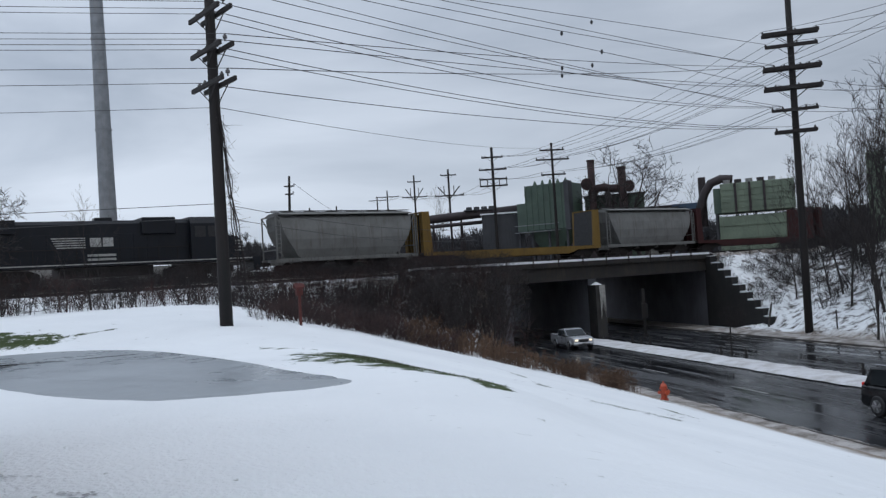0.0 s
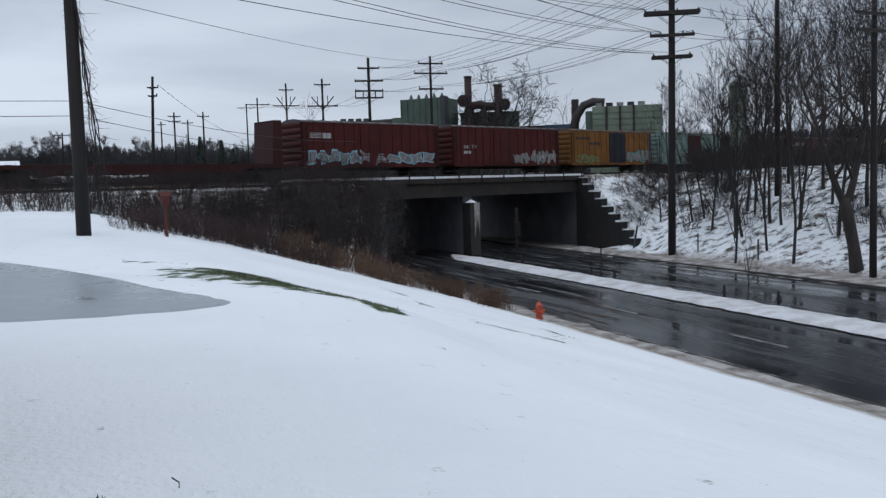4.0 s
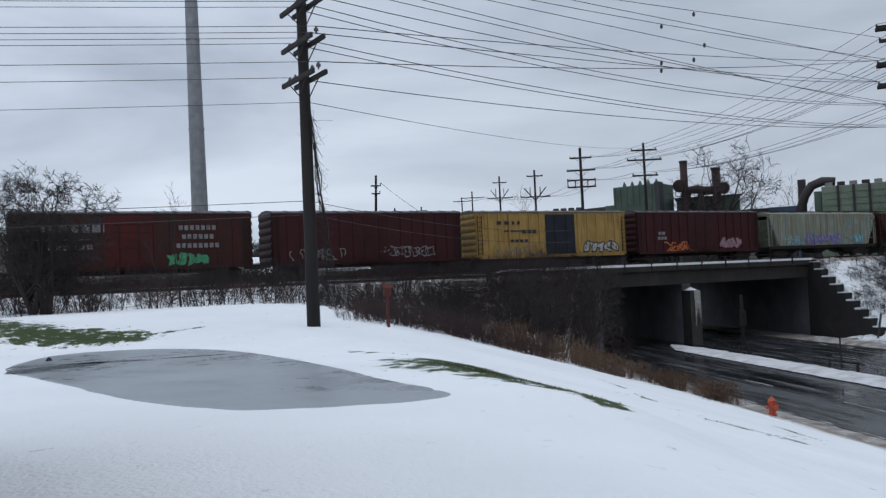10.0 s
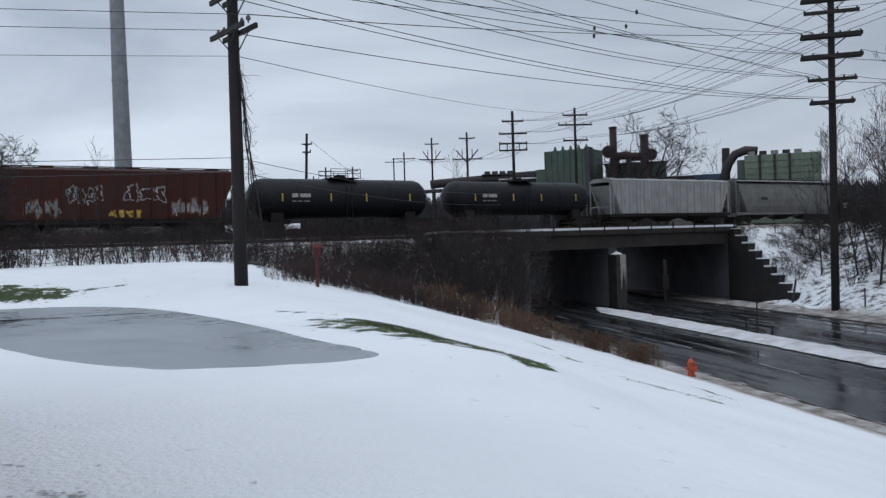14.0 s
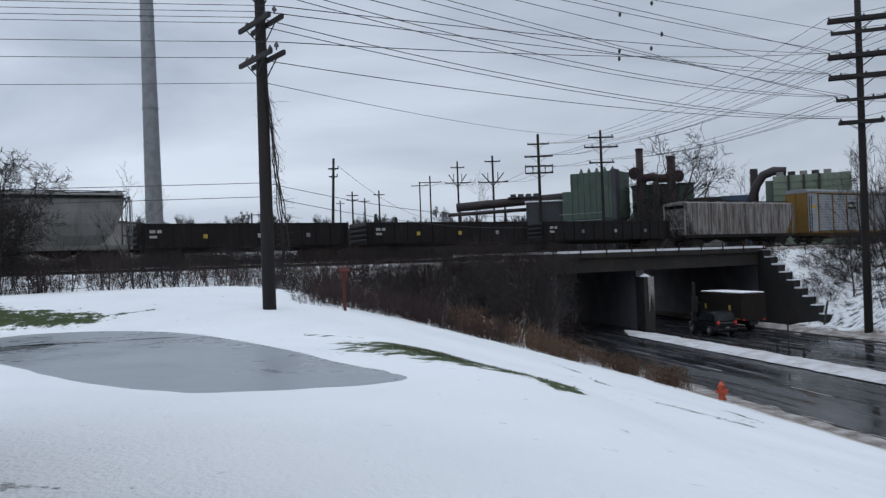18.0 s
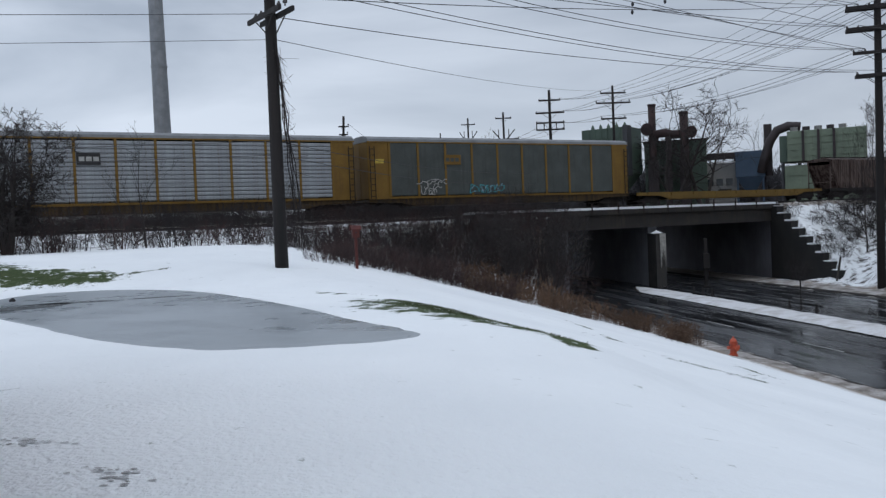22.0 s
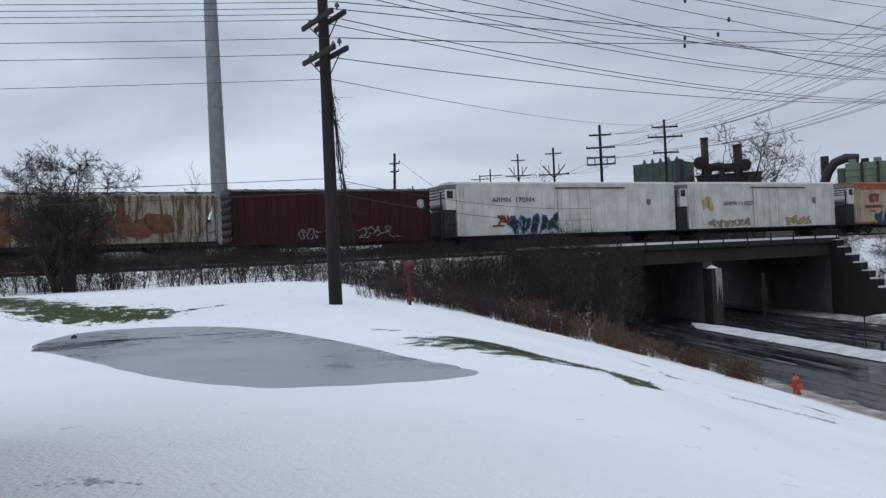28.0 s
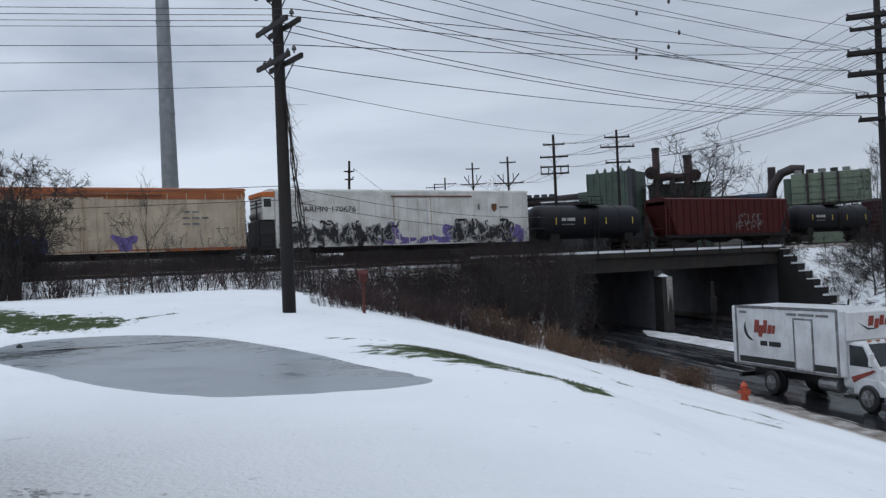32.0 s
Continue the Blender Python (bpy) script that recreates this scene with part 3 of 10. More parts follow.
def build_road():
    m = Mesh()
    cuts = [-400, -120, -60] + [-30 + 4 * i for i in range(36)] + [140, 200, 400]
    across = [KERB_L - 0.3, KERB_L + 0.8, 21.5, MED_L, MED_R, 32.2, KERB_R - 0.8, KERB_R + 0.3]
    zz = [0, 0.0, 0.05, 0.03, 0.03, 0.05, 0, 0]
    for r in cuts:
        for w, z in zip(across, zz):
            ww = w + (2.4 * smoothstep(44, 66, r) if w < 19 else 0)
            m.v.append((ww, r, ROAD_Z + z))
    k = len(across)
    for j in range(len(cuts) - 1):
        for i in range(k - 1):
            m.f.append((j * k + i, j * k + i + 1, (j + 1) * k + i + 1, (j + 1) * k + i))
    ob = part("road", m, road_material(), at=Matrix(((RW[0], RR[0], 0, 0), (RW[1], RR[1], 0, 0), (0, 0, 1, 0), (0, 0, 0, 1))))
    tagged(ob, "wet dark asphalt road with puddles and tyre tracks", "road", kind="structure")

    def strip(name, w0, w1, r0, r1, z0, z1, mat, label, lumps=0.0, step=0.5, round_end=False):
        q = Mesh()
        count = int((r1 - r0) / step) + 1
        prof = [0.0, 0.12, 0.35, 0.65, 0.88, 1.0]
        up = [0.0, 0.75, 1.0, 1.0, 0.75, 0.0]
        for j in range(count):
            r = r0 + (r1 - r0) * j / (count - 1)
            taper = min(1.0, 0.12 + (r1 - r) / 4.0) if round_end else 1.0
            shift = 2.4 * smoothstep(44, 66, r) if w0 < 19 else 0
            for a, u in zip(prof, up):
                w = (w0 + w1) / 2 + (a - 0.5) * (w1 - w0) * taper + shift
                x, y, _ = wr(w, r)
                edge = lumps * noise.noise((x * 0.8, y * 0.8, 5)) + 0.5 * lumps * noise.noise((x * 2.6, y * 2.6, 3))
                x, y, _ = wr(w + edge * (0 < a < 1 or 1) * 1.4, r)
                q.v.append((x, y, z0 + (z1 - z0) * u * (1 + 2.2 * edge)))
        for j in range(count - 1):
            for i in range(5):
                q.f.append((j * 6 + i, j * 6 + i + 1, (j + 1) * 6 + i + 1, (j + 1) * 6 + i))
        o = part(name, q, mat, smooth=True)
        return tagged(o, label, name.replace("_", " "), kind="structure")

    strip("kerb_near", KERB_L - 0.18, KERB_L + 0.05, -40, 72, ROAD_Z - 0.05, ROAD_Z + 0.14, "concrete", "low concrete kerb half buried in slush", 0.0, 1.0)
    strip("kerb_far", KERB_R - 0.05, KERB_R + 0.18, -40, 84, ROAD_Z - 0.05, ROAD_Z + 0.14, "concrete", "low concrete kerb half buried in slush", 0.0, 1.0)
    strip("ploughed_snow_near", KERB_L - 1.9, KERB_L + 0.35, -40, 46, ROAD_Z - 0.02, ROAD_Z + 0.15, "kerb_snow", "dirty ploughed snow along the kerb", 0.10, 0.3)
    strip("ploughed_snow_far", KERB_R - 0.1, KERB_R + 2.8, -40, 66, ROAD_Z - 0.02, ROAD_Z + 0.24, "kerb_snow", "dirty ploughed snow along the far kerb", 0.13)
    strip("median", MED_L, MED_R, -40, 67.5, ROAD_Z - 0.05, ROAD_Z + 0.17, "concrete", "raised concrete median strip", 0.0, 1.0, True)
    strip("median_snow", MED_L + 0.1, MED_R - 0.1, -40, 67.2, ROAD_Z + 0.08, ROAD_Z + 0.22, "slushy_snow", "grey slushy snow lying on the median strip", 0.10, 0.3, True)


build_road()

# ---- bridge ----


def build_bridge():
    bridge = tagged(thing("railway_bridge", "grimy concrete railway underpass bridge with stepped wing wall", "bridge"), kind="structure")

    def line_at(w, n):
        """The place on the line w of the road that lies n across the track."""
        # w = x*RW0 + y*RW1 ; n = x*SN0 + y*SN1
        det = RW[0] * SN[1] - RW[1] * SN[0]
        return ((w * SN[1] - RW[1] * n) / det, (RW[0] * n - SN[0] * w) / det)

    def block(name, corners, z0, z1, mat, parent=bridge, label=""):
        k = len(corners)
        m = Mesh()
        m.v = [(x, y, z0) for x, y in corners] + [(x, y, z1) for x, y in corners]
        m.f = [tuple(range(k))[::-1], tuple(range(k, 2 * k))] + [(i, (i + 1) % k, k + (i + 1) % k, k + i) for i in range(k)]
        return part(name, m, mat, parent, label)

    def quad(w0, w1, n0, n1):
        return [line_at(w0, n0), line_at(w1, n0), line_at(w1, n1), line_at(w0, n1)]

    # deck slab and the edge girder, then the haunched beams under it
    block("deck", quad(ABUT_L - 2.5, ABUT_R + 2.0, DECK_N0 + 0.5, DECK_N1), GIRDER_Z + 0.35, NEAR_BED, "dark_concrete")
    block("track_bed", quad(ABUT_L - 2.5, ABUT_R + 2.0, 60.2, DECK_N1), NEAR_BED + 0.004, DECK_Z - 0.06, "ballast")
    block("edge_girder", quad(ABUT_L - 1.5, ABUT_R + 0.6, DECK_N0, DECK_N0 + 0.5), GIRDER_Z, DECK_Z - 0.42, "concrete")
    block("coping", quad(ABUT_L - 2.5, ABUT_R + 0.9, DECK_N0 - 0.22, DECK_N0 + 0.62), DECK_Z - 0.418, DECK_Z - 0.02, "concrete")
    block("snow_on_coping", quad(ABUT_L - 8.5, ABUT_R + 0.7, DECK_N0 - 0.2, DECK_N0 + 1.6), DECK_Z - 0.018, DECK_Z + 0.17, "snow")
    for i in range(11):
        n0 = DECK_N0 + 2.0 + 2.2 * i
        block("beam", quad(ABUT_L - 0.3, ABUT_R + 0.3, n0, n0 + 0.6), GIRDER_Z - 0.02, GIRDER_Z + 0.37, "dark_concrete")
    block("abutment", quad(ABUT_L - 1.6, ABUT_L, DECK_N0 + 0.25, DECK_N1 - 0.3), ROAD_Z - 0.3, GIRDER_Z + 0.34, "dark_concrete")
    block("abutment", quad(ABUT_R, ABUT_R + 1.6, DECK_N0 + 0.25, DECK_N1 - 0.3), ROAD_Z - 0.3, GIRDER_Z + 0.34, "dark_concrete")
    # stepped wing wall beside the far carriageway
    steps = 9
    for i in range(steps):
        n1 = DECK_N0 + 0.2 - i * 1.06
        z1 = DECK_Z - 0.25 - i * 0.68
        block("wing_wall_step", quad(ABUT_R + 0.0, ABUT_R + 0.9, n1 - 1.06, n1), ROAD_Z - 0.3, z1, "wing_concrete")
        block("snow_on_step", quad(ABUT_R + 0.05, ABUT_R + 1.0, n1 - 1.0 + 0.35 * abs(math.sin(i * 1.7)), n1 - 0.02), z1 + 0.004, z1 + 0.05 + 0.10 * abs(math.sin(i * 2.3)), "snow")
    # centre pier: a wall with a nosing that stands out before the deck
    pw = 29.05
    block("pier_wall", quad(pw - 0.45, pw + 0.45, DECK_N0 + 0.9, DECK_N1 - 0.5), ROAD_Z - 0.3, GIRDER_Z - 0.024, "pier_concrete")
    block("pier_nose", quad(pw - 0.52, pw + 0.52, DECK_N0 - 0.75, DECK_N0 + 0.9), ROAD_Z - 0.3, 0.08, "pale_concrete")
    cx, cy = line_at(pw, DECK_N0 + 0.1)
    cap = Mesh()
    cap.add([(cx - 0.45, cy - 0.6, 0.084), (cx + 0.45, cy - 0.6, 0.084), (cx + 0.45, cy + 0.6, 0.084), (cx - 0.45, cy + 0.6, 0.084), (cx, cy, 0.36)],
            [(0, 1, 4), (1, 2, 4), (2, 3, 4), (3, 0, 4), (3, 2, 1, 0)])
    part("snow_cap", cap, "snow", bridge)
    fx, fy = line_at(pw - 0.2, DECK_N0 - 0.765)
    for i in range(7):
        a = Mesh()
        h = random.uniform(1.0, 3.2)
        x = fx + i * 0.09 * SU[0] + 0.1
        y = fy + i * 0.09 * SU[1] + 0.0
        a.tube([(x, y, 0.06), (x + 0.02, y - 0.01, 0.06 - h * 0.5), (x, y, 0.06 - h)], [0.05, 0.04, 0.012], 6)
        part("icicle", a, "lime", bridge)
    # railing posts and cable along the coping
    rail = tagged(thing("bridge_railing", "low dark steel post and cable railing on the bridge", "railing"), kind="structure")
    p0, p1 = line_at(ABUT_L - 8, DECK_N0 - 0.27), line_at(ABUT_R + 0.5, DECK_N0 - 0.27)
    length = math.hypot(p1[0] - p0[0], p1[1] - p0[1])
    post = Mesh().box(-0.05, 0.05, -0.04, 0.04, -0.3, 0.62).data("post")
    count = int(length / 2.7)
    for i in range(count + 1):
        f = i / count
        part("post", post, "rail", rail, at=pose(p0[0] + (p1[0] - p0[0]) * f, p0[1] + (p1[1] - p0[1]) * f, DECK_Z - 0.05))
    for z in (0.35, 0.6):
        part("cable", Mesh().tube([(*p0, DECK_Z - 0.05 + z), (*p1, DECK_Z - 0.05 + z)], 0.016, 5), "rail", rail)
    # far end wall of the view under the deck
    return line_at


line_at = build_bridge()


# ---- tracks ----
MAT["snowy_ballast"] = material("snowed_in_ballast", (0.72, 0.73, 0.75), (0.20, 0.185, 0.175), rough=0.9, scale=1.2, fine=9, bump=0.6, distance=0.06, spread=(0.45, 0.7))


def build_track(name, n0, s0, s1, label, bed_mat="ballast", rail_z=RAIL_Z):
    tr = tagged(thing(name, label, "railway track"), kind="structure")
    turn = pose(0, 0, 0, 0, 0, 36)
    at = Matrix.Translation(sn(0, n0, 0)) @ turn
    bed = Mesh().profile([(-2.35, rail_z - 0.42), (-1.5, rail_z - 0.2), (1.5, rail_z - 0.2), (2.35, rail_z - 0.42)], s0, s1)
    part("ballast_bed", bed, bed_mat, tr, at=at)
    for y in (-0.72, 0.72):
        r = Mesh().profile([(y - 0.075, rail_z - 0.17), (y + 0.075, rail_z - 0.17), (y + 0.02, rail_z - 0.13), (y + 0.035, rail_z), (y - 0.035, rail_z), (y - 0.02, rail_z - 0.13)], s0, s1)
        part("rail", r, "rail", tr, at=at)
        part("rail_head", Mesh().box(s0, s1, y - 0.03, y + 0.03, rail_z + 0.003, rail_z + 0.006), "rail_top", tr, at=at)
    ties = Mesh()
    for i in range(int((min(s1, 140) - max(s0, -60)) / 0.55)):
        x = max(s0, -60) + 0.55 * i
        ties.box(x, x + 0.22, -1.3, 1.3, rail_z - 0.24, rail_z - 0.165)
    o = part("ties", ties, "tie", tr, at=at)
    o["kind"] = "stuff"
    return tr


build_track("track_far", TRAIN_N, -400, 900, "ballasted railway track that carries the freight train")
build_track("track_near", NEAR_N, -400, 900, "empty rusty railway track with snow beside it", "snowy_ballast", NEAR_RAIL)

# ---- the freight train ----


def paint(name, c, dirt=(0.024, 0.015, 0.014), amount=0.55, rough=0.6, **k):
    MAT[name] = material(name, c, tuple(v * 0.72 + d * 0.1 for v, d in zip(c, dirt)), rough=rough, scale=0.8, fine=9, bump=0.08, spec=0.22, streak=dirt, streak_amount=amount, **k)


paint("boxcar_red", (0.075, 0.012, 0.011))
paint("boxcar_maroon", (0.044, 0.009, 0.011))
paint("boxcar_brown", (0.055, 0.014, 0.012), amount=0.8)
paint("boxcar_yellow", (0.36, 0.232, 0.072), (0.12, 0.062, 0.026), 0.75)
paint("boxcar_orange", (0.20, 0.088, 0.022), (0.050, 0.024, 0.015), 0.78)
paint("boxcar_mint", (0.215, 0.335, 0.31), (0.085, 0.055, 0.040), 0.7)
paint("door_red", (0.068, 0.013, 0.012))
paint("door_dark", (0.02, 0.024, 0.034), (0.02, 0.02, 0.02))
paint("hopper_grey", (0.175, 0.178, 0.172), (0.10, 0.088, 0.075), 0.6)
paint("hopper_white", (0.275, 0.27, 0.262), (0.070, 0.046, 0.034), 0.85)
paint("hopper_pale", (0.34, 0.345, 0.34), (0.16, 0.14, 0.12), 0.5)
paint("hopper_rusty", (0.115, 0.086, 0.074), (0.026, 0.012, 0.010), 1.0)
paint("hopper_patched", (0.31, 0.288, 0.232), (0.10, 0.044, 0.018), 0.95)
paint("hopper_mint", (0.225, 0.272, 0.245), (0.19, 0.15, 0.075), 0.8)
paint("hopper_red", (0.058, 0.016, 0.012), (0.040, 0.020, 0.017), 0.8)
paint("reefer_white", (0.68, 0.685, 0.66), (0.40, 0.36, 0.29), 0.4, rough=0.5)
paint("reefer_cream", (0.50, 0.425, 0.325), (0.24, 0.165, 0.10), 0.6, rough=0.55)
paint("reefer_orange", (0.36, 0.122, 0.052), (0.22, 0.09, 0.05), 0.4)
paint("tank_black", (0.007, 0.008, 0.012), (0.014, 0.013, 0.013), 0.4, rough=0.5)
paint("gondola_black", (0.012, 0.011, 0.012), (0.028, 0.019, 0.016), 0.7)
paint("loco_black", (0.009, 0.011, 0.016), (0.014, 0.014, 0.015), 0.5, rough=0.4)
paint("rack_silver", (0.32, 0.345, 0.37), (0.18, 0.172, 0.165), 0.5, rough=0.45)
paint("rack_green", (0.075, 0.085, 0.080), (0.050, 0.050, 0.046), 0.6)
paint("rack_yellow", (0.190, 0.110, 0.024), (0.12, 0.065, 0.024), 0.5)
paint("rack_roof", (0.22, 0.232, 0.245), (0.14, 0.14, 0.14), 0.4)
paint("dusty_roof", (0.10, 0.095, 0.095), (0.05, 0.04, 0.038), 0.6)
# rack yellow darkened to brown, with the shadow at the car's bottom painted in
paint("rack_sill", (0.07, 0.043, 0.016), (0.024, 0.017, 0.012), 0.8)
paint("underframe", (0.018, 0.016, 0.015), (0.012, 0.011, 0.011))
paint("truck_iron", (0.022, 0.018, 0.016), (0.014, 0.012, 0.011))
paint("flat_yellow", (0.170, 0.105, 0.026), (0.09, 0.052, 0.02), 0.7)
paint("flat_red", (0.042, 0.010, 0.010), (0.04, 0.018, 0.016), 0.6)
for nm, c in (("mark_white", (0.40, 0.40, 0.385)), ("mark_black", (0.02, 0.02, 0.022)), ("mark_red", (0.28, 0.05, 0.035)), ("mark_orange", (0.6, 0.17, 0.04)),
              ("mark_teal", (0.05, 0.30, 0.33)), ("mark_violet", (0.16, 0.12, 0.34)), ("mark_blue", (0.05, 0.14, 0.33)), ("mark_navy", (0.035, 0.05, 0.12)), ("mark_green", (0.06, 0.32, 0.16)),
              ("mark_silver", (0.21, 0.21, 0.215)), ("mark_yellow", (0.55, 0.40, 0.06)), ("mark_pink", (0.42, 0.14, 0.20)), ("mark_cyan", (0.24, 0.45, 0.55)),
              ("mark_grey", (0.2, 0.2, 0.2)), ("mark_rust", (0.16, 0.06, 0.025)), ("mark_faint", (0.085, 0.07, 0.066))):
    MAT[nm] = material(nm, c, tuple(v * 0.65 for v in c), rough=0.7, scale=4, fine=20, bump=0.03)

TRAIN = []
WHEEL = Mesh()
for yy in (-0.79, 0.65):
    WHEEL.tube([(0, yy, 0), (0, yy + 0.14, 0)], 0.42, 18)
    WHEEL.tube([(0, yy + (0.14 if yy > 0 else -0.03), 0), (0, yy + (0.17 if yy > 0 else 0.0), 0)], 0.46, 18)
WHEEL.tube([(0, -1.0, 0), (0, 1.0, 0)], 0.08, 8)
WHEEL = WHEEL.data("wheelset")
FRAME = Mesh()
for yy in (-1.08, 0.94):
    FRAME.side([(-1.25, 0.40), (-1.25, 0.58), (-0.95, 0.62), (-0.5, 0.86), (0.5, 0.86), (0.95, 0.62), (1.25, 0.58), (1.25, 0.40), (0.9, 0.36), (0.45, 0.2), (-0.45, 0.2), (-0.9, 0.36)], yy, yy + 0.14)
    for xx in (-0.88, 0.88):
        FRAME.box(xx - 0.16, xx + 0.16, yy - 0.04, yy + 0.18, 0.33, 0.62)
    for xx in (-0.22, 0.0, 0.22):
        FRAME.tube([(xx, yy + 0.07, 0.28), (xx, yy + 0.07, 0.6)], 0.09, 8)
FRAME.box(-0.25, 0.25, -0.95, 0.95, 0.62, 0.9)
FRAME = FRAME.data("truck")
COUPLER = Mesh().box(-0.5, 0.1, -0.12, 0.12, 0.75, 0.98).box(0.1, 0.42, -0.2, 0.2, 0.7, 1.03).tube([(0.0, 0.35, 0.8), (0.25, 0.4, 0.5), (0.5, 0.35, 0.7)], 0.035, 6).data("coupler")
POST = Mesh().side([(-0.07, 0), (0.07, 0), (0.07, 1), (-0.07, 1)], 0, 0.07).data("side_post")
LADDER = Mesh()
for xx in (-0.2, 0.2):
    LADDER.box(xx - 0.025, xx + 0.025, -0.09, -0.04, 0, 3.3)
for i in range(9):
    LADDER.box(-0.2, 0.2, -0.085, -0.05, 0.15 + 0.37 * i, 0.19 + 0.37 * i)
LADDER = LADDER.data("ladder")


def running_gear(car, length, bogies=None, wheels=2):
    for x in bogies or (-(length / 2 - 2.0), length / 2 - 2.0):
        t = part("truck", FRAME, "truck_iron", car, at=pose(x, 0, 0))
        for k in (-0.88, 0.88):
            part("wheelset", WHEEL, "truck_iron", t, at=pose(k, 0, 0.46))
    part("coupler", COUPLER, "truck_iron", car, at=pose(length / 2 + 0.25, 0, 0))
    part("coupler", COUPLER, "truck_iron", car, at=pose(-length / 2 - 0.25, 0, 0, 0, 0, 180))


def ladders(car, length, z0=1.15, h=1.0, mat="truck_iron", inset=0.35, y=1.56):
    for x in (-length / 2 + inset, length / 2 - inset):
        o = part("ladder", LADDER, mat, car, at=pose(x, -y, z0))
        o.scale = (1, 1, h)


def posts(car, xs, z0, z1, y, mat, wide=1.0, skip=(), both=True):
    for x in xs:
        if any(a < x < b for a, b in skip):
            continue
        for sgn in ((-1, 1) if both else (-1,)):
            o = part("side_post", POST, None, car, at=pose(x, y * sgn + (-0.07 if sgn < 0 else 0.0), z0))
            o.scale = (wide, 1, z1 - z0)
            o.data = POST_BY.setdefault(mat, POST.copy()) if mat not in POST_BY else POST_BY[mat]
            if not o.data.materials:
                o.data.materials.append(MAT[mat])


POST_BY = {}


def lettering(car, text, x, z, size, mat, y=-1.56, stretch=1.0):
    cu = bpy.data.curves.new("lettering", "FONT")
    cu.body, cu.size, cu.extrude = text, size * 1.35, 0.004
    tmp = bpy.data.objects.new("lettering", cu)
    me = bpy.data.meshes.new_from_object(tmp)
    bpy.data.objects.remove(tmp)
    part("lettering", me, mat, car, at=pose(x, y - 0.012, z, 90, 0, 0) @ Matrix.Diagonal((stretch, 1, 1, 1)))


def bars(car, x0, z0, widths, height, mat, y=-1.575, gap=0.12):
    m = Mesh()
    x = x0
    for w in widths:
        m.box(x, x + w, y - 0.004, y + 0.004, z0, z0 + height)
        x += w + gap
    part("marking", m, mat, car)


def graffiti(car, x0, x1, z0, z1, fill, edge, rng, y=-1.58, letters=5, cap=None):
    """A sprayed piece: rows of swollen, leaning shapes with an outline, on the near side."""
    letters_made, shine = [], Mesh()
    w = (x1 - x0) / letters
    for i in range(letters):
        cx, cz = x0 + w * (i + 0.5), (z0 + z1) / 2 + rng.uniform(-0.06, 0.06) * (z1 - z0)
        lean = rng.uniform(-0.3, 0.3)
        pts = []
        count = 14
        lobes = rng.choice((2, 3, 3, 4))
        ph = rng.uniform(0, 6)
        for k in range(count):
            a = 2 * math.pi * k / count
            q = 0.80 + 0.26 * math.sin(lobes * a + ph) + rng.uniform(-0.12, 0.12)
            sx, sz = math.copysign(abs(math.cos(a)) ** 0.6, math.cos(a)), math.copysign(abs(math.sin(a)) ** 0.6, math.sin(a))
            pts.append((sx * w * 0.56 * q + lean * sz * (z1 - z0) * 0.3, sz * (z1 - z0) * 0.5 * q))
        back, front = Mesh(), Mesh()
        letters_made.append((back, front))
        for mesh, grow, dy in ((back, 1.13, -0.0004 * (i % 2)), (front, 0.88, -0.006)):
            v = [(cx, y + dy, cz)] + [(cx + px * grow, y + dy, cz + pz * grow) for px, pz in pts]
            mesh.add(v, [(0, 1 + k, 1 + (k + 1) % count) for k in range(count)])
        for _ in range(4):
            px, pz = rng.uniform(-0.32, 0.32) * w, rng.uniform(-0.32, 0.32) * (z1 - z0)
            dx, dz = rng.uniform(-0.25, 0.25) * w, rng.uniform(-0.3, 0.3) * (z1 - z0)
            tk = 0.05
            shine.add([(cx + px - tk, y - 0.011, cz + pz), (cx + px + tk, y - 0.011, cz + pz), (cx + px + dx + tk, y - 0.011, cz + pz + dz), (cx + px + dx - tk, y - 0.011, cz + pz + dz)], [(0, 1, 2, 3)])
    for back, front in letters_made:
        g = part("graffiti_letter", back, edge, car, "spray-painted graffiti letter with an outline")
        part("letter_fill", front, fill, g)
    part("stroke", shine, cap or edge, g)["kind"] = "stuff"


def scribble(car, x0, x1, z0, z1, mat, rng, y=-1.58, count=14, thick=0.035):
    """Loose sprayed tags as thin bent strokes."""
    m = Mesh()
    for _ in range(count):
        x, z = rng.uniform(x0, x1), rng.uniform(z0, z1)
        a = rng.uniform(0, 6.3)
        for _ in range(5):
            nx, nz = x + 0.22 * math.cos(a), min(z1, max(z0, z + 0.26 * math.sin(a)))
            px, pz = -(nz - z), nx - x
            q = math.hypot(px, pz) + 1e-6
            px, pz = px / q * thick, pz / q * thick
            m.add([(x - px, y, z - pz), (nx - px, y, nz - pz), (nx + px, y, nz + pz), (x + px, y, z + pz)], [(0, 1, 2, 3)])
            x, z = nx, nz
            a += rng.uniform(-1.6, 1.6)
    part("tag", m, mat, car, "loose spray-painted tag")["kind"] = "stuff"


def new_car(name, label, s0, length, category):
    car = thing(name, label, category, group="cars of the freight train")
    TRAIN.append((car, s0 + length / 2))
    return car


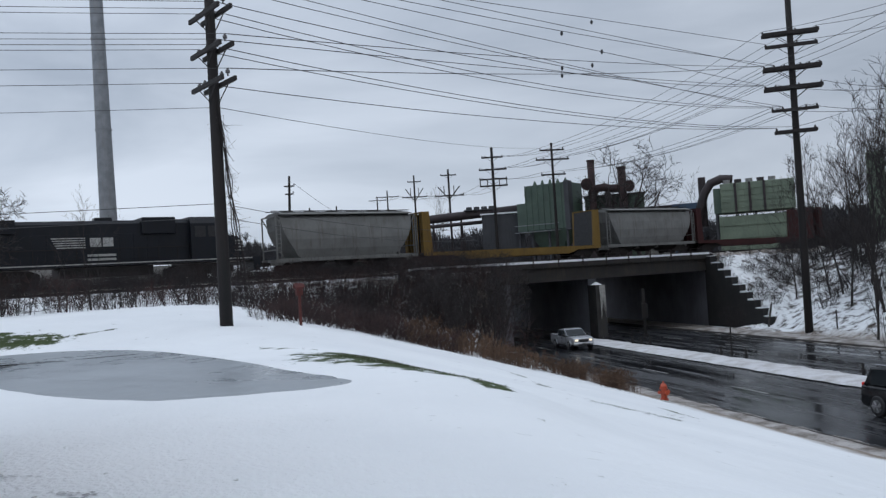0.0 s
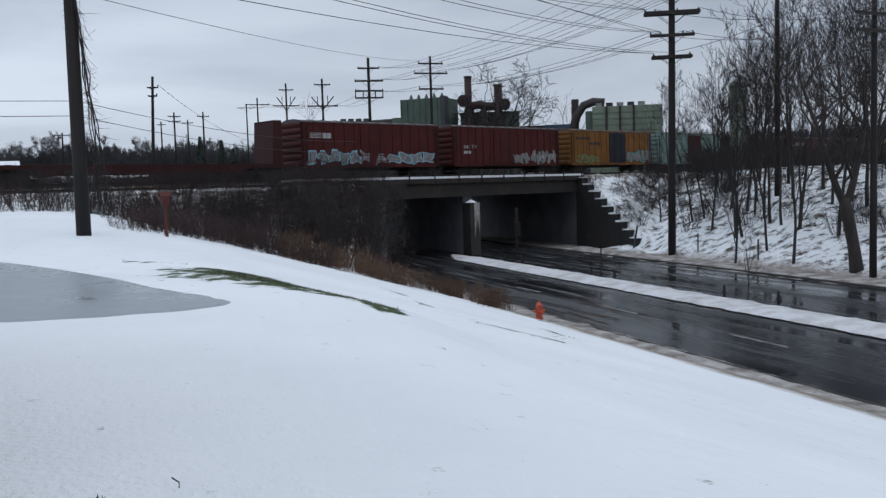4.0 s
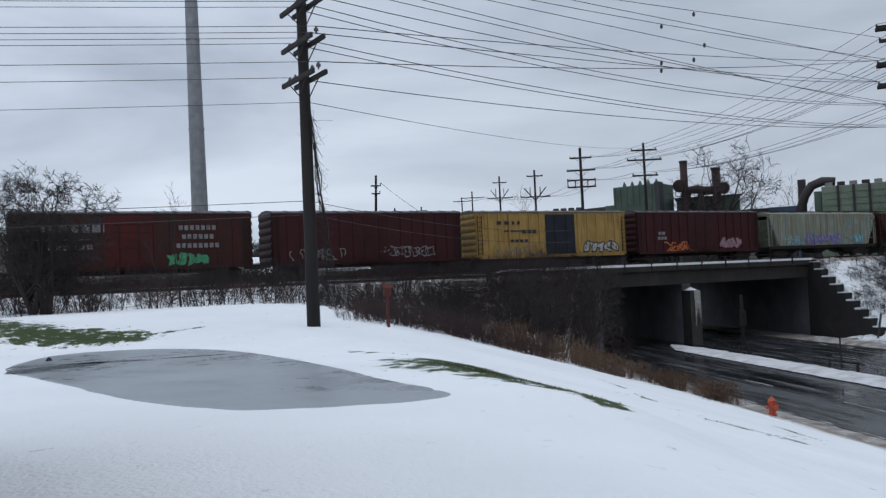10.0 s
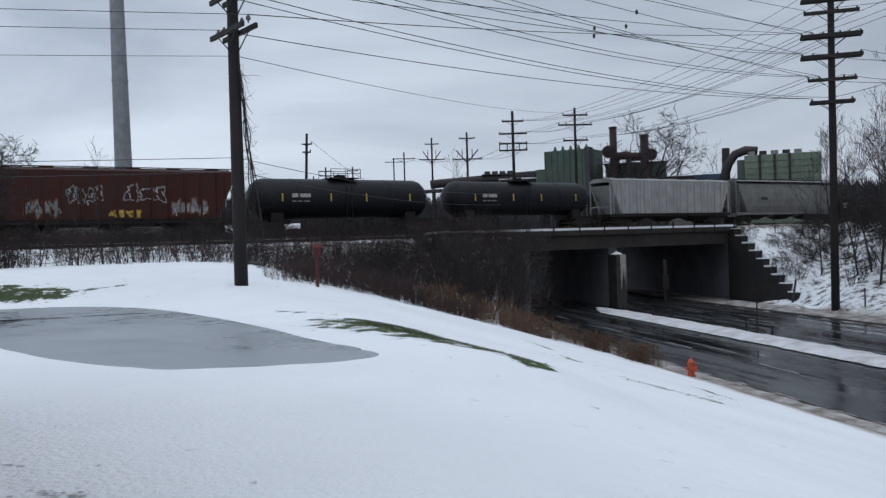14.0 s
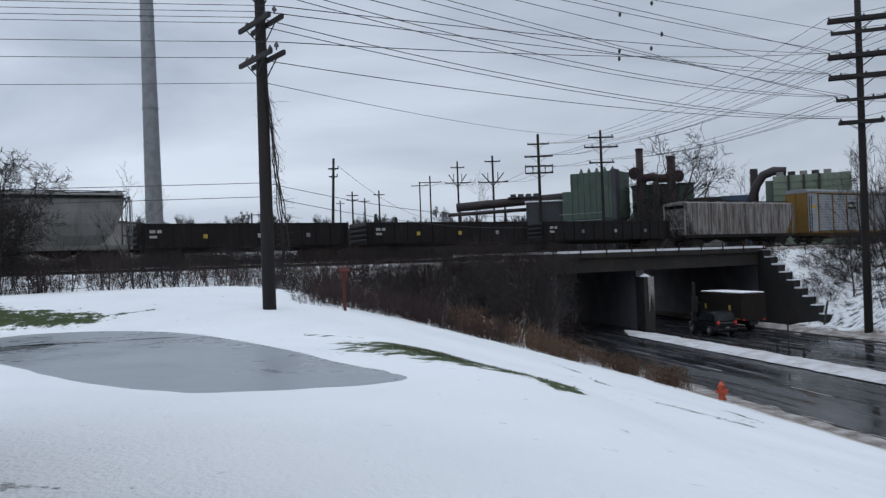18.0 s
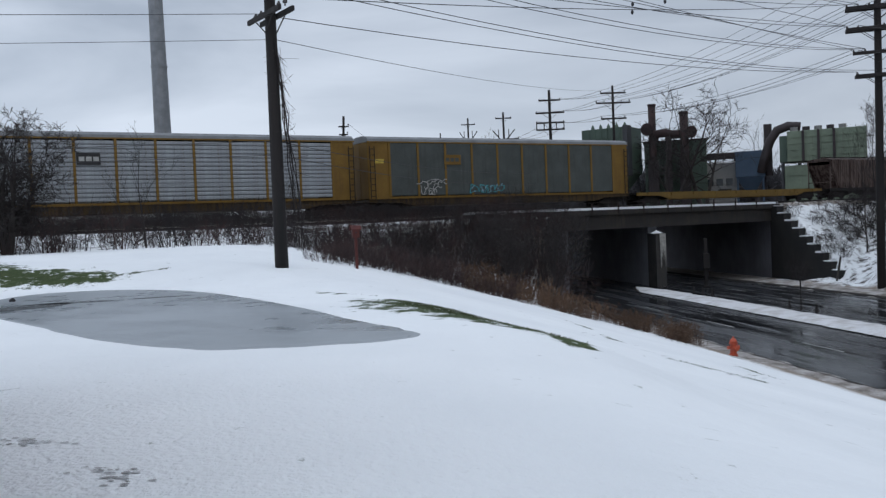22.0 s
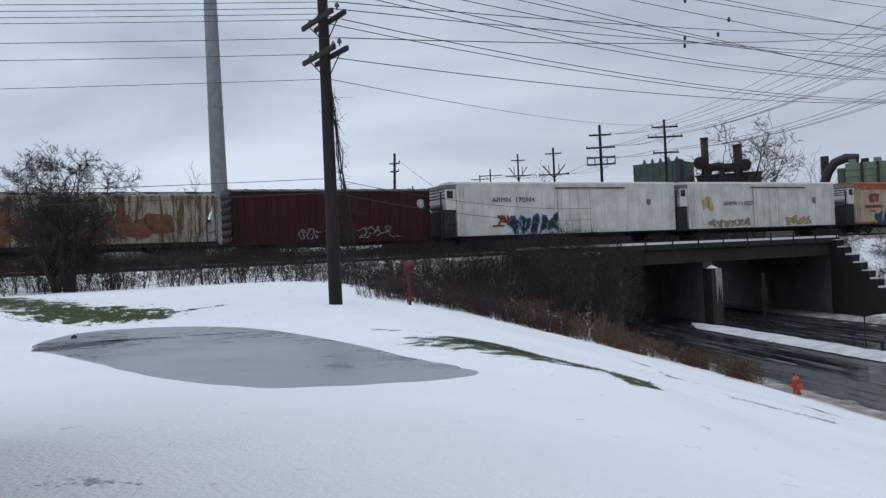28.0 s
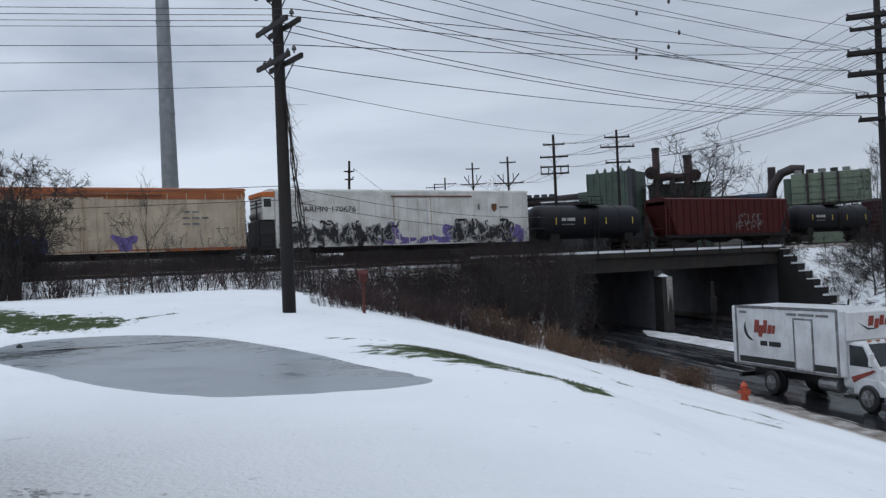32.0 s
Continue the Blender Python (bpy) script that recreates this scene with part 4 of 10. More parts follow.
def corrugated(x, out, y, z0, z1, waves):
    """A ribbed end wall at x, bulging by out."""
    m = Mesh()
    zs = [z0 + (z1 - z0) * i / (waves * 4) for i in range(waves * 4 + 1)]
    prof = [(x + out * (0, 0.7, 1, 0.7)[i % 4], z) for i, z in enumerate(zs)]
    k = len(prof)
    m.v = [(px, -y, pz) for px, pz in prof] + [(px, y, pz) for px, pz in prof]
    m.f = [(i, i + 1, k + i + 1, k + i) for i in range(k - 1)]
    return m


def boxcar(label, s0, length, mat, door, door_x, rng, doors=1, rib=1.05, top=4.68, walls=None, snow=0.0):
    car = new_car("boxcar", label, s0, length, "boxcar")
    h, z0 = length / 2, 1.02
    b = Mesh().box(-h + 0.05, h - 0.05, -1.5, -1.44, z0, top).box(-h + 0.05, h - 0.05, 1.44, 1.5, z0, top)
    part("side_wall", b, mat, car)
    part("sill", Mesh().box(-h + 0.3, h - 0.3, -1.54, -1.42, 0.86, z0 + 0.12).box(-h + 0.3, h - 0.3, 1.42, 1.54, 0.86, z0 + 0.12), mat, car)
    part("floor", Mesh().box(-h + 0.05, h - 0.05, -1.44, 1.44, 0.95, 1.1).box(-h + 1, h - 1, -0.3, 0.3, 0.6, 0.95), "underframe", car)
    roof = Mesh().profile([(-1.56, top), (-1.56, top + 0.08), (-0.6, top + 0.27), (0.6, top + 0.27), (1.56, top + 0.08), (1.56, top)], -h, h)
    r = part("roof", roof, "dusty_roof" if not walls else walls, car, "grimy ribbed steel roof")
    seams = Mesh()
    k = int(length / 1.3)
    for i in range(k + 1):
        x = -h + 0.05 + (length - 0.1) * i / k
        seams.profile([(-1.58, top + 0.06), (-1.58, top + 0.12), (-0.6, top + 0.31), (0.6, top + 0.31), (1.58, top + 0.12), (1.58, top + 0.06)], x - 0.04, x + 0.04)
    part("roof_seams", seams, mat, r)
    for sx in (-1, 1):
        part("end_wall", corrugated(sx * (h - 0.06), sx * 0.09, 1.5, 0.95, top + 0.1, 7), mat, car)
    dw = 1.55 * doors
    part("door", Mesh().cbox(door_x - dw, door_x + dw, -1.585, -1.50, z0 + 0.1, top - 0.12, 0.02), door, car)
    bar = Mesh()
    for i in range(6):
        bar.box(door_x - dw + 0.08, door_x + dw - 0.08, -1.625, -1.586, z0 + 0.35 + 0.52 * i, z0 + 0.42 + 0.52 * i)
    part("door_rib", bar, door, car)
    for i in range(2):
        part("door_rod", Mesh().tube([(door_x - dw * 0.4 + i * dw * 0.8, -1.63, z0 + 0.1), (door_x - dw * 0.4 + i * dw * 0.8, -1.63, top - 0.15)], 0.025, 6), "truck_iron", car)
    part("door_track", Mesh().box(door_x - dw * 2.0, door_x + dw * 1.2, -1.64, -1.55, z0 - 0.02, z0 + 0.07), mat, car)
    cnt = int(length / rib)
    posts(car, [-h + 0.25 + (length - 0.5) * i / cnt for i in range(cnt + 1)], z0 + 0.05, top, 1.5, mat, skip=((door_x - dw - 0.1, door_x + dw + 0.1),))
    running_gear(car, length)
    ladders(car, length)
    return car


def slab(xz, y0, y1):
    return Mesh().side(xz, y0, y1)


def hopper(label, s0, length, mat, rng, ribs=0, curved=False, top=4.35, name="covered_hopper"):
    car = new_car(name, label, s0, length, "hopper car")
    h = length / 2
    a, b = (h - 0.45, h - 2.1) if curved else (h - 0.15, h - 1.55)
    zb = 1.25
    if curved:
        m = Mesh()
        rows = [(zb, b, 1.30), (1.9, b + 0.6, 1.5), (2.7, b + 1.15, 1.60), (3.5, b + 1.5, 1.55), (top - 0.25, a, 1.36), (top, a + 0.05, 0.9)]
        for z, xx, yy in rows:
            m.v += [(-xx, -yy, z), (xx, -yy, z), (xx, yy, z), (-xx, yy, z)]
        for i in range(len(rows) - 1):
            for k in range(4):
                m.f.append((i * 4 + k, i * 4 + (k + 1) % 4, i * 4 + 4 + (k + 1) % 4, i * 4 + 4 + k))
        m.f += [(3, 2, 1, 0), tuple(4 * (len(rows) - 1) + k for k in range(4))]
        part("body", m, mat, car)
    else:
        m = Mesh()
        for y0, y1 in ((-1.55, -1.49), (1.49, 1.55)):
            m.side([(-a, top), (-a, top - 0.45), (-b - 0.25, 1.5), (-b, zb), (b, zb), (b + 0.25, 1.5), (a, top - 0.45), (a, top)], y0, y1)
        part("side_wall", m, mat, car)
        for sx in (-1, 1):
            m = Mesh()
            m.add([(sx * a, -1.49, top - 0.5), (sx * a, 1.49, top - 0.5), (sx * (b - 0.4), 1.49, 1.2), (sx * (b - 0.4), -1.49, 1.2),
                   (sx * (a - 0.1), -1.49, top - 0.5), (sx * (a - 0.1), 1.49, top - 0.5), (sx * (b - 0.5), 1.49, 1.2), (sx * (b - 0.5), -1.49, 1.2)],
                  [(0, 1, 2, 3), (7, 6, 5, 4), (0, 4, 5, 1), (3, 2, 6, 7)])
            part("slope_sheet", m, mat, car)
        if ribs:
            posts(car, [-b - 0.1 + (2 * b + 0.2) * i / ribs for i in range(ribs + 1)], zb + 0.05, top, 1.55, mat, 0.9)
            for sx in (-1, 1):
                posts(car, [sx * (b + 0.75)], 2.6, top, 1.55, mat, 0.9)
    part("roof", Mesh().profile([(-1.56, top), (-1.52, top + 0.06), (-0.8, top + 0.22), (0.8, top + 0.22), (1.52, top + 0.06), (1.56, top)], -a, a), mat, car)
    walk_ = Mesh().box(-a - 0.3, a + 0.3, -0.7, -0.35, top + 0.34, top + 0.38).box(-a - 0.3, a + 0.3, 0.35, 0.7, top + 0.34, top + 0.38)
    part("running_board", walk_, "truck_iron", car)
    for i in range(6):
        x = -a + 1.2 + (2 * a - 2.4) * i / 5
        part("hatch", Mesh().cbox(x - 0.5, x + 0.5, -0.33, 0.33, top + 0.2, top + 0.36, 0.04), mat, car)
    part("sill", Mesh().box(-h, h, -1.5, -1.35, 0.95, 1.24).box(-h, h, 1.35, 1.5, 0.95, 1.24).box(-h, h, -0.3, 0.3, 0.75, 1.2), mat if curved else "underframe", car)
    for sx in (-1, 1):
        fr = Mesh()
        for y in (-1.42, 1.34):
            fr.box(sx * (h - 0.1) - 0.05, sx * (h - 0.1) + 0.05, y, y + 0.08, 1.2, top - 0.05)
            fr.tube([(sx * (h - 0.1), y + 0.04, top - 0.1), (sx * (b + 0.2), y + 0.04, 1.3)], 0.05, 5)
        fr.box(sx * (h - 0.1) - 0.05, sx * (h - 0.1) + 0.05, -1.4, 1.4, top - 0.15, top - 0.05)
        fr.box(sx * (h - 0.1) - 0.05, sx * (h - 0.1) + 0.05, -1.4, 1.4, 1.9, 1.98)
        part("end_frame", fr, mat, car)
    for i in range(3):
        x = (i - 1) * (b * 0.66)
        bay = Mesh()
        q = b * 0.30
        bay.add([(x - q, -1.35, 1.22), (x + q, -1.35, 1.22), (x + q, 1.35, 1.22), (x - q, 1.35, 1.22), (x - 0.35, -0.6, 0.42), (x + 0.35, -0.6, 0.42), (x + 0.35, 0.6, 0.42), (x - 0.35, 0.6, 0.42)],
                [(0, 1, 2, 3), (7, 6, 5, 4), (0, 4, 5, 1), (1, 5, 6, 2), (2, 6, 7, 3), (3, 7, 4, 0)])
        part("outlet_bay", bay, "underframe", car)
    running_gear(car, length)
    ladders(car, length, 1.2, 0.95, mat, 0.2, 1.45)
    return car


def tank_car(label, s0, length, r=1.45, zc=2.75):
    car = new_car("tank_car", label, s0, length, "tank car")
    h = length / 2 - 0.7
    pts, rad = [], []
    for f, q in ((-1, 0.02), (-0.985, 0.45), (-0.955, 0.75), (-0.91, 0.93), (-0.86, 1.0), (0.86, 1.0), (0.91, 0.93), (0.955, 0.75), (0.985, 0.45), (1, 0.02)):
        pts.append((f * h, 0, zc))
        rad.append(q * r)
    part("tank", Mesh().tube(pts, rad, 28), "tank_black", car, smooth=True)
    for x in (-h * 0.55, -0.15, h * 0.5):
        part("band", Mesh().tube([(x - 0.05, 0, zc), (x + 0.05, 0, zc)], r + 0.02, 28), "tank_black", car, smooth=True)
    part("manway", Mesh().tube([(0, 0, zc + r - 0.1), (0, 0, zc + r + 0.35)], 0.45, 16), "tank_black", car)
    p = part("platform", Mesh().box(-1.3, 1.3, -1.1, 1.1, zc + r + 0.02, zc + r + 0.08), "truck_iron", car)
    rails = Mesh()
    for x in (-1.3, 0, 1.3):
        for y in (-1.1, 1.1):
            rails.tube([(x, y, zc + r), (x, y, zc + r + 0.75)], 0.03, 5)
    for z in (0.4, 0.75):
        for y in (-1.1, 1.1):
            rails.tube([(-1.3, y, zc + r + z), (1.3, y, zc + r + z)], 0.025, 5)
    part("handrail", rails, "truck_iron", p)
    for sx in (-1, 1):
        part("saddle", Mesh().box(sx * (h - 1.9) - 0.5, sx * (h - 1.9) + 0.5, -1.1, 1.1, 0.85, 1.75), "underframe", car)
        part("stub_sill", Mesh().box(sx * (length / 2) - 0.0, sx * (h - 3.2), -0.4, 0.4, 0.75, 1.12) if sx < 0 else Mesh().box(h - 3.2, length / 2, -0.4, 0.4, 0.75, 1.12), "underframe", car)
        part("grab_rail", Mesh().tube([(sx * (length / 2 - 0.2), -1.4, 1.0), (sx * (length / 2 - 0.2), -1.4, 2.0), (sx * (length / 2 - 0.2), 1.4, 2.0), (sx * (length / 2 - 0.2), 1.4, 1.0)], 0.03, 5), "truck_iron", car)
    part("side_ladder", Mesh().box(-0.25, -0.2, -r - 0.12, -r - 0.06, 1.0, zc + 1.0).box(0.2, 0.25, -r - 0.12, -r - 0.06, 1.0, zc + 1.0), "truck_iron", car)
    m = Mesh()
    for x in (-h * 0.72, -h * 0.2, h * 0.2, h * 0.72):
        m.box(x - 0.05, x + 0.05, -r - 0.015, -r + 0.2, zc - 0.25, zc + 0.35)
    part("reflector", m, "mark_yellow", car)
    bars(car, -h * 0.62, zc + 0.05, (0.5, 0.9), 0.28, "mark_white", -r - 0.01)
    bars(car, -h * 0.62, zc - 0.3, (0.35, 0.35, 0.5), 0.1, "mark_grey", -r - 0.005)
    running_gear(car, length)
    return car


def gondola(label, s0, length, rng, top=2.55):
    car = new_car("gondola_car", label, s0, length, "gondola")
    h = length / 2
    part("side_wall", Mesh().box(-h, h, -1.5, -1.42, 1.0, top).box(-h, h, 1.42, 1.5, 1.0, top), "gondola_black", car)
    part("top_rail", Mesh().box(-h, h, -1.56, -1.38, top, top + 0.12).box(-h, h, 1.38, 1.56, top, top + 0.12), "gondola_black", car)
    for sx in (-1, 1):
        part("end_wall", corrugated(sx * (h - 0.04), sx * 0.08, 1.42, 1.0, top + 0.05, 4), "gondola_black", car)
    part("floor", Mesh().box(-h, h, -1.42, 1.42, 0.9, 1.08).box(-h, h, -0.3, 0.3, 0.6, 0.9), "underframe", car)
    n = int(length / 1.2)
    posts(car, [-h + 0.2 + (length - 0.4) * i / n for i in range(n + 1)], 1.0, top, 1.5, "gondola_black", 1.3)
    running_gear(car, length)
    ladders(car, length, 1.05, 0.4)
    bars(car, -h + 0.8, top - 0.55, (0.4, 0.3), 0.22, "mark_white")
    bars(car, -h + 0.8, top - 0.9, (0.5,), 0.18, "mark_white")
    for x in (-h + 4.5, 0.6, h - 3.5):
        part("placard", Mesh().box(x, x + 0.3, -1.6, -1.575, 1.6, 1.9), rng.choice(("mark_yellow", "mark_white", "mark_silver")), car)
    return car


def flat_car(label, s0, length, mat, bulkheads=None, inner=None):
    car = new_car("flat_car", label, s0, length, "flat car")
    h = length / 2
    part("deck", Mesh().box(-h, h, -1.45, 1.45, 1.08, 1.2), "underframe", car, "bare dark plank deck")
    part("side_sill", Mesh().side([(-h, 1.24), (h, 1.24), (h, 0.95), (h - 3, 0.9), (h - 4.2, 0.55), (-h + 4.2, 0.55), (-h + 3, 0.9), (-h, 0.95)], -1.5, -1.42), mat, car)
    part("side_sill", Mesh().side([(-h, 1.24), (h, 1.24), (h, 0.95), (h - 3, 0.9), (h - 4.2, 0.55), (-h + 4.2, 0.55), (-h + 3, 0.9), (-h, 0.95)], 1.42, 1.5), mat, car)
    part("centre_sill", Mesh().box(-h, h, -0.35, 0.35, 0.6, 1.08), "underframe", car)
    if bulkheads:
        for sx in (-1, 1):
            x0, x1, xt = sx * h, sx * (h - 0.95), sx * (h - 0.75)
            for y in (-1.5, 1.3):
                part("bulkhead_side", Mesh().side([(x0, 1.2), (x1, 1.2), (xt, 4.68), (x0, 4.68)] if sx < 0 else [(x1, 1.2), (x0, 1.2), (x0, 4.68), (xt, 4.68)], y, y + 0.2), mat, car)
            m = Mesh()
            m.add([(x1, -1.3, 1.2), (x1, 1.3, 1.2), (xt, 1.3, 4.63), (xt, -1.3, 4.63), (x1 + sx * 0.15, -1.3, 1.2), (x1 + sx * 0.15, 1.3, 1.2), (xt + sx * 0.15, 1.3, 4.63), (xt + sx * 0.15, -1.3, 4.63)],
                  [(0, 1, 2, 3), (7, 6, 5, 4), (0, 4, 5, 1), (1, 5, 6, 2), (2, 6, 7, 3), (3, 7, 4, 0)])
            part("bulkhead_face", m, inner or mat, car)
            for i in range(5):
                y = -1.1 + 0.55 * i
                part("bulkhead_rib", Mesh().box(min(x0, x0 - sx * 0.12), max(x0, x0 - sx * 0.12), y - 0.08, y + 0.08, 1.2, 4.63), mat, car)
            part("bulkhead_cap", Mesh().box(min(x0, xt), max(x0, xt), -1.5, 1.5, 4.68, 4.76), mat, car)
    else:
        for i in range(9):
            x = -h + 1.5 + (length - 3) * i / 8
            part("stake_pocket", Mesh().box(x - 0.12, x + 0.12, -1.58, -1.503, 0.95, 1.2), mat, car)
        part("hitch", Mesh().box(-0.4, 0.4, -0.5, 0.5, 1.2, 1.45), "underframe", car)
    for i in range(7):
        x = -h + 2 + (length - 4) * i / 6
        part("tie_down", Mesh().box(x - 0.2, x + 0.2, -1.3, -1.1, 1.2, 1.27), "truck_iron", car)
    running_gear(car, length)
    return car


def autorack(label, s0, length, panel, post, roofmat, rng, slats):
    car = new_car("autorack", label, s0, length, "autorack")
    h, z0, top = length / 2, 1.15, 5.72
    part("frame", Mesh().side([(-h, 1.2), (h, 1.2), (h, 0.95), (h - 3, 0.85), (h - 4, 0.6), (-h + 4, 0.6), (-h + 3, 0.85), (-h, 0.95)], -1.45, 1.45), "rack_sill", car)
    a = h - 1.9
    for y0, y1 in ((-1.5, -1.46), (1.46, 1.5)):
        part("end_panel", Mesh().box(-h + 0.1, -a, y0, y1, z0 + 0.06, top), panel if slats else post, car)
        part("end_panel", Mesh().box(a, h - 0.1, y0, y1, z0 + 0.06, top), post, car)
    bays = 9
    for i in range(bays):
        x0, x1 = -a + 2 * a * i / bays, -a + 2 * a * (i + 1) / bays
        if slats:
            slat = Mesh().profile([(-1.47, 0), (-1.52, 0.06), (-1.52, 0.2), (-1.47, 0.265)], 0.08 - a / bays, a / bays - 0.08).data("slat") if i == 0 else slat
            for k in range(14):
                part("slat", slat, panel, car, at=pose((x0 + x1) / 2, 0, z0 + 0.3 + (top - z0 - 0.45) * k / 14))
        else:
            part("side_panel", Mesh().box(x0 + 0.06, x1 - 0.06, -1.51, -1.47, z0 + 0.3, top - 0.1), panel, car)
        part("side_panel", Mesh().box(x0 + 0.06, x1 - 0.06, 1.47, 1.51, z0 + 0.3, top - 0.1), panel, car)
    posts(car, [-a + 2 * a * i / bays for i in range(bays + 1)], z0 + 0.05, top, 1.5, post, 1.25)
    part("rail", Mesh().box(-h, h, -1.54, -1.44, top - 0.08, top + 0.02).box(-h, h, 1.44, 1.54, top - 0.08, top + 0.02).box(-h, h, -1.56, -1.44, z0 + 0.05, z0 + 0.22).box(-h, h, 1.44, 1.56, z0 + 0.05, z0 + 0.22), post, car)
    if slats:
        part("rail", Mesh().box(-a, a, -1.535, -1.46, 2.5, 2.62).box(-a, a, -1.535, -1.46, 3.85, 3.97), panel, car)
    prof = [(-1.53, top), (-1.5, top + 0.22), (-1.2, top + 0.4), (-0.5, top + 0.5), (0.5, top + 0.5), (1.2, top + 0.4), (1.5, top + 0.22), (1.53, top)]
    part("roof", Mesh().profile(prof, -h + 0.05, h - 0.05), roofmat, car)
    for sx in (-1, 1):
        for y in (-1.4, 0.02):
            part("end_door", Mesh().cbox(sx * (h - 0.1) - 0.05, sx * (h - 0.1) + 0.05, y, y + 1.38, z0 + 0.1, top - 0.02, 0.02), post, car)
    bars(car, -h + 0.6, 4.0, (0.8,), 0.35, "mark_yellow" if slats else "mark_yellow", -1.515)
    running_gear(car, length)
    ladders(car, length, 1.2, 1.25)
    return car


def reefer(label, s0, length, mat, roofmat, rng, band=0.22, cap="mark_grey"):
    """A refrigerator car; its machinery stands in an open bay at the leading end."""
    car = new_car("refrigerator_car", label, s0, length, "refrigerator car")
    h, z0, top, bay = length / 2, 1.05, 5.26, 1.45
    part("side_wall", Mesh().box(-h, h - 0.1, -1.52, -1.46, z0, top).box(-h, h - 0.1, 1.46, 1.52, z0, top), mat, car)
    part("side_seam", Mesh().box(-h, h - 0.1, -1.535, -1.521, z0, z0 + 0.2).box(-h, h - 0.1, -1.535, -1.521, top - band, top), roofmat, car)
    part("roof", Mesh().profile([(-1.56, top), (-1.5, top + 0.14), (-0.7, top + 0.26), (0.7, top + 0.26), (1.5, top + 0.14), (1.56, top)], -h - 0.1, h), roofmat, car)
    part("end_wall", corrugated(h - 0.1, 0.08, 1.5, 1.0, top, 7), mat, car)
    part("bulkhead", Mesh().box(-h, -h + 0.1, -1.46, 1.46, z0, top), mat, car)
    e = -h - bay
    fr = Mesh().box(e, e + 0.1, -1.5, -1.4, z0, top - 0.7).box(e, e + 0.1, 1.4, 1.5, z0, top - 0.7).box(e, -h, -1.5, 1.5, 1.0, 1.14)
    for z in (1.6, 2.1):
        fr.tube([(e + 0.05, -1.48, z), (-h, -1.48, z)], 0.025, 5)
    part("machinery_frame", fr, "mark_black", car, "dark open machinery frame")
    part("cooling_unit", Mesh().cbox(e + 0.25, -h - 0.05, -1.35, 1.35, 1.16, 3.1, 0.05), "mark_black", car)
    part("condenser", Mesh().cbox(e + 0.5, -h - 0.02, -1.46, 1.46, top - 2.1, top - 0.42, 0.04), "reefer_white", car)
    part("condenser_cap", Mesh().cbox(e + 0.42, -h - 0.01, -1.5, 1.5, top - 0.418, top - 0.05, 0.04), cap, car)
    part("air_intake", Mesh().box(e + 0.6, -h - 0.3, -1.472, -1.455, top - 1.15, top - 0.55), "mark_black", car)
    for i in range(4):
        part("grille_bar", Mesh().box(e + 0.49, e + 0.498, -1.3, 1.3, top - 1.15 + 0.25 * i, top - 1.05 + 0.25 * i), "mark_black", car)
    part("fuel_tank", Mesh().tube([(e + 0.5, -1.0, 3.5), (e + 0.5, 1.0, 3.5)], 0.25, 12), "mark_silver", car)
    part("floor", Mesh().box(e, h, -1.45, 1.45, 0.92, 1.046).box(e, h, -0.3, 0.3, 0.6, 0.92), "underframe", car)
    d = part("door", Mesh().cbox(-1.65, 1.65, -1.585, -1.52, z0 + 0.12, top - 0.5, 0.02), mat, car)
    for x in (-1.3, -0.45, 0.45, 1.3):
        part("lock_rod", Mesh().tube([(x, -1.62, z0 + 0.15), (x, -1.62, top - 0.55)], 0.035, 6), mat, d)
    for z in (1.9, 2.9, 3.9):
        part("door_bar", Mesh().box(-1.5, 1.5, -1.61, -1.586, z, z + 0.07), mat, d)
    for x in (-1.72, 1.65):
        part("door_edge", Mesh().box(x, x + 0.07, -1.59, -1.53, z0 + 0.1, top - 0.45), "reefer_cream", d)
    part("door_track", Mesh().box(-1.9, 5.6, -1.63, -1.53, z0 - 0.02, z0 + 0.08), mat, car)
    part("door_track", Mesh().box(-1.9, 5.6, -1.62, -1.54, top - 0.40, top - 0.30), "mark_rust", car, "rust-stained upper door track")
    n = int((length - 0.6) / 1.25)
    posts(car, [-h + 0.3 + (length - 0.6) * i / n for i in range(n + 1)], z0 + 0.2, top - 0.2, 1.484, mat, 0.35, skip=((-1.8, 1.8),))
    running_gear(car, length)
    ladders(car, length - 0.2, 1.1, 1.15, mat)
    return car


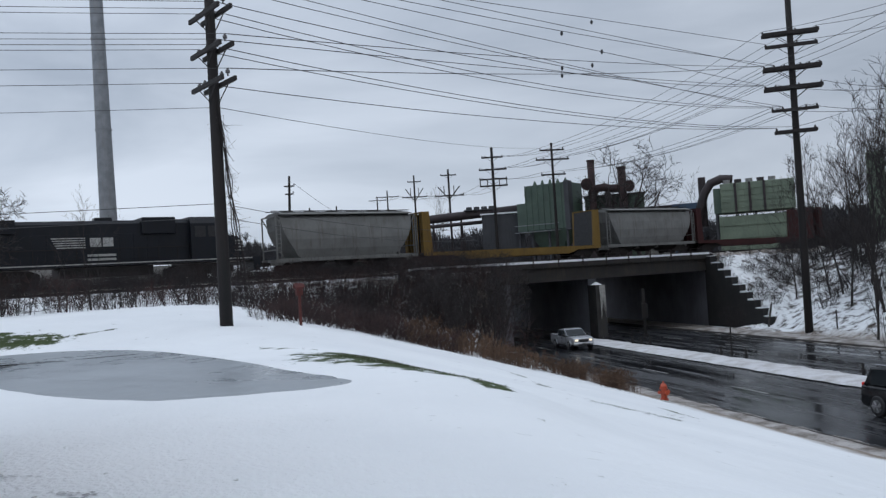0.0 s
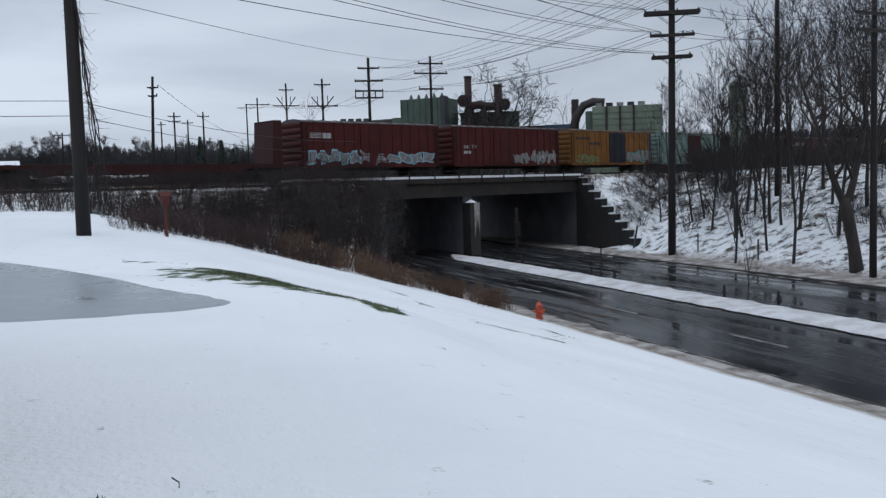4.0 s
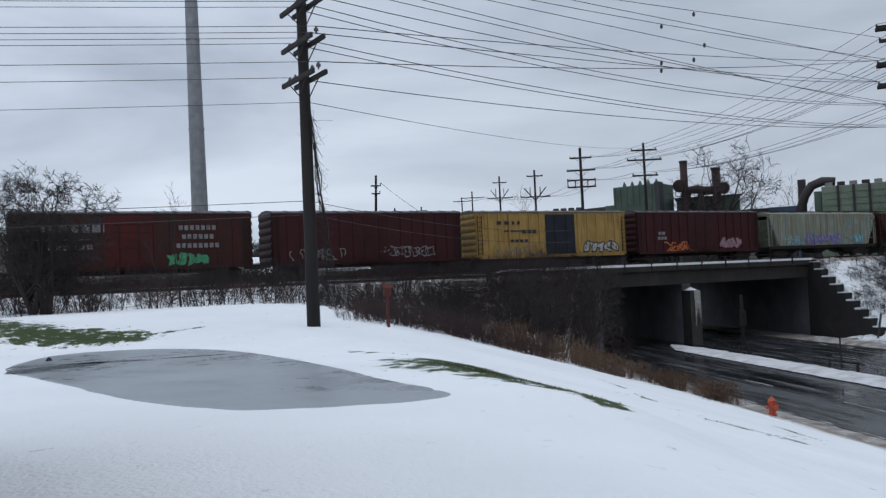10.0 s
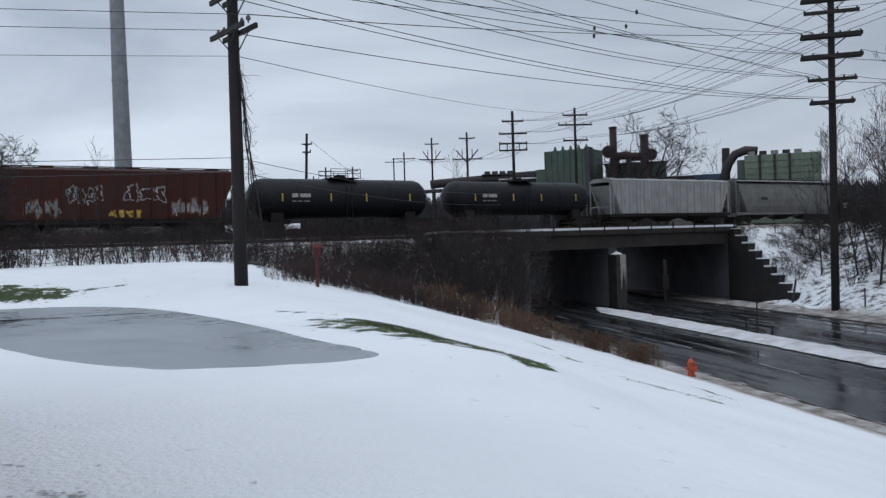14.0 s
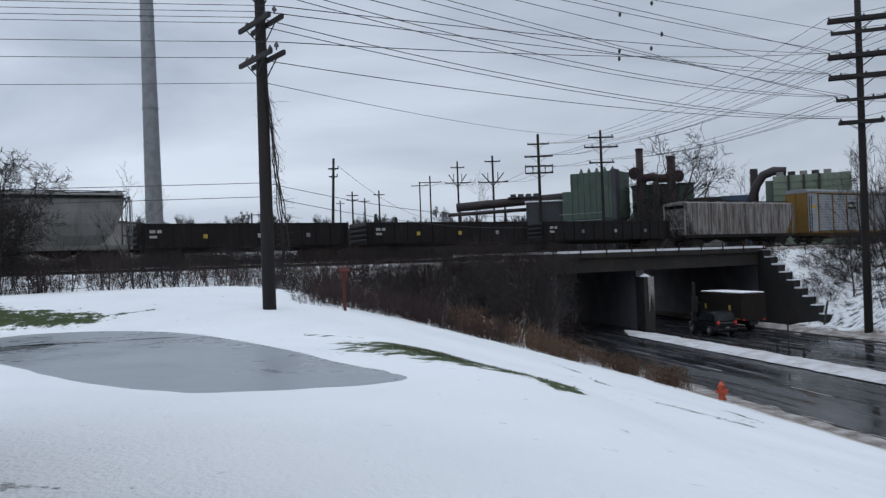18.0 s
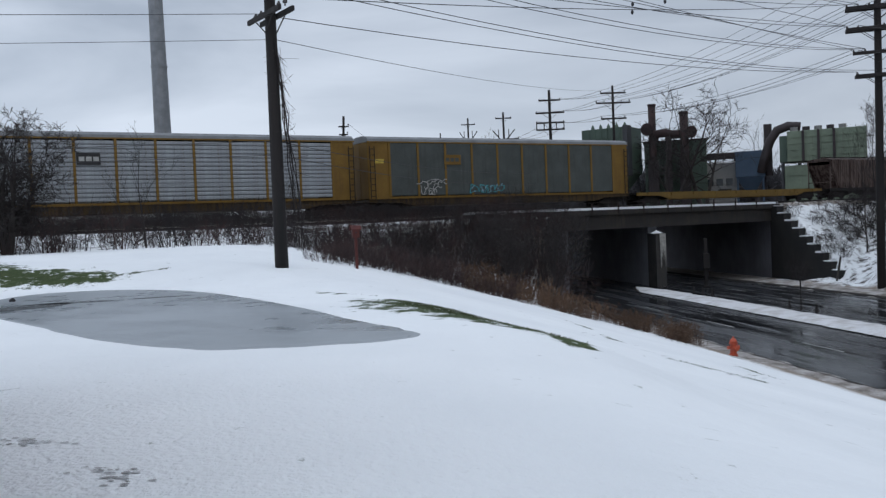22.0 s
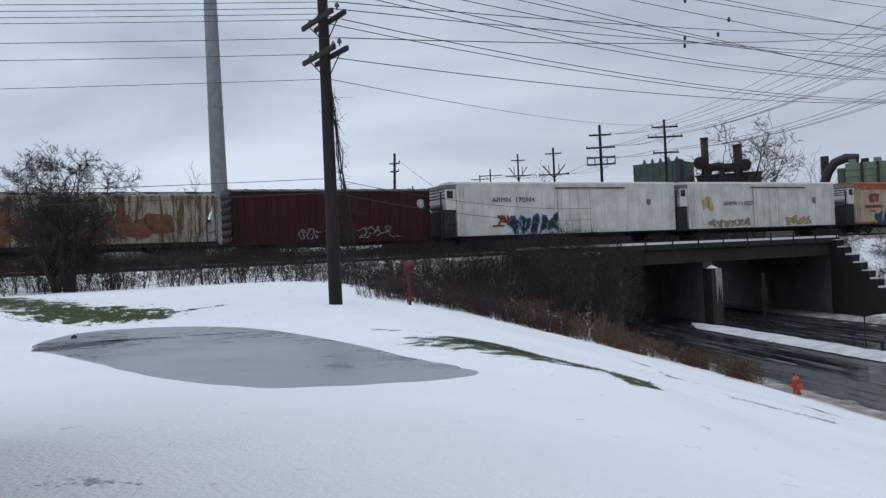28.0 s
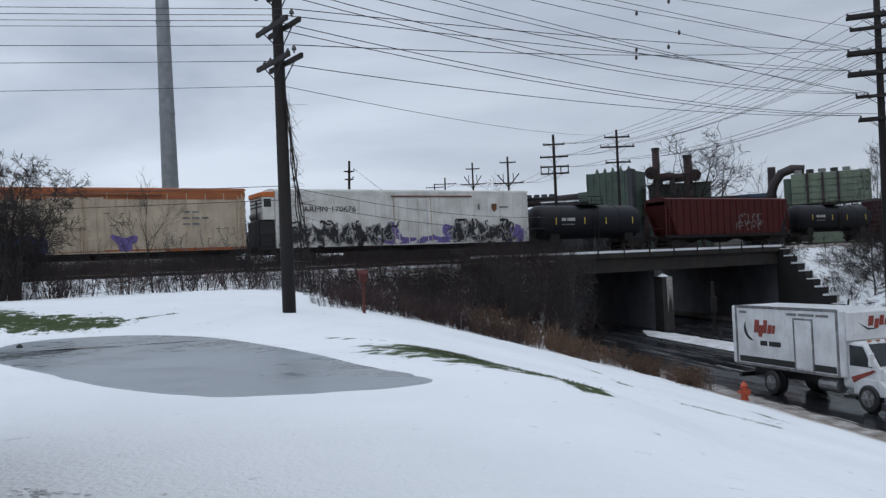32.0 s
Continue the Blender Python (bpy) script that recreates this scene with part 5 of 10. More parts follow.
def locomotive(s0, length):
    car = new_car("diesel_locomotive", "black diesel freight locomotive with white striped emblem", s0, length, "locomotive")
    h = length / 2
    part("underframe", Mesh().box(-h, h, -1.5, 1.5, 1.25, 1.5), "loco_black", car)
    part("sill_stripe", Mesh().box(-h + 0.6, h - 0.6, -1.515, -1.503, 1.38, 1.46), "mark_white", car, "thin white sill stripe")
    part("long_hood", Mesh().profile([(-0.95, 1.5), (-0.95, 4.2), (-0.7, 4.45), (0.7, 4.45), (0.95, 4.2), (0.95, 1.5)], -h + 1.1, h - 5.2), "loco_black", car)
    part("radiator", Mesh().profile([(-1.45, 3.6), (-1.5, 4.5), (1.5, 4.5), (1.45, 3.6)], -h + 1.2, -h + 5.2), "loco_black", car)
    part("dynamic_brake", Mesh().cbox(h - 8.6, h - 6.2, -1.25, 1.25, 3.4, 4.62, 0.06), "loco_black", car)
    part("exhaust_pipe", Mesh().cbox(-0.6, 0.6, -0.4, 0.4, 4.45, 4.7, 0.04), "loco_black", car)
    for i in range(9):
        x = -h + 6.2 + i * 0.95
        part("hood_door", Mesh().cbox(x, x + 0.85, -0.985, -0.95, 1.7, 3.5, 0.015), "loco_black", car)
    c = part("cab", Mesh().profile([(-1.5, 1.5), (-1.5, 4.1), (-1.1, 4.6), (1.1, 4.6), (1.5, 4.1), (1.5, 1.5)], h - 5.2, h - 2.6), "loco_black", car)
    for x in (h - 4.9, h - 3.9):
        part("window", Mesh().box(x, x + 0.8, -1.515, -1.503, 3.1, 3.9), "mark_black", c)
    part("windshield", Mesh().box(h - 2.595, h - 2.585, -1.1, 1.1, 3.2, 4.0), "mark_black", c)
    part("nose", Mesh().side([(h - 2.6, 1.5), (h - 2.6, 3.25), (h - 1.5, 3.1), (h - 1.1, 2.7), (h - 1.1, 1.5)], -1.05, 1.05), "loco_black", car)
    m = Mesh()
    for i in range(4):
        m.box(h - 1.75 - 0.0 * i, h - 1.12, -1.062, -1.052, 2.0 + 0.24 * i, 2.1 + 0.24 * i)
    part("nose_stripes", m, "mark_white", car, "four white nose stripes")
    # emblem of white bars beside plain block shapes
    for i in range(5):
        part("emblem", Mesh().box(-3.6 + 0.08 * i, -1.4 + 0.0 * i, -1.0, -0.99, 3.2 - 0.16 * i, 3.28 - 0.16 * i), "mark_white", car)
    bars(car, -1.1, 2.62, (0.75, 0.7), 0.62, "mark_white", -1.0, 0.1)
    bars(car, -1.3, 1.95, (1.9,), 0.16, "mark_white", -1.0)
    bars(car, -1.3, 1.66, (1.9,), 0.16, "mark_white", -1.0)
    part("fuel_tank", Mesh().profile([(-1.35, 0.5), (-1.45, 1.2), (1.45, 1.2), (1.35, 0.5)], -3.2, 3.0), "underframe", car)
    for x in (-h + 4.3, h - 4.3):
        t = part("truck", Mesh().side([(-2.3, 0.45), (-2.3, 0.85), (-1.6, 1.15), (1.6, 1.15), (2.3, 0.85), (2.3, 0.45), (0, 0.35)], -1.25, -1.05).side([(-2.3, 0.45), (-2.3, 0.85), (-1.6, 1.15), (1.6, 1.15), (2.3, 0.85), (2.3, 0.45), (0, 0.35)], 1.05, 1.25), "truck_iron", car, at=pose(x, 0, 0))
        for k in (-1.8, 0, 1.8):
            part("wheelset", WHEEL, "truck_iron", t, at=pose(k, 0, 0.5))
    hr = Mesh()
    for i in range(14):
        x = -h + 0.7 + (length - 4.2) * i / 13
        hr.tube([(x, -1.48, 1.5), (x, -1.48, 2.45)], 0.022, 5)
    hr.tube([(-h + 0.7, -1.48, 2.45), (h - 3.5, -1.48, 2.45)], 0.022, 5)
    part("handrail", hr, "truck_iron", car)
    for sx in (-1, 1):
        part("step_well", Mesh().box(sx * h - (0.5 if sx > 0 else 0), sx * h + (0.5 if sx < 0 else 0), -1.5, 1.5, 0.45, 1.25), "loco_black", car)
        part("coupler", COUPLER, "truck_iron", car, at=pose(sx * (h + 0.2), 0, 0, 0, 0, 0 if sx > 0 else 180))
    return car


def build_train():
    rng = random.Random(5)
    locomotive(3.2, 22.0)
    hopper("pale grey smooth-sided covered hopper car", 26.6, 12.9, "hopper_grey", rng, curved=True, top=4.65)
    c = flat_car("yellow bulkhead flat car with an empty deck", 40.1, 20.9, "flat_yellow", True, "mark_black")
    hopper("small grey curved covered hopper car", 62.0, 13.1, "hopper_grey", rng, curved=True, top=4.65)
    flat_car("red bulkhead flat car with an empty deck", 75.6, 21.4, "flat_red", True)
    flat_car("red bulkhead flat car with an empty deck", 98.3, 22.9, "flat_red", True)

    c = boxcar("red boxcar with white emblem and pale blue graffiti", 123.0, 15.5, "boxcar_red", "boxcar_red", 0.0, rng)
    for i in range(4):
        part("emblem", Mesh().box(-6.9, -5.7, -1.585, -1.575, 3.75 - 0.12 * i, 3.81 - 0.12 * i), "mark_white", c)
    bars(c, -5.6, 3.35, (0.42, 0.40), 0.46, "mark_white", -1.58, 0.06)
    graffiti(c, -7.3, -0.5, 1.15, 2.3, "mark_silver", "mark_cyan", rng, letters=6, cap="mark_black")
    graffiti(c, 0.0, 7.0, 1.15, 2.2, "mark_silver", "mark_cyan", rng, letters=5, cap="mark_white")

    c = boxcar("plain red boxcar with silver graffiti along the sill", 140.2, 15.9, "boxcar_red", "boxcar_red", -0.6, rng, top=4.68)
    lettering(c, "BK TY", -6.4, 2.62, 0.34, "mark_white", stretch=1.5)
    bars(c, -6.4, 2.1, (0.5, 0.35), 0.28, "mark_white")
    graffiti(c, 0.6, 3.1, 1.15, 2.2, "mark_silver", "mark_grey", rng, letters=3)
    graffiti(c, 3.4, 7.5, 1.15, 2.4, "mark_silver", "mark_grey", rng, letters=5, cap="mark_white")

    c = boxcar("rust-stained orange boxcar with a dark door and graffiti", 158.1, 15.5, "boxcar_orange", "door_dark", 0.9, rng)
    bars(c, -6.8, 3.75, (0.5, 0.4, 0.3, 0.9), 0.24, "mark_black")
    bars(c, -4.4, 3.15, (0.5, 0.5, 0.6), 0.28, "mark_black")
    graffiti(c, -6.6, -2.9, 1.15, 2.0, "boxcar_orange", "mark_green", rng, letters=4)
    graffiti(c, 2.8, 7.4, 1.15, 2.5, "mark_silver", "mark_teal", rng, letters=5, cap="mark_red")
    part("ladder", LADDER, "mark_grey", c, at=pose(7.2, -1.56, 1.2))

    c = boxcar("pale mint boxcar with a red door and graffiti", 175.1, 15.7, "boxcar_mint", "door_red", 0.4, rng)
    graffiti(c, 2.3, 7.6, 1.12, 2.45, "mark_red", "door_red", rng, letters=6, cap="mark_white")
    scribble(c, -7.4, 7.4, 1.5, 3.2, "mark_black", rng, -1.583, count=30, thick=0.02)
    scribble(c, -7.4, -1.4, 1.1, 2.3, "mark_grey", rng, count=26)
    part("patch", Mesh().side([(1.4, 1.1), (2.1, 1.1), (2.0, 2.0), (1.3, 2.0)], -1.596, -1.588), "mark_green", c)

    c = boxcar("brownish red ribbed boxcar with faded patches", 192.1, 15.9, "boxcar_brown", "boxcar_brown", 0.0, rng)
    bars(c, -6.6, 1.7, (0.8, 0.9, 0.8, 0.9), 0.5, "mark_faint", gap=0.22)
    bars(c, -1.0, 2.3, (0.25,), 0.4, "mark_silver")
    bars(c, 1.2, 1.4, (0.5, 0.5), 0.25, "mark_silver")

    c = boxcar("brown boxcar with large white lettering bars", 209.3, 15.7, "boxcar_brown", "boxcar_red", -0.6, rng)
    bars(c, -6.9, 3.45, (0.5,) * 8, 0.52, "mark_silver", gap=0.17)
    bars(c, -5.6, 2.3, (0.35,) * 6, 0.34, "mark_silver", gap=0.12)
    bars(c, -6.6, 2.95, (3.6,), 0.08, "mark_grey")
    for i, k in enumerate((7, 6, 8)):
        bars(c, 2.5 + 0.2 * (8 - k), 3.55 - 0.62 * i, (0.26,) * k, 0.32, "mark_silver", gap=0.12)
    graffiti(c, 1.9, 4.6, 1.1, 1.9, "mark_green", "mark_green", rng, letters=4)

    c = boxcar("plain maroon boxcar with white graffiti low down", 226.4, 15.9, "boxcar_maroon", "boxcar_maroon", 0.0, rng)
    graffiti(c, 0.6, 5.4, 1.3, 2.1, "boxcar_maroon", "mark_silver", rng, letters=7)
    scribble(c, -6.5, -2.5, 1.2, 2.0, "mark_silver", rng, count=18)

    c = boxcar("yellow boxcar with a dark blue door and black lettering bars", 243.7, 15.9, "boxcar_yellow", "door_dark", 0.6, rng)
    bars(c, -5.9, 3.7, (0.45, 0.45, 0.25, 0.25), 0.3, "mark_black", gap=0.3)
    bars(c, -5.2, 3.1, (0.5, 1.2), 0.12, "mark_black")
    bars(c, -3.4, 2.95, (0.4, 0.4, 0.4), 0.3, "mark_black")
    bars(c, -4.6, 2.2, (0.35,) * 4, 0.24, "mark_black")
    graffiti(c, 3.0, 6.9, 1.2, 2.2, "mark_white", "mark_black", rng, letters=5)
    scribble(c, -6.5, -1.5, 1.1, 1.8, "mark_grey", rng, count=18)

    c = boxcar("maroon boxcar with pale graffiti and patches", 260.8, 15.9, "boxcar_maroon", "boxcar_maroon", 0.0, rng)
    bars(c, -5.3, 2.6, (0.35, 0.35), 0.3, "mark_silver", gap=0.1)
    bars(c, -5.4, 2.15, (0.3, 0.3, 0.3), 0.28, "mark_silver", gap=0.1)
    graffiti(c, 2.6, 5.4, 1.2, 2.2, "mark_silver", "mark_pink", rng, letters=4)
    scribble(c, -4.6, -0.8, 1.1, 1.9, "mark_orange", rng, count=22, thick=0.05)

    c = hopper("pale green covered hopper with violet and teal graffiti", 278.2, 16.9, "hopper_mint", rng, ribs=13, top=4.5)
    graffiti(c, -3.2, 2.4, 1.35, 2.4, "mark_violet", "mark_violet", rng, letters=7, cap="mark_cyan")
    graffiti(c, 3.0, 5.0, 1.4, 3.7, "hopper_mint", "mark_grey", rng, letters=1, cap="mark_teal")
    graffiti(c, 4.6, 6.2, 1.4, 2.3, "mark_cyan", "mark_teal", rng, letters=2)
    scribble(c, -5.6, -3.4, 1.4, 2.2, "mark_cyan", rng, count=18, thick=0.06)

    c = hopper("rust-red covered hopper with white outlined graffiti", 296.0, 16.7, "hopper_red", rng, ribs=12, top=4.5)
    graffiti(c, -3.2, -0.9, 2.3, 3.4, "hopper_red", "mark_silver", rng, letters=4, cap="mark_white")
    graffiti(c, 0.5, 3.3, 2.3, 3.5, "hopper_red", "mark_silver", rng, letters=3, cap="mark_white")
    graffiti(c, -5.8, -3.6, 1.4, 2.6, "mark_silver", "mark_rust", rng, letters=4, cap="mark_black")
    graffiti(c, 3.6, 6.2, 1.4, 2.6, "mark_silver", "mark_rust", rng, letters=4, cap="mark_white")
    graffiti(c, -0.6, 1.6, 1.35, 1.9, "mark_yellow", "mark_rust", rng, letters=4)

    tank_car("long black tank car with a railed top platform", 313.4, 16.9, 1.56, 2.72)
    tank_car("black tank car with white marking bars", 331.1, 17.4, 1.52, 2.75)
    hopper("pale ribbed covered hopper car", 350.0, 17.5, "hopper_pale", rng, ribs=14, top=4.5)
    c = hopper("grey smooth curved covered hopper car", 368.6, 18.5, "hopper_grey", rng, curved=True, top=4.6)
    bars(c, -5.2, 2.6, (0.3, 0.3, 0.3), 0.3, "mark_black", -1.63, 0.1)
    for i in range(3):
        gondola("black ribbed gondola car with small marking bars", 387.4 + 17.4 * i, 15.8, rng)
    c = hopper("dirty white ribbed covered hopper with brown streaks", 440.2, 17.0, "hopper_white", rng, ribs=14, top=4.4)
    c = autorack("silver slatted autorack with yellow posts and ends", 459.6, 27.3, "rack_silver", "rack_yellow", "rack_roof", rng, True)
    part("sign", Mesh().cbox(-6.4, -4.9, -1.60, -1.575, 3.9, 4.7, 0.01), "mark_black", c, "dark emblem panel")
    bars(c, -6.25, 4.15, (0.35, 0.35, 0.35), 0.3, "mark_white", -1.605, 0.1)
    c = autorack("grey-green autorack with yellow posts and graffiti", 488.0, 27.0, "rack_green", "rack_yellow", "rack_roof", rng, False)
    part("sign", Mesh().cbox(-6.6, -5.0, -1.60, -1.575, 3.9, 4.7, 0.01), "rack_yellow", c, "yellow emblem panel")
    bars(c, -6.45, 4.15, (0.35, 0.35, 0.35), 0.3, "rack_green", -1.605, 0.1)
    scribble(c, -8.4, -7.0, 1.5, 2.7, "mark_white", rng, count=14)
    graffiti(c, -4.2, -0.8, 1.5, 2.2, "rack_green", "mark_teal", rng, letters=4, cap="mark_cyan")
    flat_car("long empty yellow flat car", 516.0, 27.4, "flat_yellow")
    hopper("rust-streaked brown covered hopper car", 545.0, 16.9, "hopper_rusty", rng, ribs=13, top=4.4)
    hopper("rust-streaked pale brown covered hopper car", 563.1, 17.4, "hopper_rusty", rng, ribs=14, top=4.4)
    c = hopper("cream covered hopper with big brown rust patches", 581.8, 16.6, "hopper_patched", rng, ribs=0, top=4.4)
    for i in range(9):
        x = -4.8 + 1.15 * i
        graffiti(c, x - 0.8, x + 0.8, rng.uniform(1.35, 2.0), rng.uniform(2.5, 3.6), "mark_rust", "mark_rust", rng, letters=1)
    c = boxcar("maroon ribbed boxcar with pale graffiti", 599.4, 15.7, "boxcar_maroon", "boxcar_maroon", 0.0, rng, rib=0.8)
    graffiti(c, -3.0, -0.6, 1.2, 1.9, "boxcar_maroon", "mark_silver", rng, letters=4)
    scribble(c, 1.6, 5.6, 1.2, 2.0, "mark_silver", rng, count=14)
    part("roundel", Mesh().tube([(7.0, -1.59, 3.7), (7.0, -1.575, 3.7)], 0.35, 16), "mark_white", c)

    c = reefer("long white refrigerator car with blue and red graffiti", 617.5, 22.9, "reefer_white", "reefer_white", rng)
    lettering(c, "ARMN  170344", -8.2, 3.75, 0.42, "mark_black", stretch=1.15)
    graffiti(c, -6.6, -1.6, 1.2, 2.7, "mark_black", "mark_blue", rng, letters=5, cap="mark_cyan")
    scribble(c, -7.6, -6.7, 1.8, 2.6, "mark_red", rng, count=10, thick=0.07)
    scribble(c, -1.6, -0.7, 1.8, 2.6, "mark_red", rng, count=10, thick=0.07)
    part("shield", Mesh().side([(8.0, 3.9), (8.0, 3.5), (8.25, 3.3), (8.5, 3.5), (8.5, 3.9)], -1.58, -1.57), "mark_grey", c)
    c = reefer("shorter white refrigerator car with yellowish emblem", 642.0, 20.0, "reefer_white", "reefer_white", rng)
    lettering(c, "ARMN 111029", -5.6, 3.2, 0.42, "mark_black", stretch=1.1)
    graffiti(c, -8.3, -7.0, 2.8, 4.0, "reefer_cream", "mark_yellow", rng, letters=2)
    graffiti(c, -7.6, -2.2, 1.15, 1.9, "mark_grey", "reefer_cream", rng, letters=6)
    graffiti(c, 2.6, 6.2, 1.15, 2.0, "mark_yellow", "mark_grey", rng, letters=4)
    part("shield", Mesh().side([(6.6, 3.9), (6.6, 3.5), (6.85, 3.3), (7.1, 3.5), (7.1, 3.9)], -1.58, -1.57), "mark_grey", c)
    c = reefer("cream refrigerator car with orange roof and emblem", 665.2, 22.9, "reefer_cream", "reefer_orange", rng, band=0.62)
    part("emblem", Mesh().side([(-9.3, 3.72), (-9.1, 3.32), (-8.5, 3.3), (-8.42, 3.62), (-8.75, 3.66), (-8.72, 3.95), (-8.3, 3.98), (-8.1, 3.3), (-7.86, 3.3), (-7.6, 4.22), (-8.9, 4.24), (-9.2, 4.05)], -1.59, -1.565), "mark_red", c, "angular red-orange emblem")
    bars(c, -9.95, 2.72, (0.26,) * 9, 0.30, "mark_red", -1.58, 0.06)
    bars(c, -9.1, 2.3, (0.9,), 0.12, "mark_rust", -1.58)
    for i, k in enumerate((2, 3, 2)):
        bars(c, 6.9, 3.7 - 0.42 * i, (0.5,) * k, 0.12, "mark_grey", -1.58, 0.15)
    graffiti(c, -8.3, -1.6, 0.85, 2.35, "mark_navy", "mark_navy", rng, letters=6, cap="mark_blue")
    scribble(c, -4.2, -2.0, 1.9, 2.9, "mark_black", rng, count=10, thick=0.03)
    scribble(c, 2.0, 3.2, 2.9, 3.7, "mark_black", rng, count=6, thick=0.02)
    graffiti(c, 2.3, 3.7, 1.15, 2.2, "mark_violet", "mark_violet", rng, letters=1)
    scribble(c, 5.0, 10.6, 1.1, 2.6, "mark_grey", rng, count=26, thick=0.02)
    c = reefer("long white refrigerator car with black and violet graffiti", 690.3, 22.9, "reefer_white", "reefer_white", rng, cap="mark_orange")
    lettering(c, "ARMN 170676", -9.3, 3.72, 0.42, "mark_black", stretch=1.25)
    graffiti(c, -3.2, 3.6, 1.1, 1.75, "mark_violet", "mark_violet", rng, letters=4)
    graffiti(c, -2.6, -1.0, 1.2, 2.8, "mark_violet", "mark_violet", rng, letters=1)
    graffiti(c, 3.0, 4.6, 1.1, 2.6, "mark_violet", "mark_violet", rng, letters=1)
    graffiti(c, 8.6, 10.9, 1.12, 2.5, "mark_violet", "mark_violet", rng, letters=2)
    for x0, x1 in ((-11.0, -1.9), (3.6, 9.6)):
        graffiti(c, x0, x1, 1.12, 2.75, "mark_black", "mark_silver", rng, -1.60, letters=round((x1 - x0) / 1.15), cap="mark_silver")
        scribble(c, x0, x1, 1.1, 3.0, "mark_black", rng, y=-1.62, count=26, thick=0.07)
        scribble(c, x0, x1, 1.2, 2.8, "mark_white", rng, y=-1.626, count=22, thick=0.035)
    part("shield", Mesh().side([(7.6, 4.3), (7.6, 3.85), (7.85, 3.6), (8.1, 3.85), (8.1, 4.3)], -1.58, -1.57), "mark_rust", c)
    bars(c, 8.35, 3.95, (0.9,), 0.14, "mark_grey", -1.58)
    bars(c, 6.2, 3.8, (0.2,), 0.5, "mark_grey", -1.58)
    tank_car("short black tank car with railed platform", 713.7, 13.9, 1.55, 2.7)
    c = hopper("long rusty red ribbed hopper car with pale tags", 729.5, 17.8, "boxcar_red", rng, ribs=16, top=4.7)
    scribble(c, 0.8, 4.2, 1.6, 3.2, "mark_silver", rng, count=26)
    tank_car("short black tank car with a white marking panel", 748.8, 14.5, 1.5, 2.7)
    boxcar("plain maroon boxcar at the end", 764.6, 15.8, "boxcar_maroon", "boxcar_maroon", 0.0, rng)


build_train()


def rolled(t):
    """Metres that the train has gone at t seconds."""
    return 20.5576 * t + 0.016276 * t * t - 0.00018279 * t ** 3


# ---- poles and wires ----
def from_eye(az, d, z=0.0):
    """A place d metres from the standpoint, az degrees to the left of straight ahead."""
    return (-d * math.sin(radians(az)), d * math.cos(radians(az)), z)


def insulator(parent, x, y, z, at, h=0.22):
    part("insulator", INSULATOR, "porcelain", parent, at=at @ pose(x, y, z))


INSULATOR = Mesh().tube([(0, 0, 0), (0, 0, 0.08), (0, 0, 0.1), (0, 0, 0.18), (0, 0, 0.2), (0, 0, 0.26)], [0.03, 0.03, 0.085, 0.075, 0.05, 0.03], 8).data("insulator")


def utility_pole(label, x, y, z0, top, r0, r1, arms, turn, lean=(0, 0), group="utility poles"):
    """arms: rows of height, half length, depth, pins along the arm, double. Returns the pole and the pins' places, arm by arm."""
    p = thing("utility_pole", label, "utility pole", pose(x, y, z0), group)
    h = top - z0
    rows = [(lean[0] * f, lean[1] * f, -0.5 if f == 0 else h * f) for f in (0, 0.25, 0.5, 0.75, 1.0)]
    part("shaft", Mesh().tube(rows, [r0 + (r1 - r0) * f for f in (0, 0.25, 0.5, 0.75, 1.0)], 12), "pole", p, smooth=True)
    pins = []
    for az, half, depth, along, double in arms:
        f = (az - z0) / h
        at = pose(lean[0] * f, lean[1] * f, az - z0, 0, 0, turn)
        row = []
        for side in ((-1, 1) if double else (-1,)):
            off = side * (r1 + depth / 2 + 0.01)
            part("crossarm", Mesh().cbox(-half, half, off - depth / 2, off + depth / 2, -0.75 * depth, 0.75 * depth, 0.012), "crossarm", p, at=at)
            part("brace", Mesh().tube([(-half * 0.55, off, -0.06), (0, off * 0.8, -half * 0.45)], 0.022, 5).tube([(half * 0.55, off, -0.06), (0, off * 0.8, -half * 0.45)], 0.022, 5), "crossarm", p, at=at)
        for a in along:
            insulator(p, a * half, 0, 0.07, at)
            q = Matrix.Translation((x, y, z0)) @ at @ Vector((a * half, 0, 0.33))
            row.append(tuple(q))
        pins.append(row)
    return p, pins


def span(line, a, b, sag, r=0.017, name="wire"):
    pts = []
    for i in range(15):
        f = i / 14
        pts.append((a[0] + (b[0] - a[0]) * f, a[1] + (b[1] - a[1]) * f, a[2] + (b[2] - a[2]) * f - 4 * sag * f * (1 - f)))
    part(name, Mesh().tube(pts, r, 5, False), "wire", line)


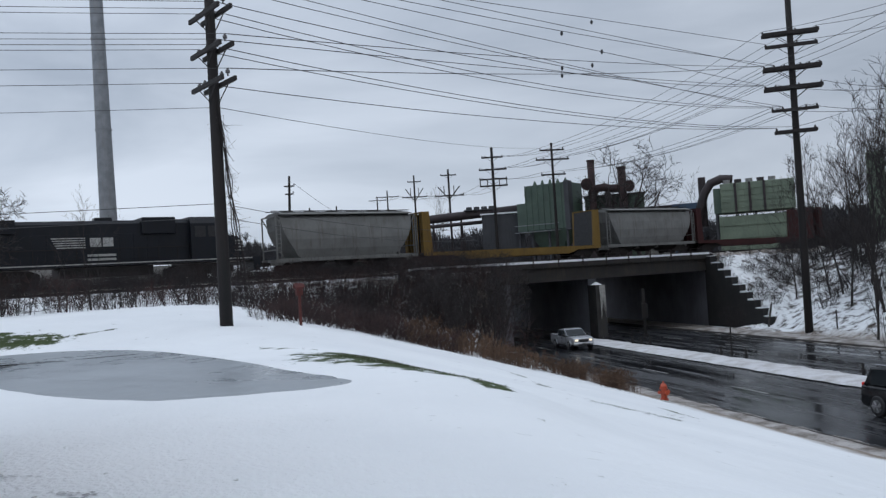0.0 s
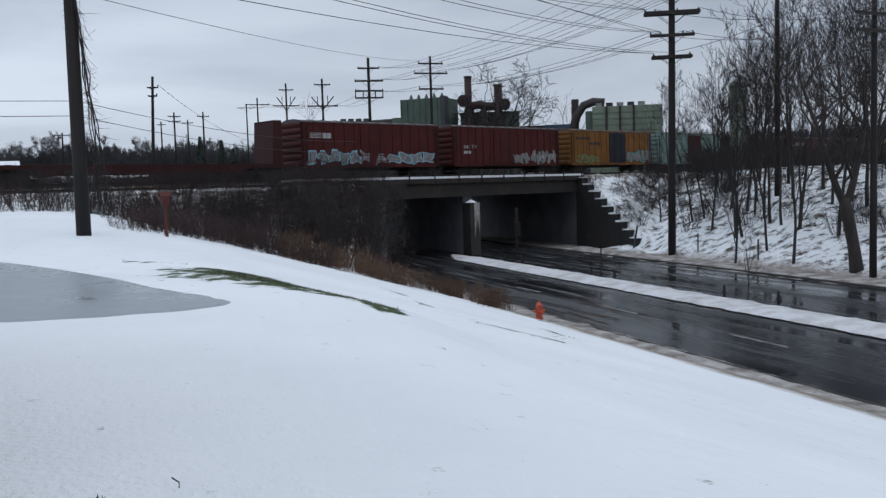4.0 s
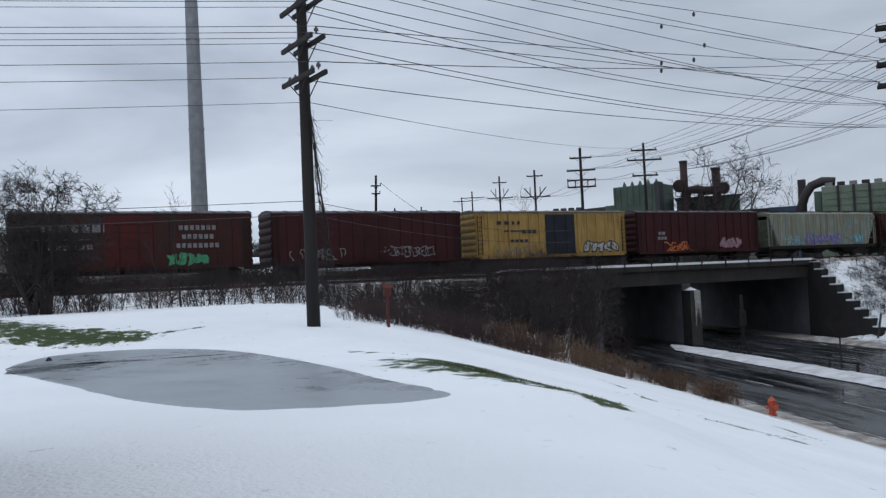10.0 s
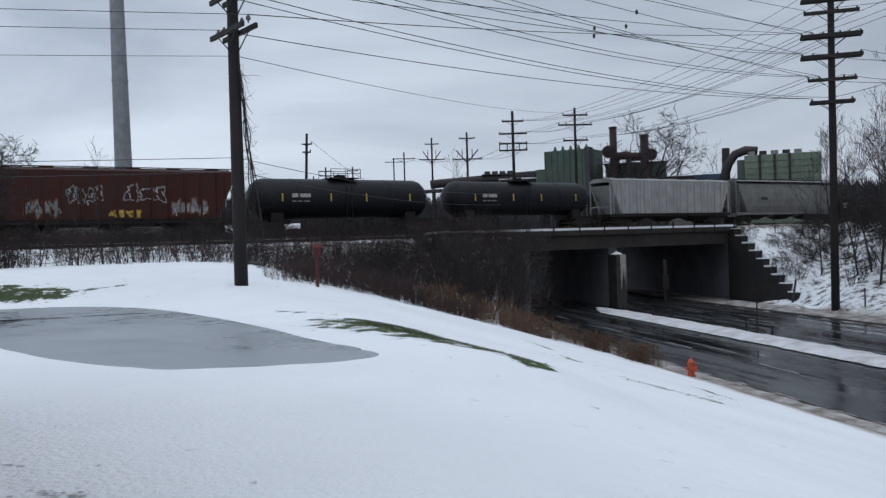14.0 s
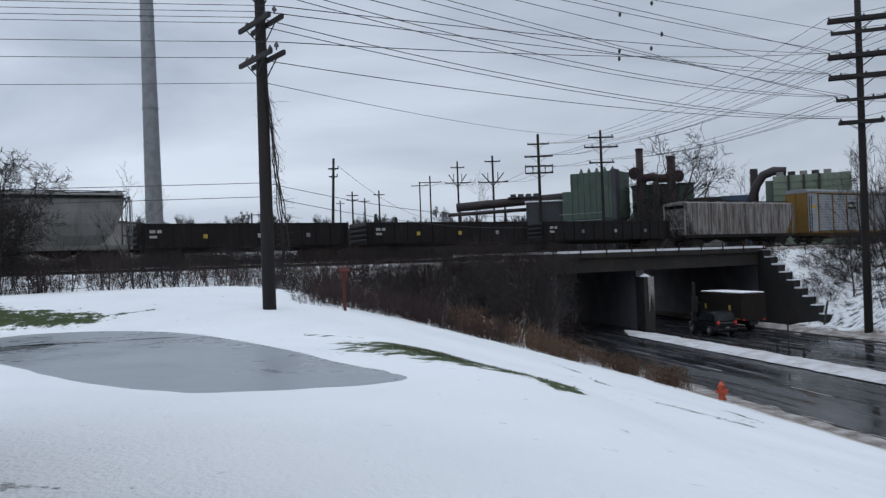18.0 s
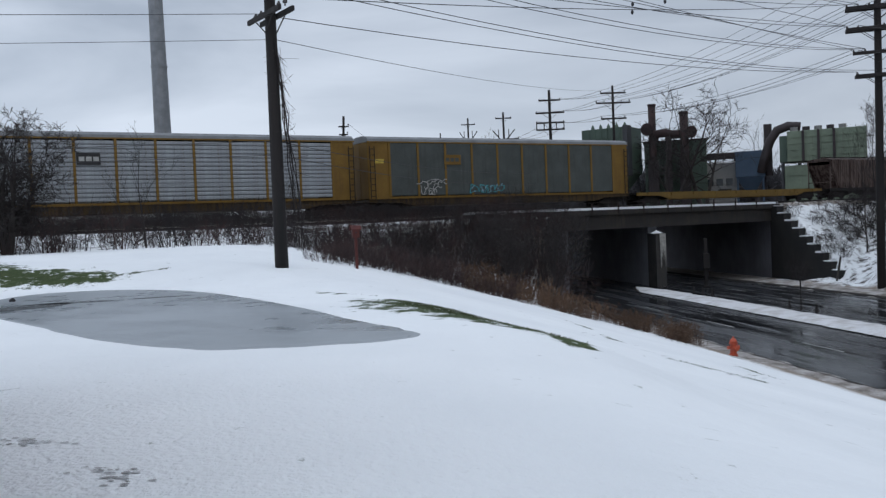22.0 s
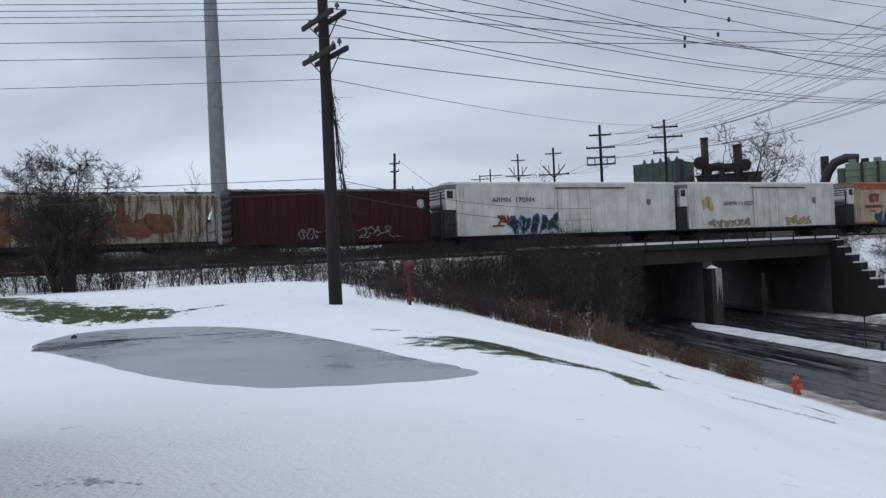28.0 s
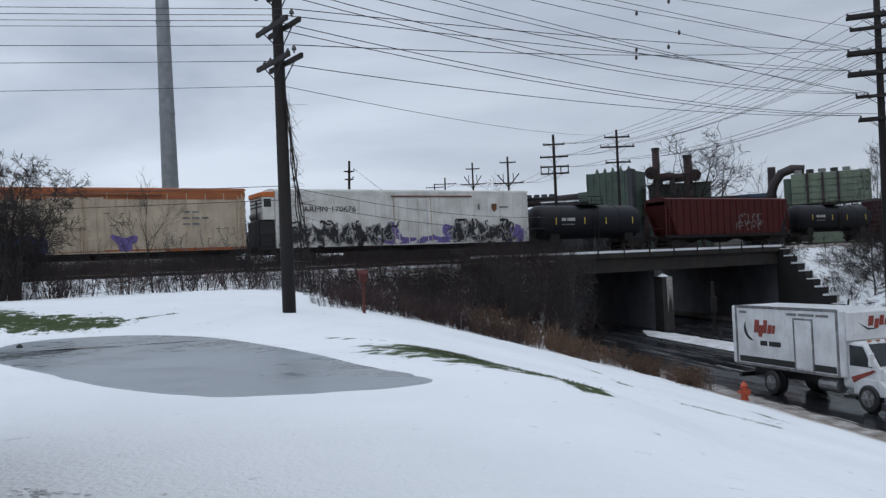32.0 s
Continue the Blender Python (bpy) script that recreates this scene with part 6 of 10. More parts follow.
def build_poles():
    near, pn = utility_pole("dark wooden utility pole with paired crossarms and hanging vines", -8.18, 28.6, 0.28, 12.3, 0.23, 0.165,
                            [(11.25, 1.25, 0.11, (-0.9, -0.35, 0.35, 0.9), True), (9.95, 1.25, 0.11, (-0.9, -0.3, 0.3, 0.9), True), (8.75, 1.3, 0.11, (-0.92, -0.55, 0.55, 0.92), True)], -50)
    tall, pt = utility_pole("tall dark transmission pole with six crossarms", 24.36, 62.5, -4.25, 20.4, 0.29, 0.21,
                            [(17.75, 1.95, 0.17, (-0.95, 0.2, 0.93), True), (16.8, 1.8, 0.17, (-0.95, 0.25, 0.95), False), (15.2, 2.0, 0.18, (-0.95, -0.6, -0.25, 0.3, 0.6, 0.95), True),
                             (13.75, 2.0, 0.18, (-0.95, -0.6, 0.2, 0.95), True), (12.1, 1.6, 0.15, (-0.95, -0.5, 0.5, 0.95), False), (10.55, 1.45, 0.15, (-0.9, 0.0, 0.9), True)], -14, lean=(0.25, 0))
    d = 100.0
    fx, fy, _ = from_eye(-5.97, d)
    far, pf = utility_pole("dark utility pole with three crossarms behind the tracks", fx, fy, 1.0, 16.3, 0.2, 0.13,
                           [(15.45, 1.45, 0.12, (-0.93, 0.0, 0.93), False), (14.35, 1.95, 0.12, (-0.95, -0.5, 0.5, 0.95), False), (12.6, 1.45, 0.12, (-0.9, 0.9), False)], 8)
    rx, ry, _ = wr(41.2, 24.6)
    rx, ry, _ = from_eye(-32.95, 53.0)
    side, ps = utility_pole("grey utility pole with two crossarms beside the road", rx, ry, -4.3, 13.2, 0.2, 0.14,
                            [(10.1, 1.7, 0.12, (-0.9, -0.4, 0.9), False), (9.2, 1.6, 0.12, (-0.9, 0.9), False), (12.7, 1.0, 0.1, (-0.9, 0.9), False)], 20)
    bx, by, _ = from_eye(-27.62, 72.0)
    part_pole, _ = utility_pole("bare dark wooden pole among the trees", bx, by, 0.5, 16.4, 0.24, 0.16, [], 0)
    cx, cy, _ = from_eye(11.85, 100.0)
    c, pc = utility_pole("wooden utility pole with side brackets behind the tracks", cx, cy, 1.0, 14.3, 0.2, 0.13, [(13.1, 0.6, 0.1, (0.9,), False), (12.2, 0.5, 0.1, (0.9,), False)], 10, lean=(0.55, 0))
    # steel lattice-arm line, farther and farther away
    towers = []
    for az, dd, top, arms in ((-1.93, 130, 8.34, ((7.68, 1.6, 0), (6.88, 2.1, 0), (6.25, 2.1, 1), (5.81, 2.1, 1))), (1.1, 175, 7.09, ((6.7, 1.6, 0), (5.35, 3.0, 0))), (3.42, 215, 6.82, ((6.4, 1.7, 0), (5.4, 3.2, 0))),
                              (5.26, 260, 5.93, ((5.5, 3.4, 0),)), (5.95, 300, 5.54, ((5.3, 3.0, 0),)), (10.4, 240, 5.06, ((4.8, 1.6, 0), (4.5, 1.6, 0))), (8.65, 250, 5.08, ((4.8, 1.6, 0),)),
                              (16.9, 260, 3.85, ((3.7, 2.0, 0),)), (9.6, 290, 4.6, ((4.4, 1.6, 0),)), (11.2, 300, 4.5, ((4.3, 1.4, 0),))):
        x, y, _ = from_eye(az, dd)
        up = lambda el: 1.6 + dd * math.tan(radians(el))
        rows = [(up(el), half, 0.16, (-0.95, 0.0, 0.95) if half > 1.5 else (-0.9, 0.9), False) for el, half, _ in arms]
        t, pp = utility_pole("far dark transmission pole with long crossarms", x, y, 1.0, up(top), 0.26 if dd < 200 else 0.3, 0.2, rows, az + 4, group="far transmission poles")
        towers.append(pp)
        if az in (1.1, 3.42):
            for s in (-1, 1):
                part("arm_bracket", Mesh().tube([(0.0, -0.1, up(5.1) - 1.0), (s * 2.2, -0.1, up(5.95) - 1.0)], 0.12, 5), "crossarm", t)
                part("arm_bracket", Mesh().tube([(s * 1.0, -0.1, up(5.35) - 1.0), (s * 1.0, -0.1, up(6.0) - 1.0)], 0.09, 5), "crossarm", t)
        if az == -1.93:
            for x_ in (-2.0, -0.9, 0.9, 2.0):
                part("arm_strut", Mesh().box(x_ - 0.07, x_ + 0.07, -0.4, -0.28, up(5.81) - 1.0, up(6.25) - 1.0), "crossarm", t)

    # the line from the near pole: along the track to the left, and across the road to the tall pole
    line = thing("overhead_line", "dark overhead power wires strung between the poles", "power line")
    ox, oy = 60 * math.cos(radians(19)), 60 * math.sin(radians(19))
    for k, row in enumerate(pn):
        for i, p in enumerate(row if k < 2 else (row[0], row[3])):
            span(line, p, (p[0] - ox, p[1] - oy, p[2] + 0.4), 0.45, 0.011)
    # pins run from the far end of each arm to the near end
    for p, q, sag in ((pn[2][0], pt[5][0], 0.6), (pn[2][3], pt[2][1], 0.4), (pn[1][3], pt[2][0], 0.3), (pn[1][2], pt[3][0], 0.2), (pn[1][1], pt[5][1], 0.9), (pn[1][0], pt[5][0], 0.8),
                      (pn[0][0], pt[4][0], 1.0), (pn[0][1], pt[4][1], 1.0), (pn[0][2], pt[3][0], 0.9)):
        span(line, p, q, sag)
    low = (-8.05, 28.55, 7.95)
    span(line, low, (low[0] - ox, low[1] - oy, 7.9), 0.4, 0.009)
    span(line, low, pf[0][0], 0.5, 0.012)
    # a second line, that comes in high over the lawn from the left and ends on the tall pole
    for i, (q, z, sag) in enumerate(((pt[1][0], 13.5, 0.0), (pt[2][0], 16.0, 0.2), (pt[2][1], 16.5, 1.0), (pt[3][0], 16.0, 0.2), (pt[4][0], 18.0, 1.0), (pt[4][1], 17.5, 1.25))):
        span(line, (-36, 10, z), q, sag, 0.018)
    # fan from the tall pole to the pole behind the tracks, and on along the steel line
    for k in range(3):
        for i, p in enumerate(pt[(0, 2, 4)[k]]):
            row = pf[k]
            span(line, p, row[min(i, len(row) - 1)], 0.9, 0.017)
    for k, row in enumerate(pf):
        for i, p in enumerate(row):
            row2 = towers[0][k % len(towers[0])]
            span(line, p, row2[min(i, len(row2) - 1)], 0.5, 0.02)
    for a, b in ((0, 1), (1, 2), (2, 3), (3, 4)):
        for i in range(3):
            span(line, towers[a][-1][min(i, len(towers[a][-1]) - 1)], towers[b][-1][min(i, len(towers[b][-1]) - 1)], 0.9, 0.024)
    # from the tall pole to the right, along the road
    for k in range(6):
        for i, p in enumerate(pt[k]):
            if (i + k) % 2 == 0:
                q = ps[k % 3][min(i, len(ps[k % 3]) - 1)]
                span(line, p, (q[0] + (0.0 if k > 2 else 3.0), q[1] - (0.0 if k > 2 else 8.0), q[2] + (0 if k > 2 else 5.0)), 0.7)
    for row in ps[:2]:
        for p in row:
            span(line, p, (p[0] + 14, p[1] - 42, p[2] + 0.2), 0.8)
    # service cables low on the near pole: along the lawn, and down to the bank beside the bridge
    for z0, z1, d1 in ((4.62, 4.1, 47.0), (4.15, 3.5, 47.0)):
        tie = (-8.2, 28.78, z0)
        span(line, tie, (tie[0] - ox, tie[1] - oy, z0 + 0.3), 0.35, 0.011)
        span(line, tie, from_eye(-1.0, d1, z1), 0.35, 0.011)
    span(line, pc[0][0], from_eye(5.0, 150, 9.5), 1.2, 0.022)
    # small dark weights that hang on the high wires
    for x, y, z in ((6.28, 47.66, 14.99), (7.96, 47.4, 15.44), (8.41, 47.33, 13.71), (6.18, 47.67, 13.02), (7.84, 47.42, 13.0), (6.15, 47.67, 12.6)):
        part("spacer", Mesh().tube([(x, y, z - 0.24), (x, y, z - 0.16), (x, y, z - 0.05), (x, y, z + 0.02)], [0.03, 0.08, 0.07, 0.02], 6), "wire", line)

    # tall grey steel mast
    mast = thing("steel_mast", "tall tapered grey steel mast with bolted flanges", "mast", pose(*from_eye(22.83, 95), 1.0))
    h = 46.0
    secs = [0, 9.5, 19.0, 28.5, 38.0, h]
    for i, (a, b) in enumerate(zip(secs, secs[1:])):
        part("mast_section", Mesh().tube([(0, 0, a), (0, 0, b)], [0.95 - 0.0092 * a, 0.95 - 0.0092 * b], 16), "galvanised", mast, smooth=False)
        if i:
            part("flange", Mesh().tube([(0, 0, a - 0.09), (0, 0, a + 0.09)], 1.0 - 0.0092 * a, 16), "galvanised", mast)
    for i in range(10):
        part("climbing_peg", Mesh().tube([(0.66 - 0.026 * i, 0.026 * i - 0.66, 3 + 4 * i), (0.80 - 0.026 * i, 0.026 * i - 0.80, 3 + 4 * i)], 0.03, 5), "galvanised", mast)


build_poles()


# ---- works and buildings behind the tracks ----
MAT["green_steel"] = material("pale_green_steel", (0.080, 0.122, 0.094), (0.055, 0.086, 0.068), rough=0.6, scale=0.4, fine=6, bump=0.06, streak=(0.07, 0.085, 0.065), streak_amount=0.5)
MAT["light_green"] = material("light_green_steel", (0.185, 0.235, 0.172), (0.135, 0.175, 0.128), rough=0.6, scale=0.4, fine=6, bump=0.06, streak=(0.10, 0.11, 0.08), streak_amount=0.5)
MAT["rust_stack"] = material("rusted_stack", (0.042, 0.021, 0.020), (0.024, 0.015, 0.016), rough=0.8, scale=0.7, fine=8)
MAT["duct"] = material("dark_duct", (0.04, 0.03, 0.032), (0.025, 0.02, 0.022), rough=0.7, scale=0.7, fine=8)
MAT["dark_cladding"] = material("dark_cladding", (0.055, 0.058, 0.065), (0.04, 0.042, 0.048), rough=0.7, scale=0.4, fine=7, streak=(0.03, 0.03, 0.03))
MAT["pale_cladding"] = material("pale_cladding", (0.26, 0.26, 0.25), (0.19, 0.19, 0.19), rough=0.7, scale=0.4, fine=7, streak=(0.18, 0.16, 0.14))
MAT["blue_steel"] = material("blue_steel", (0.05, 0.085, 0.14), (0.03, 0.06, 0.10), rough=0.6, scale=0.4, fine=7)
MAT["window_glass"] = material("dark_window", (0.03, 0.035, 0.04), rough=0.1, bump=0)


def build_works():
    D = 130.0
    face = 6.0

    def at(az, d=D):
        return pose(*from_eye(az, d), 0, 0, az)

    def wide(a, b, d=D):
        return d * math.tan(radians(abs(b - a)) / 2)

    # first dust collector: panelled green housing on legs
    w = wide(-3.45, -7.25)
    g = thing("dust_collector", "pale green panelled dust collector with a dark end column", "industrial unit", at(-5.5) @ pose(0, 0, 0, 0, 0, -24))
    part("housing", Mesh().cbox(-w + 1.6, w, -2.6, 2.6, 7.6, 14.3, 0.05), "green_steel", g)
    part("side_housing", Mesh().cbox(-w, -w + 1.58, -2.2, 2.2, 7.4, 11.8, 0.05), "green_steel", g)
    part("hopper_base", Mesh().add([(-w + 1.8, -2.5, 7.58), (w - 0.2, -2.5, 7.58), (w - 0.2, 2.5, 7.58), (-w + 1.8, 2.5, 7.58), (-1.2, -0.8, 4.6), (2.2, -0.8, 4.6), (2.2, 0.8, 4.6), (-1.2, 0.8, 4.6)],
                                [(0, 1, 5, 4), (1, 2, 6, 5), (2, 3, 7, 6), (3, 0, 4, 7), (7, 6, 5, 4), (3, 2, 1, 0)]), "green_steel", g)
    for i in range(7):
        x = -w + 1.75 + (2 * w - 2.9) * i / 6
        part("rib", Mesh().box(x - 0.07, x + 0.07, -2.74, -2.603, 7.6, 14.3), "green_steel", g)
    for z in (8.9, 10.3, 11.7, 13.0):
        part("rib", Mesh().box(-w + 1.6, w - 1.2, -2.70, -2.604, z - 0.05, z + 0.05), "green_steel", g)
    part("end_column", Mesh().cbox(w - 0.7, w + 0.06, -2.66, -1.2, 7.3, 14.5, 0.05), "dark_cladding", g)
    for i in range(5):
        x = -w + 2.2 + 1.25 * i
        part("roof_vent", Mesh().tube([(x, 0, 14.3), (x, 0, 14.8), (x, 0, 15.2)], [0.35, 0.25, 0.08], 6), "green_steel", g)
    part("walkway", Mesh().box(-w, w - 1.5, -3.3, -2.65, 7.35, 7.45), "galvanised", g)
    part("handrail", Mesh().tube([(-w, -3.28, 8.4), (w - 1.5, -3.28, 8.4)], 0.05, 5), "galvanised", g)
    for x in (-w + 0.3, -w + 2.4, 0.8, w - 0.6):
        for y in (-2.3, 2.3):
            part("leg", Mesh().box(x - 0.15, x + 0.15, y - 0.15, y + 0.15, 0.8, 7.6), "dark_cladding", g)

    b = thing("green_plant_building", "green steel plant building with panelled wall", "industrial building", at(-9.75, 133))
    w = wide(-7.9, -11.6, 133)
    part("wall", Mesh().cbox(-w, w, -4, 4, 0.8, 12.0, 0.05), "green_steel", b)
    for i in range(6):
        x = -w + 0.3 + (2 * w - 0.6) * i / 5
        part("rib", Mesh().box(x - 0.08, x + 0.08, -4.12, -4.003, 0.8, 12.0), "green_steel", b)
    for z in (5.5, 7.5, 9.5, 11.2):
        part("rib", Mesh().box(-w, w, -4.1, -4.004, z - 0.06, z + 0.06), "green_steel", b)
    part("roof", Mesh().box(-w - 0.2, w + 0.2, -4.2, 4.2, 12.0, 12.2), "duct", b)

    for az, top, r in ((-8.38, 17.35, 0.52), (-10.33, 16.0, 0.60)):
        s = thing("smokestack", "stubby rusted smokestack with a round fan housing", "smokestack", at(az, 128), "rusted smokestacks")
        part("shaft", Mesh().tube([(0, 0, 0.8), (0, 0, top)], r, 16), "rust_stack", s, smooth=True)
        part("rim", Mesh().tube([(0, 0, top - 0.25), (0, 0, top)], r + 0.08, 16), "rust_stack", s)
        part("fan_housing", Mesh().tube([(-0.75, -1.0, 13.8), (-0.75, 0.6, 13.8)], 0.85, 16) if az > -9 else Mesh().tube([(0.95, -1.0, 13.1), (0.95, 0.6, 13.1)], 0.8, 16), "rust_stack", s)
        part("plinth", Mesh().cbox(-0.75, 0.75, -0.75, 0.75, 0.8, 9.3, 0.05), "duct", s)
    d = thing("exhaust_duct", "thick dark exhaust duct between two smokestacks", "duct", at(-9.35, 128))
    part("pipe", Mesh().tube([(-2.0, 0, 12.4), (-1.5, 0, 13.1), (-0.5, 0, 13.2), (0.6, 0, 12.9), (1.8, 0, 12.9)], 0.62, 14), "rust_stack", d, smooth=True)
    part("support", Mesh().box(-0.4, 0.4, -0.5, 0.5, 0.8, 12.6), "duct", d)

    p = thing("pipe_bridge", "long dark horizontal pipe bridge on trestles", "pipe bridge", at(-13.2, 132))
    w = wide(-11.3, -15.4, 132)
    part("beam", Mesh().box(-w, w, -0.6, 0.6, 9.2, 10.1), "duct", p)
    for x in (-w + 0.5, 0.3, w - 0.5):
        part("trestle", Mesh().box(x - 0.2, x + 0.2, -0.3, 0.3, 0.8, 9.2), "duct", p)
    s = thing("plant_shed", "low pale metal-clad plant shed", "shed", at(-12.4, 134))
    part("wall", Mesh().cbox(-2.3, 2.3, -3, 3, 0.8, 8.6, 0.04), "pale_cladding", s)
    part("roof", Mesh().box(-2.4, 2.4, -3.1, 3.1, 8.6, 8.8), "snow", s)
    for i in range(3):
        part("window", Mesh().box(-1.8 + 1.3 * i, -0.9 + 1.3 * i, -3.02, -3.003, 5.4, 6.4), "window_glass", s)
    s = thing("silo_hopper", "blue steel silo with a tapering base", "silo", at(-14.2, 131))
    part("body", Mesh().cbox(-1.95, 1.95, -2, 2, 6.4, 10.0, 0.05), "blue_steel", s)
    part("cone", Mesh().add([(-1.9, -1.9, 6.38), (1.9, -1.9, 6.38), (1.9, 1.9, 6.38), (-1.9, 1.9, 6.38), (-0.4, -0.4, 4.0), (0.4, -0.4, 4.0), (0.4, 0.4, 4.0), (-0.4, 0.4, 4.0)],
                         [(0, 1, 5, 4), (1, 2, 6, 5), (2, 3, 7, 6), (3, 0, 4, 7), (7, 6, 5, 4), (3, 2, 1, 0)]), "blue_steel", s)
    for i in range(5):
        part("rib", Mesh().box(-1.9 + 0.9 * i, -1.75 + 0.9 * i, -2.1, -2.003, 6.4, 10.0), "blue_steel", s)
    for x in (-1.7, 1.7):
        for y in (-1.7, 1.7):
            part("leg", Mesh().box(x - 0.12, x + 0.12, y - 0.12, y + 0.12, 0.8, 6.4), "blue_steel", s)

    # second dust collector, with the bent duct
    w = wide(-16.1, -20.7)
    g = thing("dust_collector", "large light green dust collector with roof fans and a curved duct", "industrial unit", at(-18.4) @ pose(0, 0, -0.55))
    part("upper_housing", Mesh().cbox(-w + 0.7, w, -3, 3, 8.6, 12.7, 0.05), "light_green", g)
    part("side_housing", Mesh().cbox(-w - 0.3, -w + 0.68, -2.2, 2.2, 8.6, 12.2, 0.05), "green_steel", g)
    part("lower_housing", Mesh().cbox(-w + 0.3, w + 0.3, -2.6, 2.6, 3.0, 8.1, 0.05), "light_green", g)
    for i in range(4):
        z = 9.3 + 0.85 * i
        part("rib", Mesh().box(-w + 0.7, w, -3.1, -3.003, z - 0.05, z + 0.05), "light_green", g)
    for x in (-w + 2.7, -w + 4.6, -w + 6.5):
        part("downpipe", Mesh().box(x - 0.16, x + 0.16, -3.25, -3.003, 8.6, 12.7), "duct", g)
    for z in (5.0, 6.8):
        part("rib", Mesh().box(-w + 0.3, w + 0.3, -2.72, -2.603, z - 0.05, z + 0.05), "light_green", g)
    for i in range(5):
        x = -w + 1.6 + 1.5 * i
        part("roof_fan", Mesh().tube([(x, -1.5, 12.7), (x, -1.5, 13.3)], 0.5, 12), "pale_cladding" if i % 2 == 0 else "duct", g)
    part("curved_duct", Mesh().tube([(-w - 2.9, -1, 7.4), (-w - 2.3, -1, 9.6), (-w - 1.5, -1, 11.8), (-w - 0.6, -1, 13.1), (-w + 0.8, -1, 13.6), (-w + 2.4, -1, 13.4)], 0.62, 14), "duct", g, smooth=True)
    part("stub_flue", Mesh().tube([(-w - 1.9, 0.5, 7), (-w - 1.9, 0.5, 14.2)], 0.55, 12), "duct", g)
    for x in (-w, 0, w - 0.4):
        for y in (-2.3, 2.3):
            part("leg", Mesh().box(x - 0.15, x + 0.15, y - 0.15, y + 0.15, 0.8, 8.6), "dark_cladding", g)

    # tall yellowish tower seen through the wood
    s = thing("plant_tower", "tall greenish plant tower behind the wood", "tower", at(-25.3, 125))
    part("shaft", Mesh().cbox(-1.1, 1.1, -1.4, 1.4, 0.8, 14.2, 0.1), "light_green", s)
    for z in (6, 10, 14):
        part("band", Mesh().box(-1.2, 1.2, -1.5, -1.403, z - 0.6, z - 0.3), "green_steel", s)

    # dark sheds and the long sloping conveyor left of the collectors
    s = thing("dark_shed", "dark grey metal-clad shed with a snowy roof", "shed", at(-2.4, 135))
    part("wall", Mesh().cbox(-3.2, 3.2, -4, 4, 0.8, 10.6, 0.05), "dark_cladding", s)
    part("roof", Mesh().box(-3.4, 3.4, -4.2, 4.2, 10.6, 10.8), "snow", s)
    for i in range(8):
        part("seam", Mesh().box(-3.0 + 0.8 * i, -2.95 + 0.8 * i, -4.05, -4.003, 0.8, 10.6), "dark_cladding", s)
    s = thing("conveyor", "long dark covered conveyor with roof machinery", "conveyor", at(1.0, 138))
    part("gallery", Mesh().tube([(-6.2, 0, 10.7), (-1.5, 0, 11.0), (11.0, 0, 11.7)], 0.7, 12), "duct", s, smooth=True)
    for x, z in ((-5.6, 10.0), (-3.0, 10.3), (1.5, 10.6), (6.5, 10.9)):
        part("trestle", Mesh().tube([(x - 0.5, 0, 0.8), (x, 0, z)], 0.15, 5).tube([(x + 0.5, 0, 0.8), (x, 0, z)], 0.15, 5), "duct", s)
    part("pipe", Mesh().tube([(-7.5, -1.4, 9.5), (5.0, -1.4, 9.9)], 0.3, 10), "duct", s, smooth=True)
    for i in range(4):
        part("cooler", Mesh().cbox(2.4 + 1.2 * i, 3.3 + 1.2 * i, -0.6, 0.6, 12.0, 12.45, 0.05), "dark_cladding", s)
    part("platform", Mesh().box(2.0, 7.4, -1.0, 1.0, 11.85, 12.0), "dark_cladding", s)

    # long white warehouse at the far left
    w = thing("warehouse", "long low white warehouse with roof units", "warehouse", at(28.5, 165))
    part("wall", Mesh().side([(-19, 0.8), (-19, 12.4), (2, 11.6), (14, 10.4), (14, 0.8)], -9, 9), "pale_cladding", w)
    part("roof", Mesh().add([(-19.3, -9.3, 12.42), (2, -9.3, 11.62), (14.3, -9.3, 10.42), (14.3, 9.3, 10.42), (2, 9.3, 11.62), (-19.3, 9.3, 12.42),
                             (-19.3, -9.3, 12.7), (2, -9.3, 11.9), (14.3, -9.3, 10.7), (14.3, 9.3, 10.7), (2, 9.3, 11.9), (-19.3, 9.3, 12.7)],
                            [(0, 1, 7, 6), (1, 2, 8, 7), (2, 3, 9, 8), (3, 4, 10, 9), (4, 5, 11, 10), (5, 0, 6, 11), (6, 7, 10, 11), (7, 8, 9, 10), (5, 4, 1, 0), (4, 3, 2, 1)]), "dark_cladding", w)
    for i in range(5):
        x = -15 + 5.2 * i
        part("roof_unit", Mesh().cbox(x, x + 2.0, -5, -2, 12.5 - 0.06 * i * 5, 14.0 - 0.06 * i * 5, 0.08), "dark_cladding", w)
    for i in range(9):
        part("dock_door", Mesh().box(-17 + 3.3 * i, -14.8 + 3.3 * i, -9.05, -9.003, 1.0, 4.2), "galvanised", w)
    for az, d, wd, hgt, m in ((20.9, 190, 5, 4.2, "pale_cladding"), (17.2, 220, 9, 3.4, "snow"), (14.6, 230, 6, 3.2, "pale_cladding"), (13.2, 235, 4, 3.4, "dark_cladding"), (19.2, 215, 3, 3.0, "dark_cladding")):
        hs = thing("far_shed", "small far shed with a snowy roof", "shed", at(az, d), "far sheds")
        part("wall", Mesh().cbox(-wd, wd, -3, 3, 0.8, 0.8 + hgt * 1.6, 0.05), m, hs)
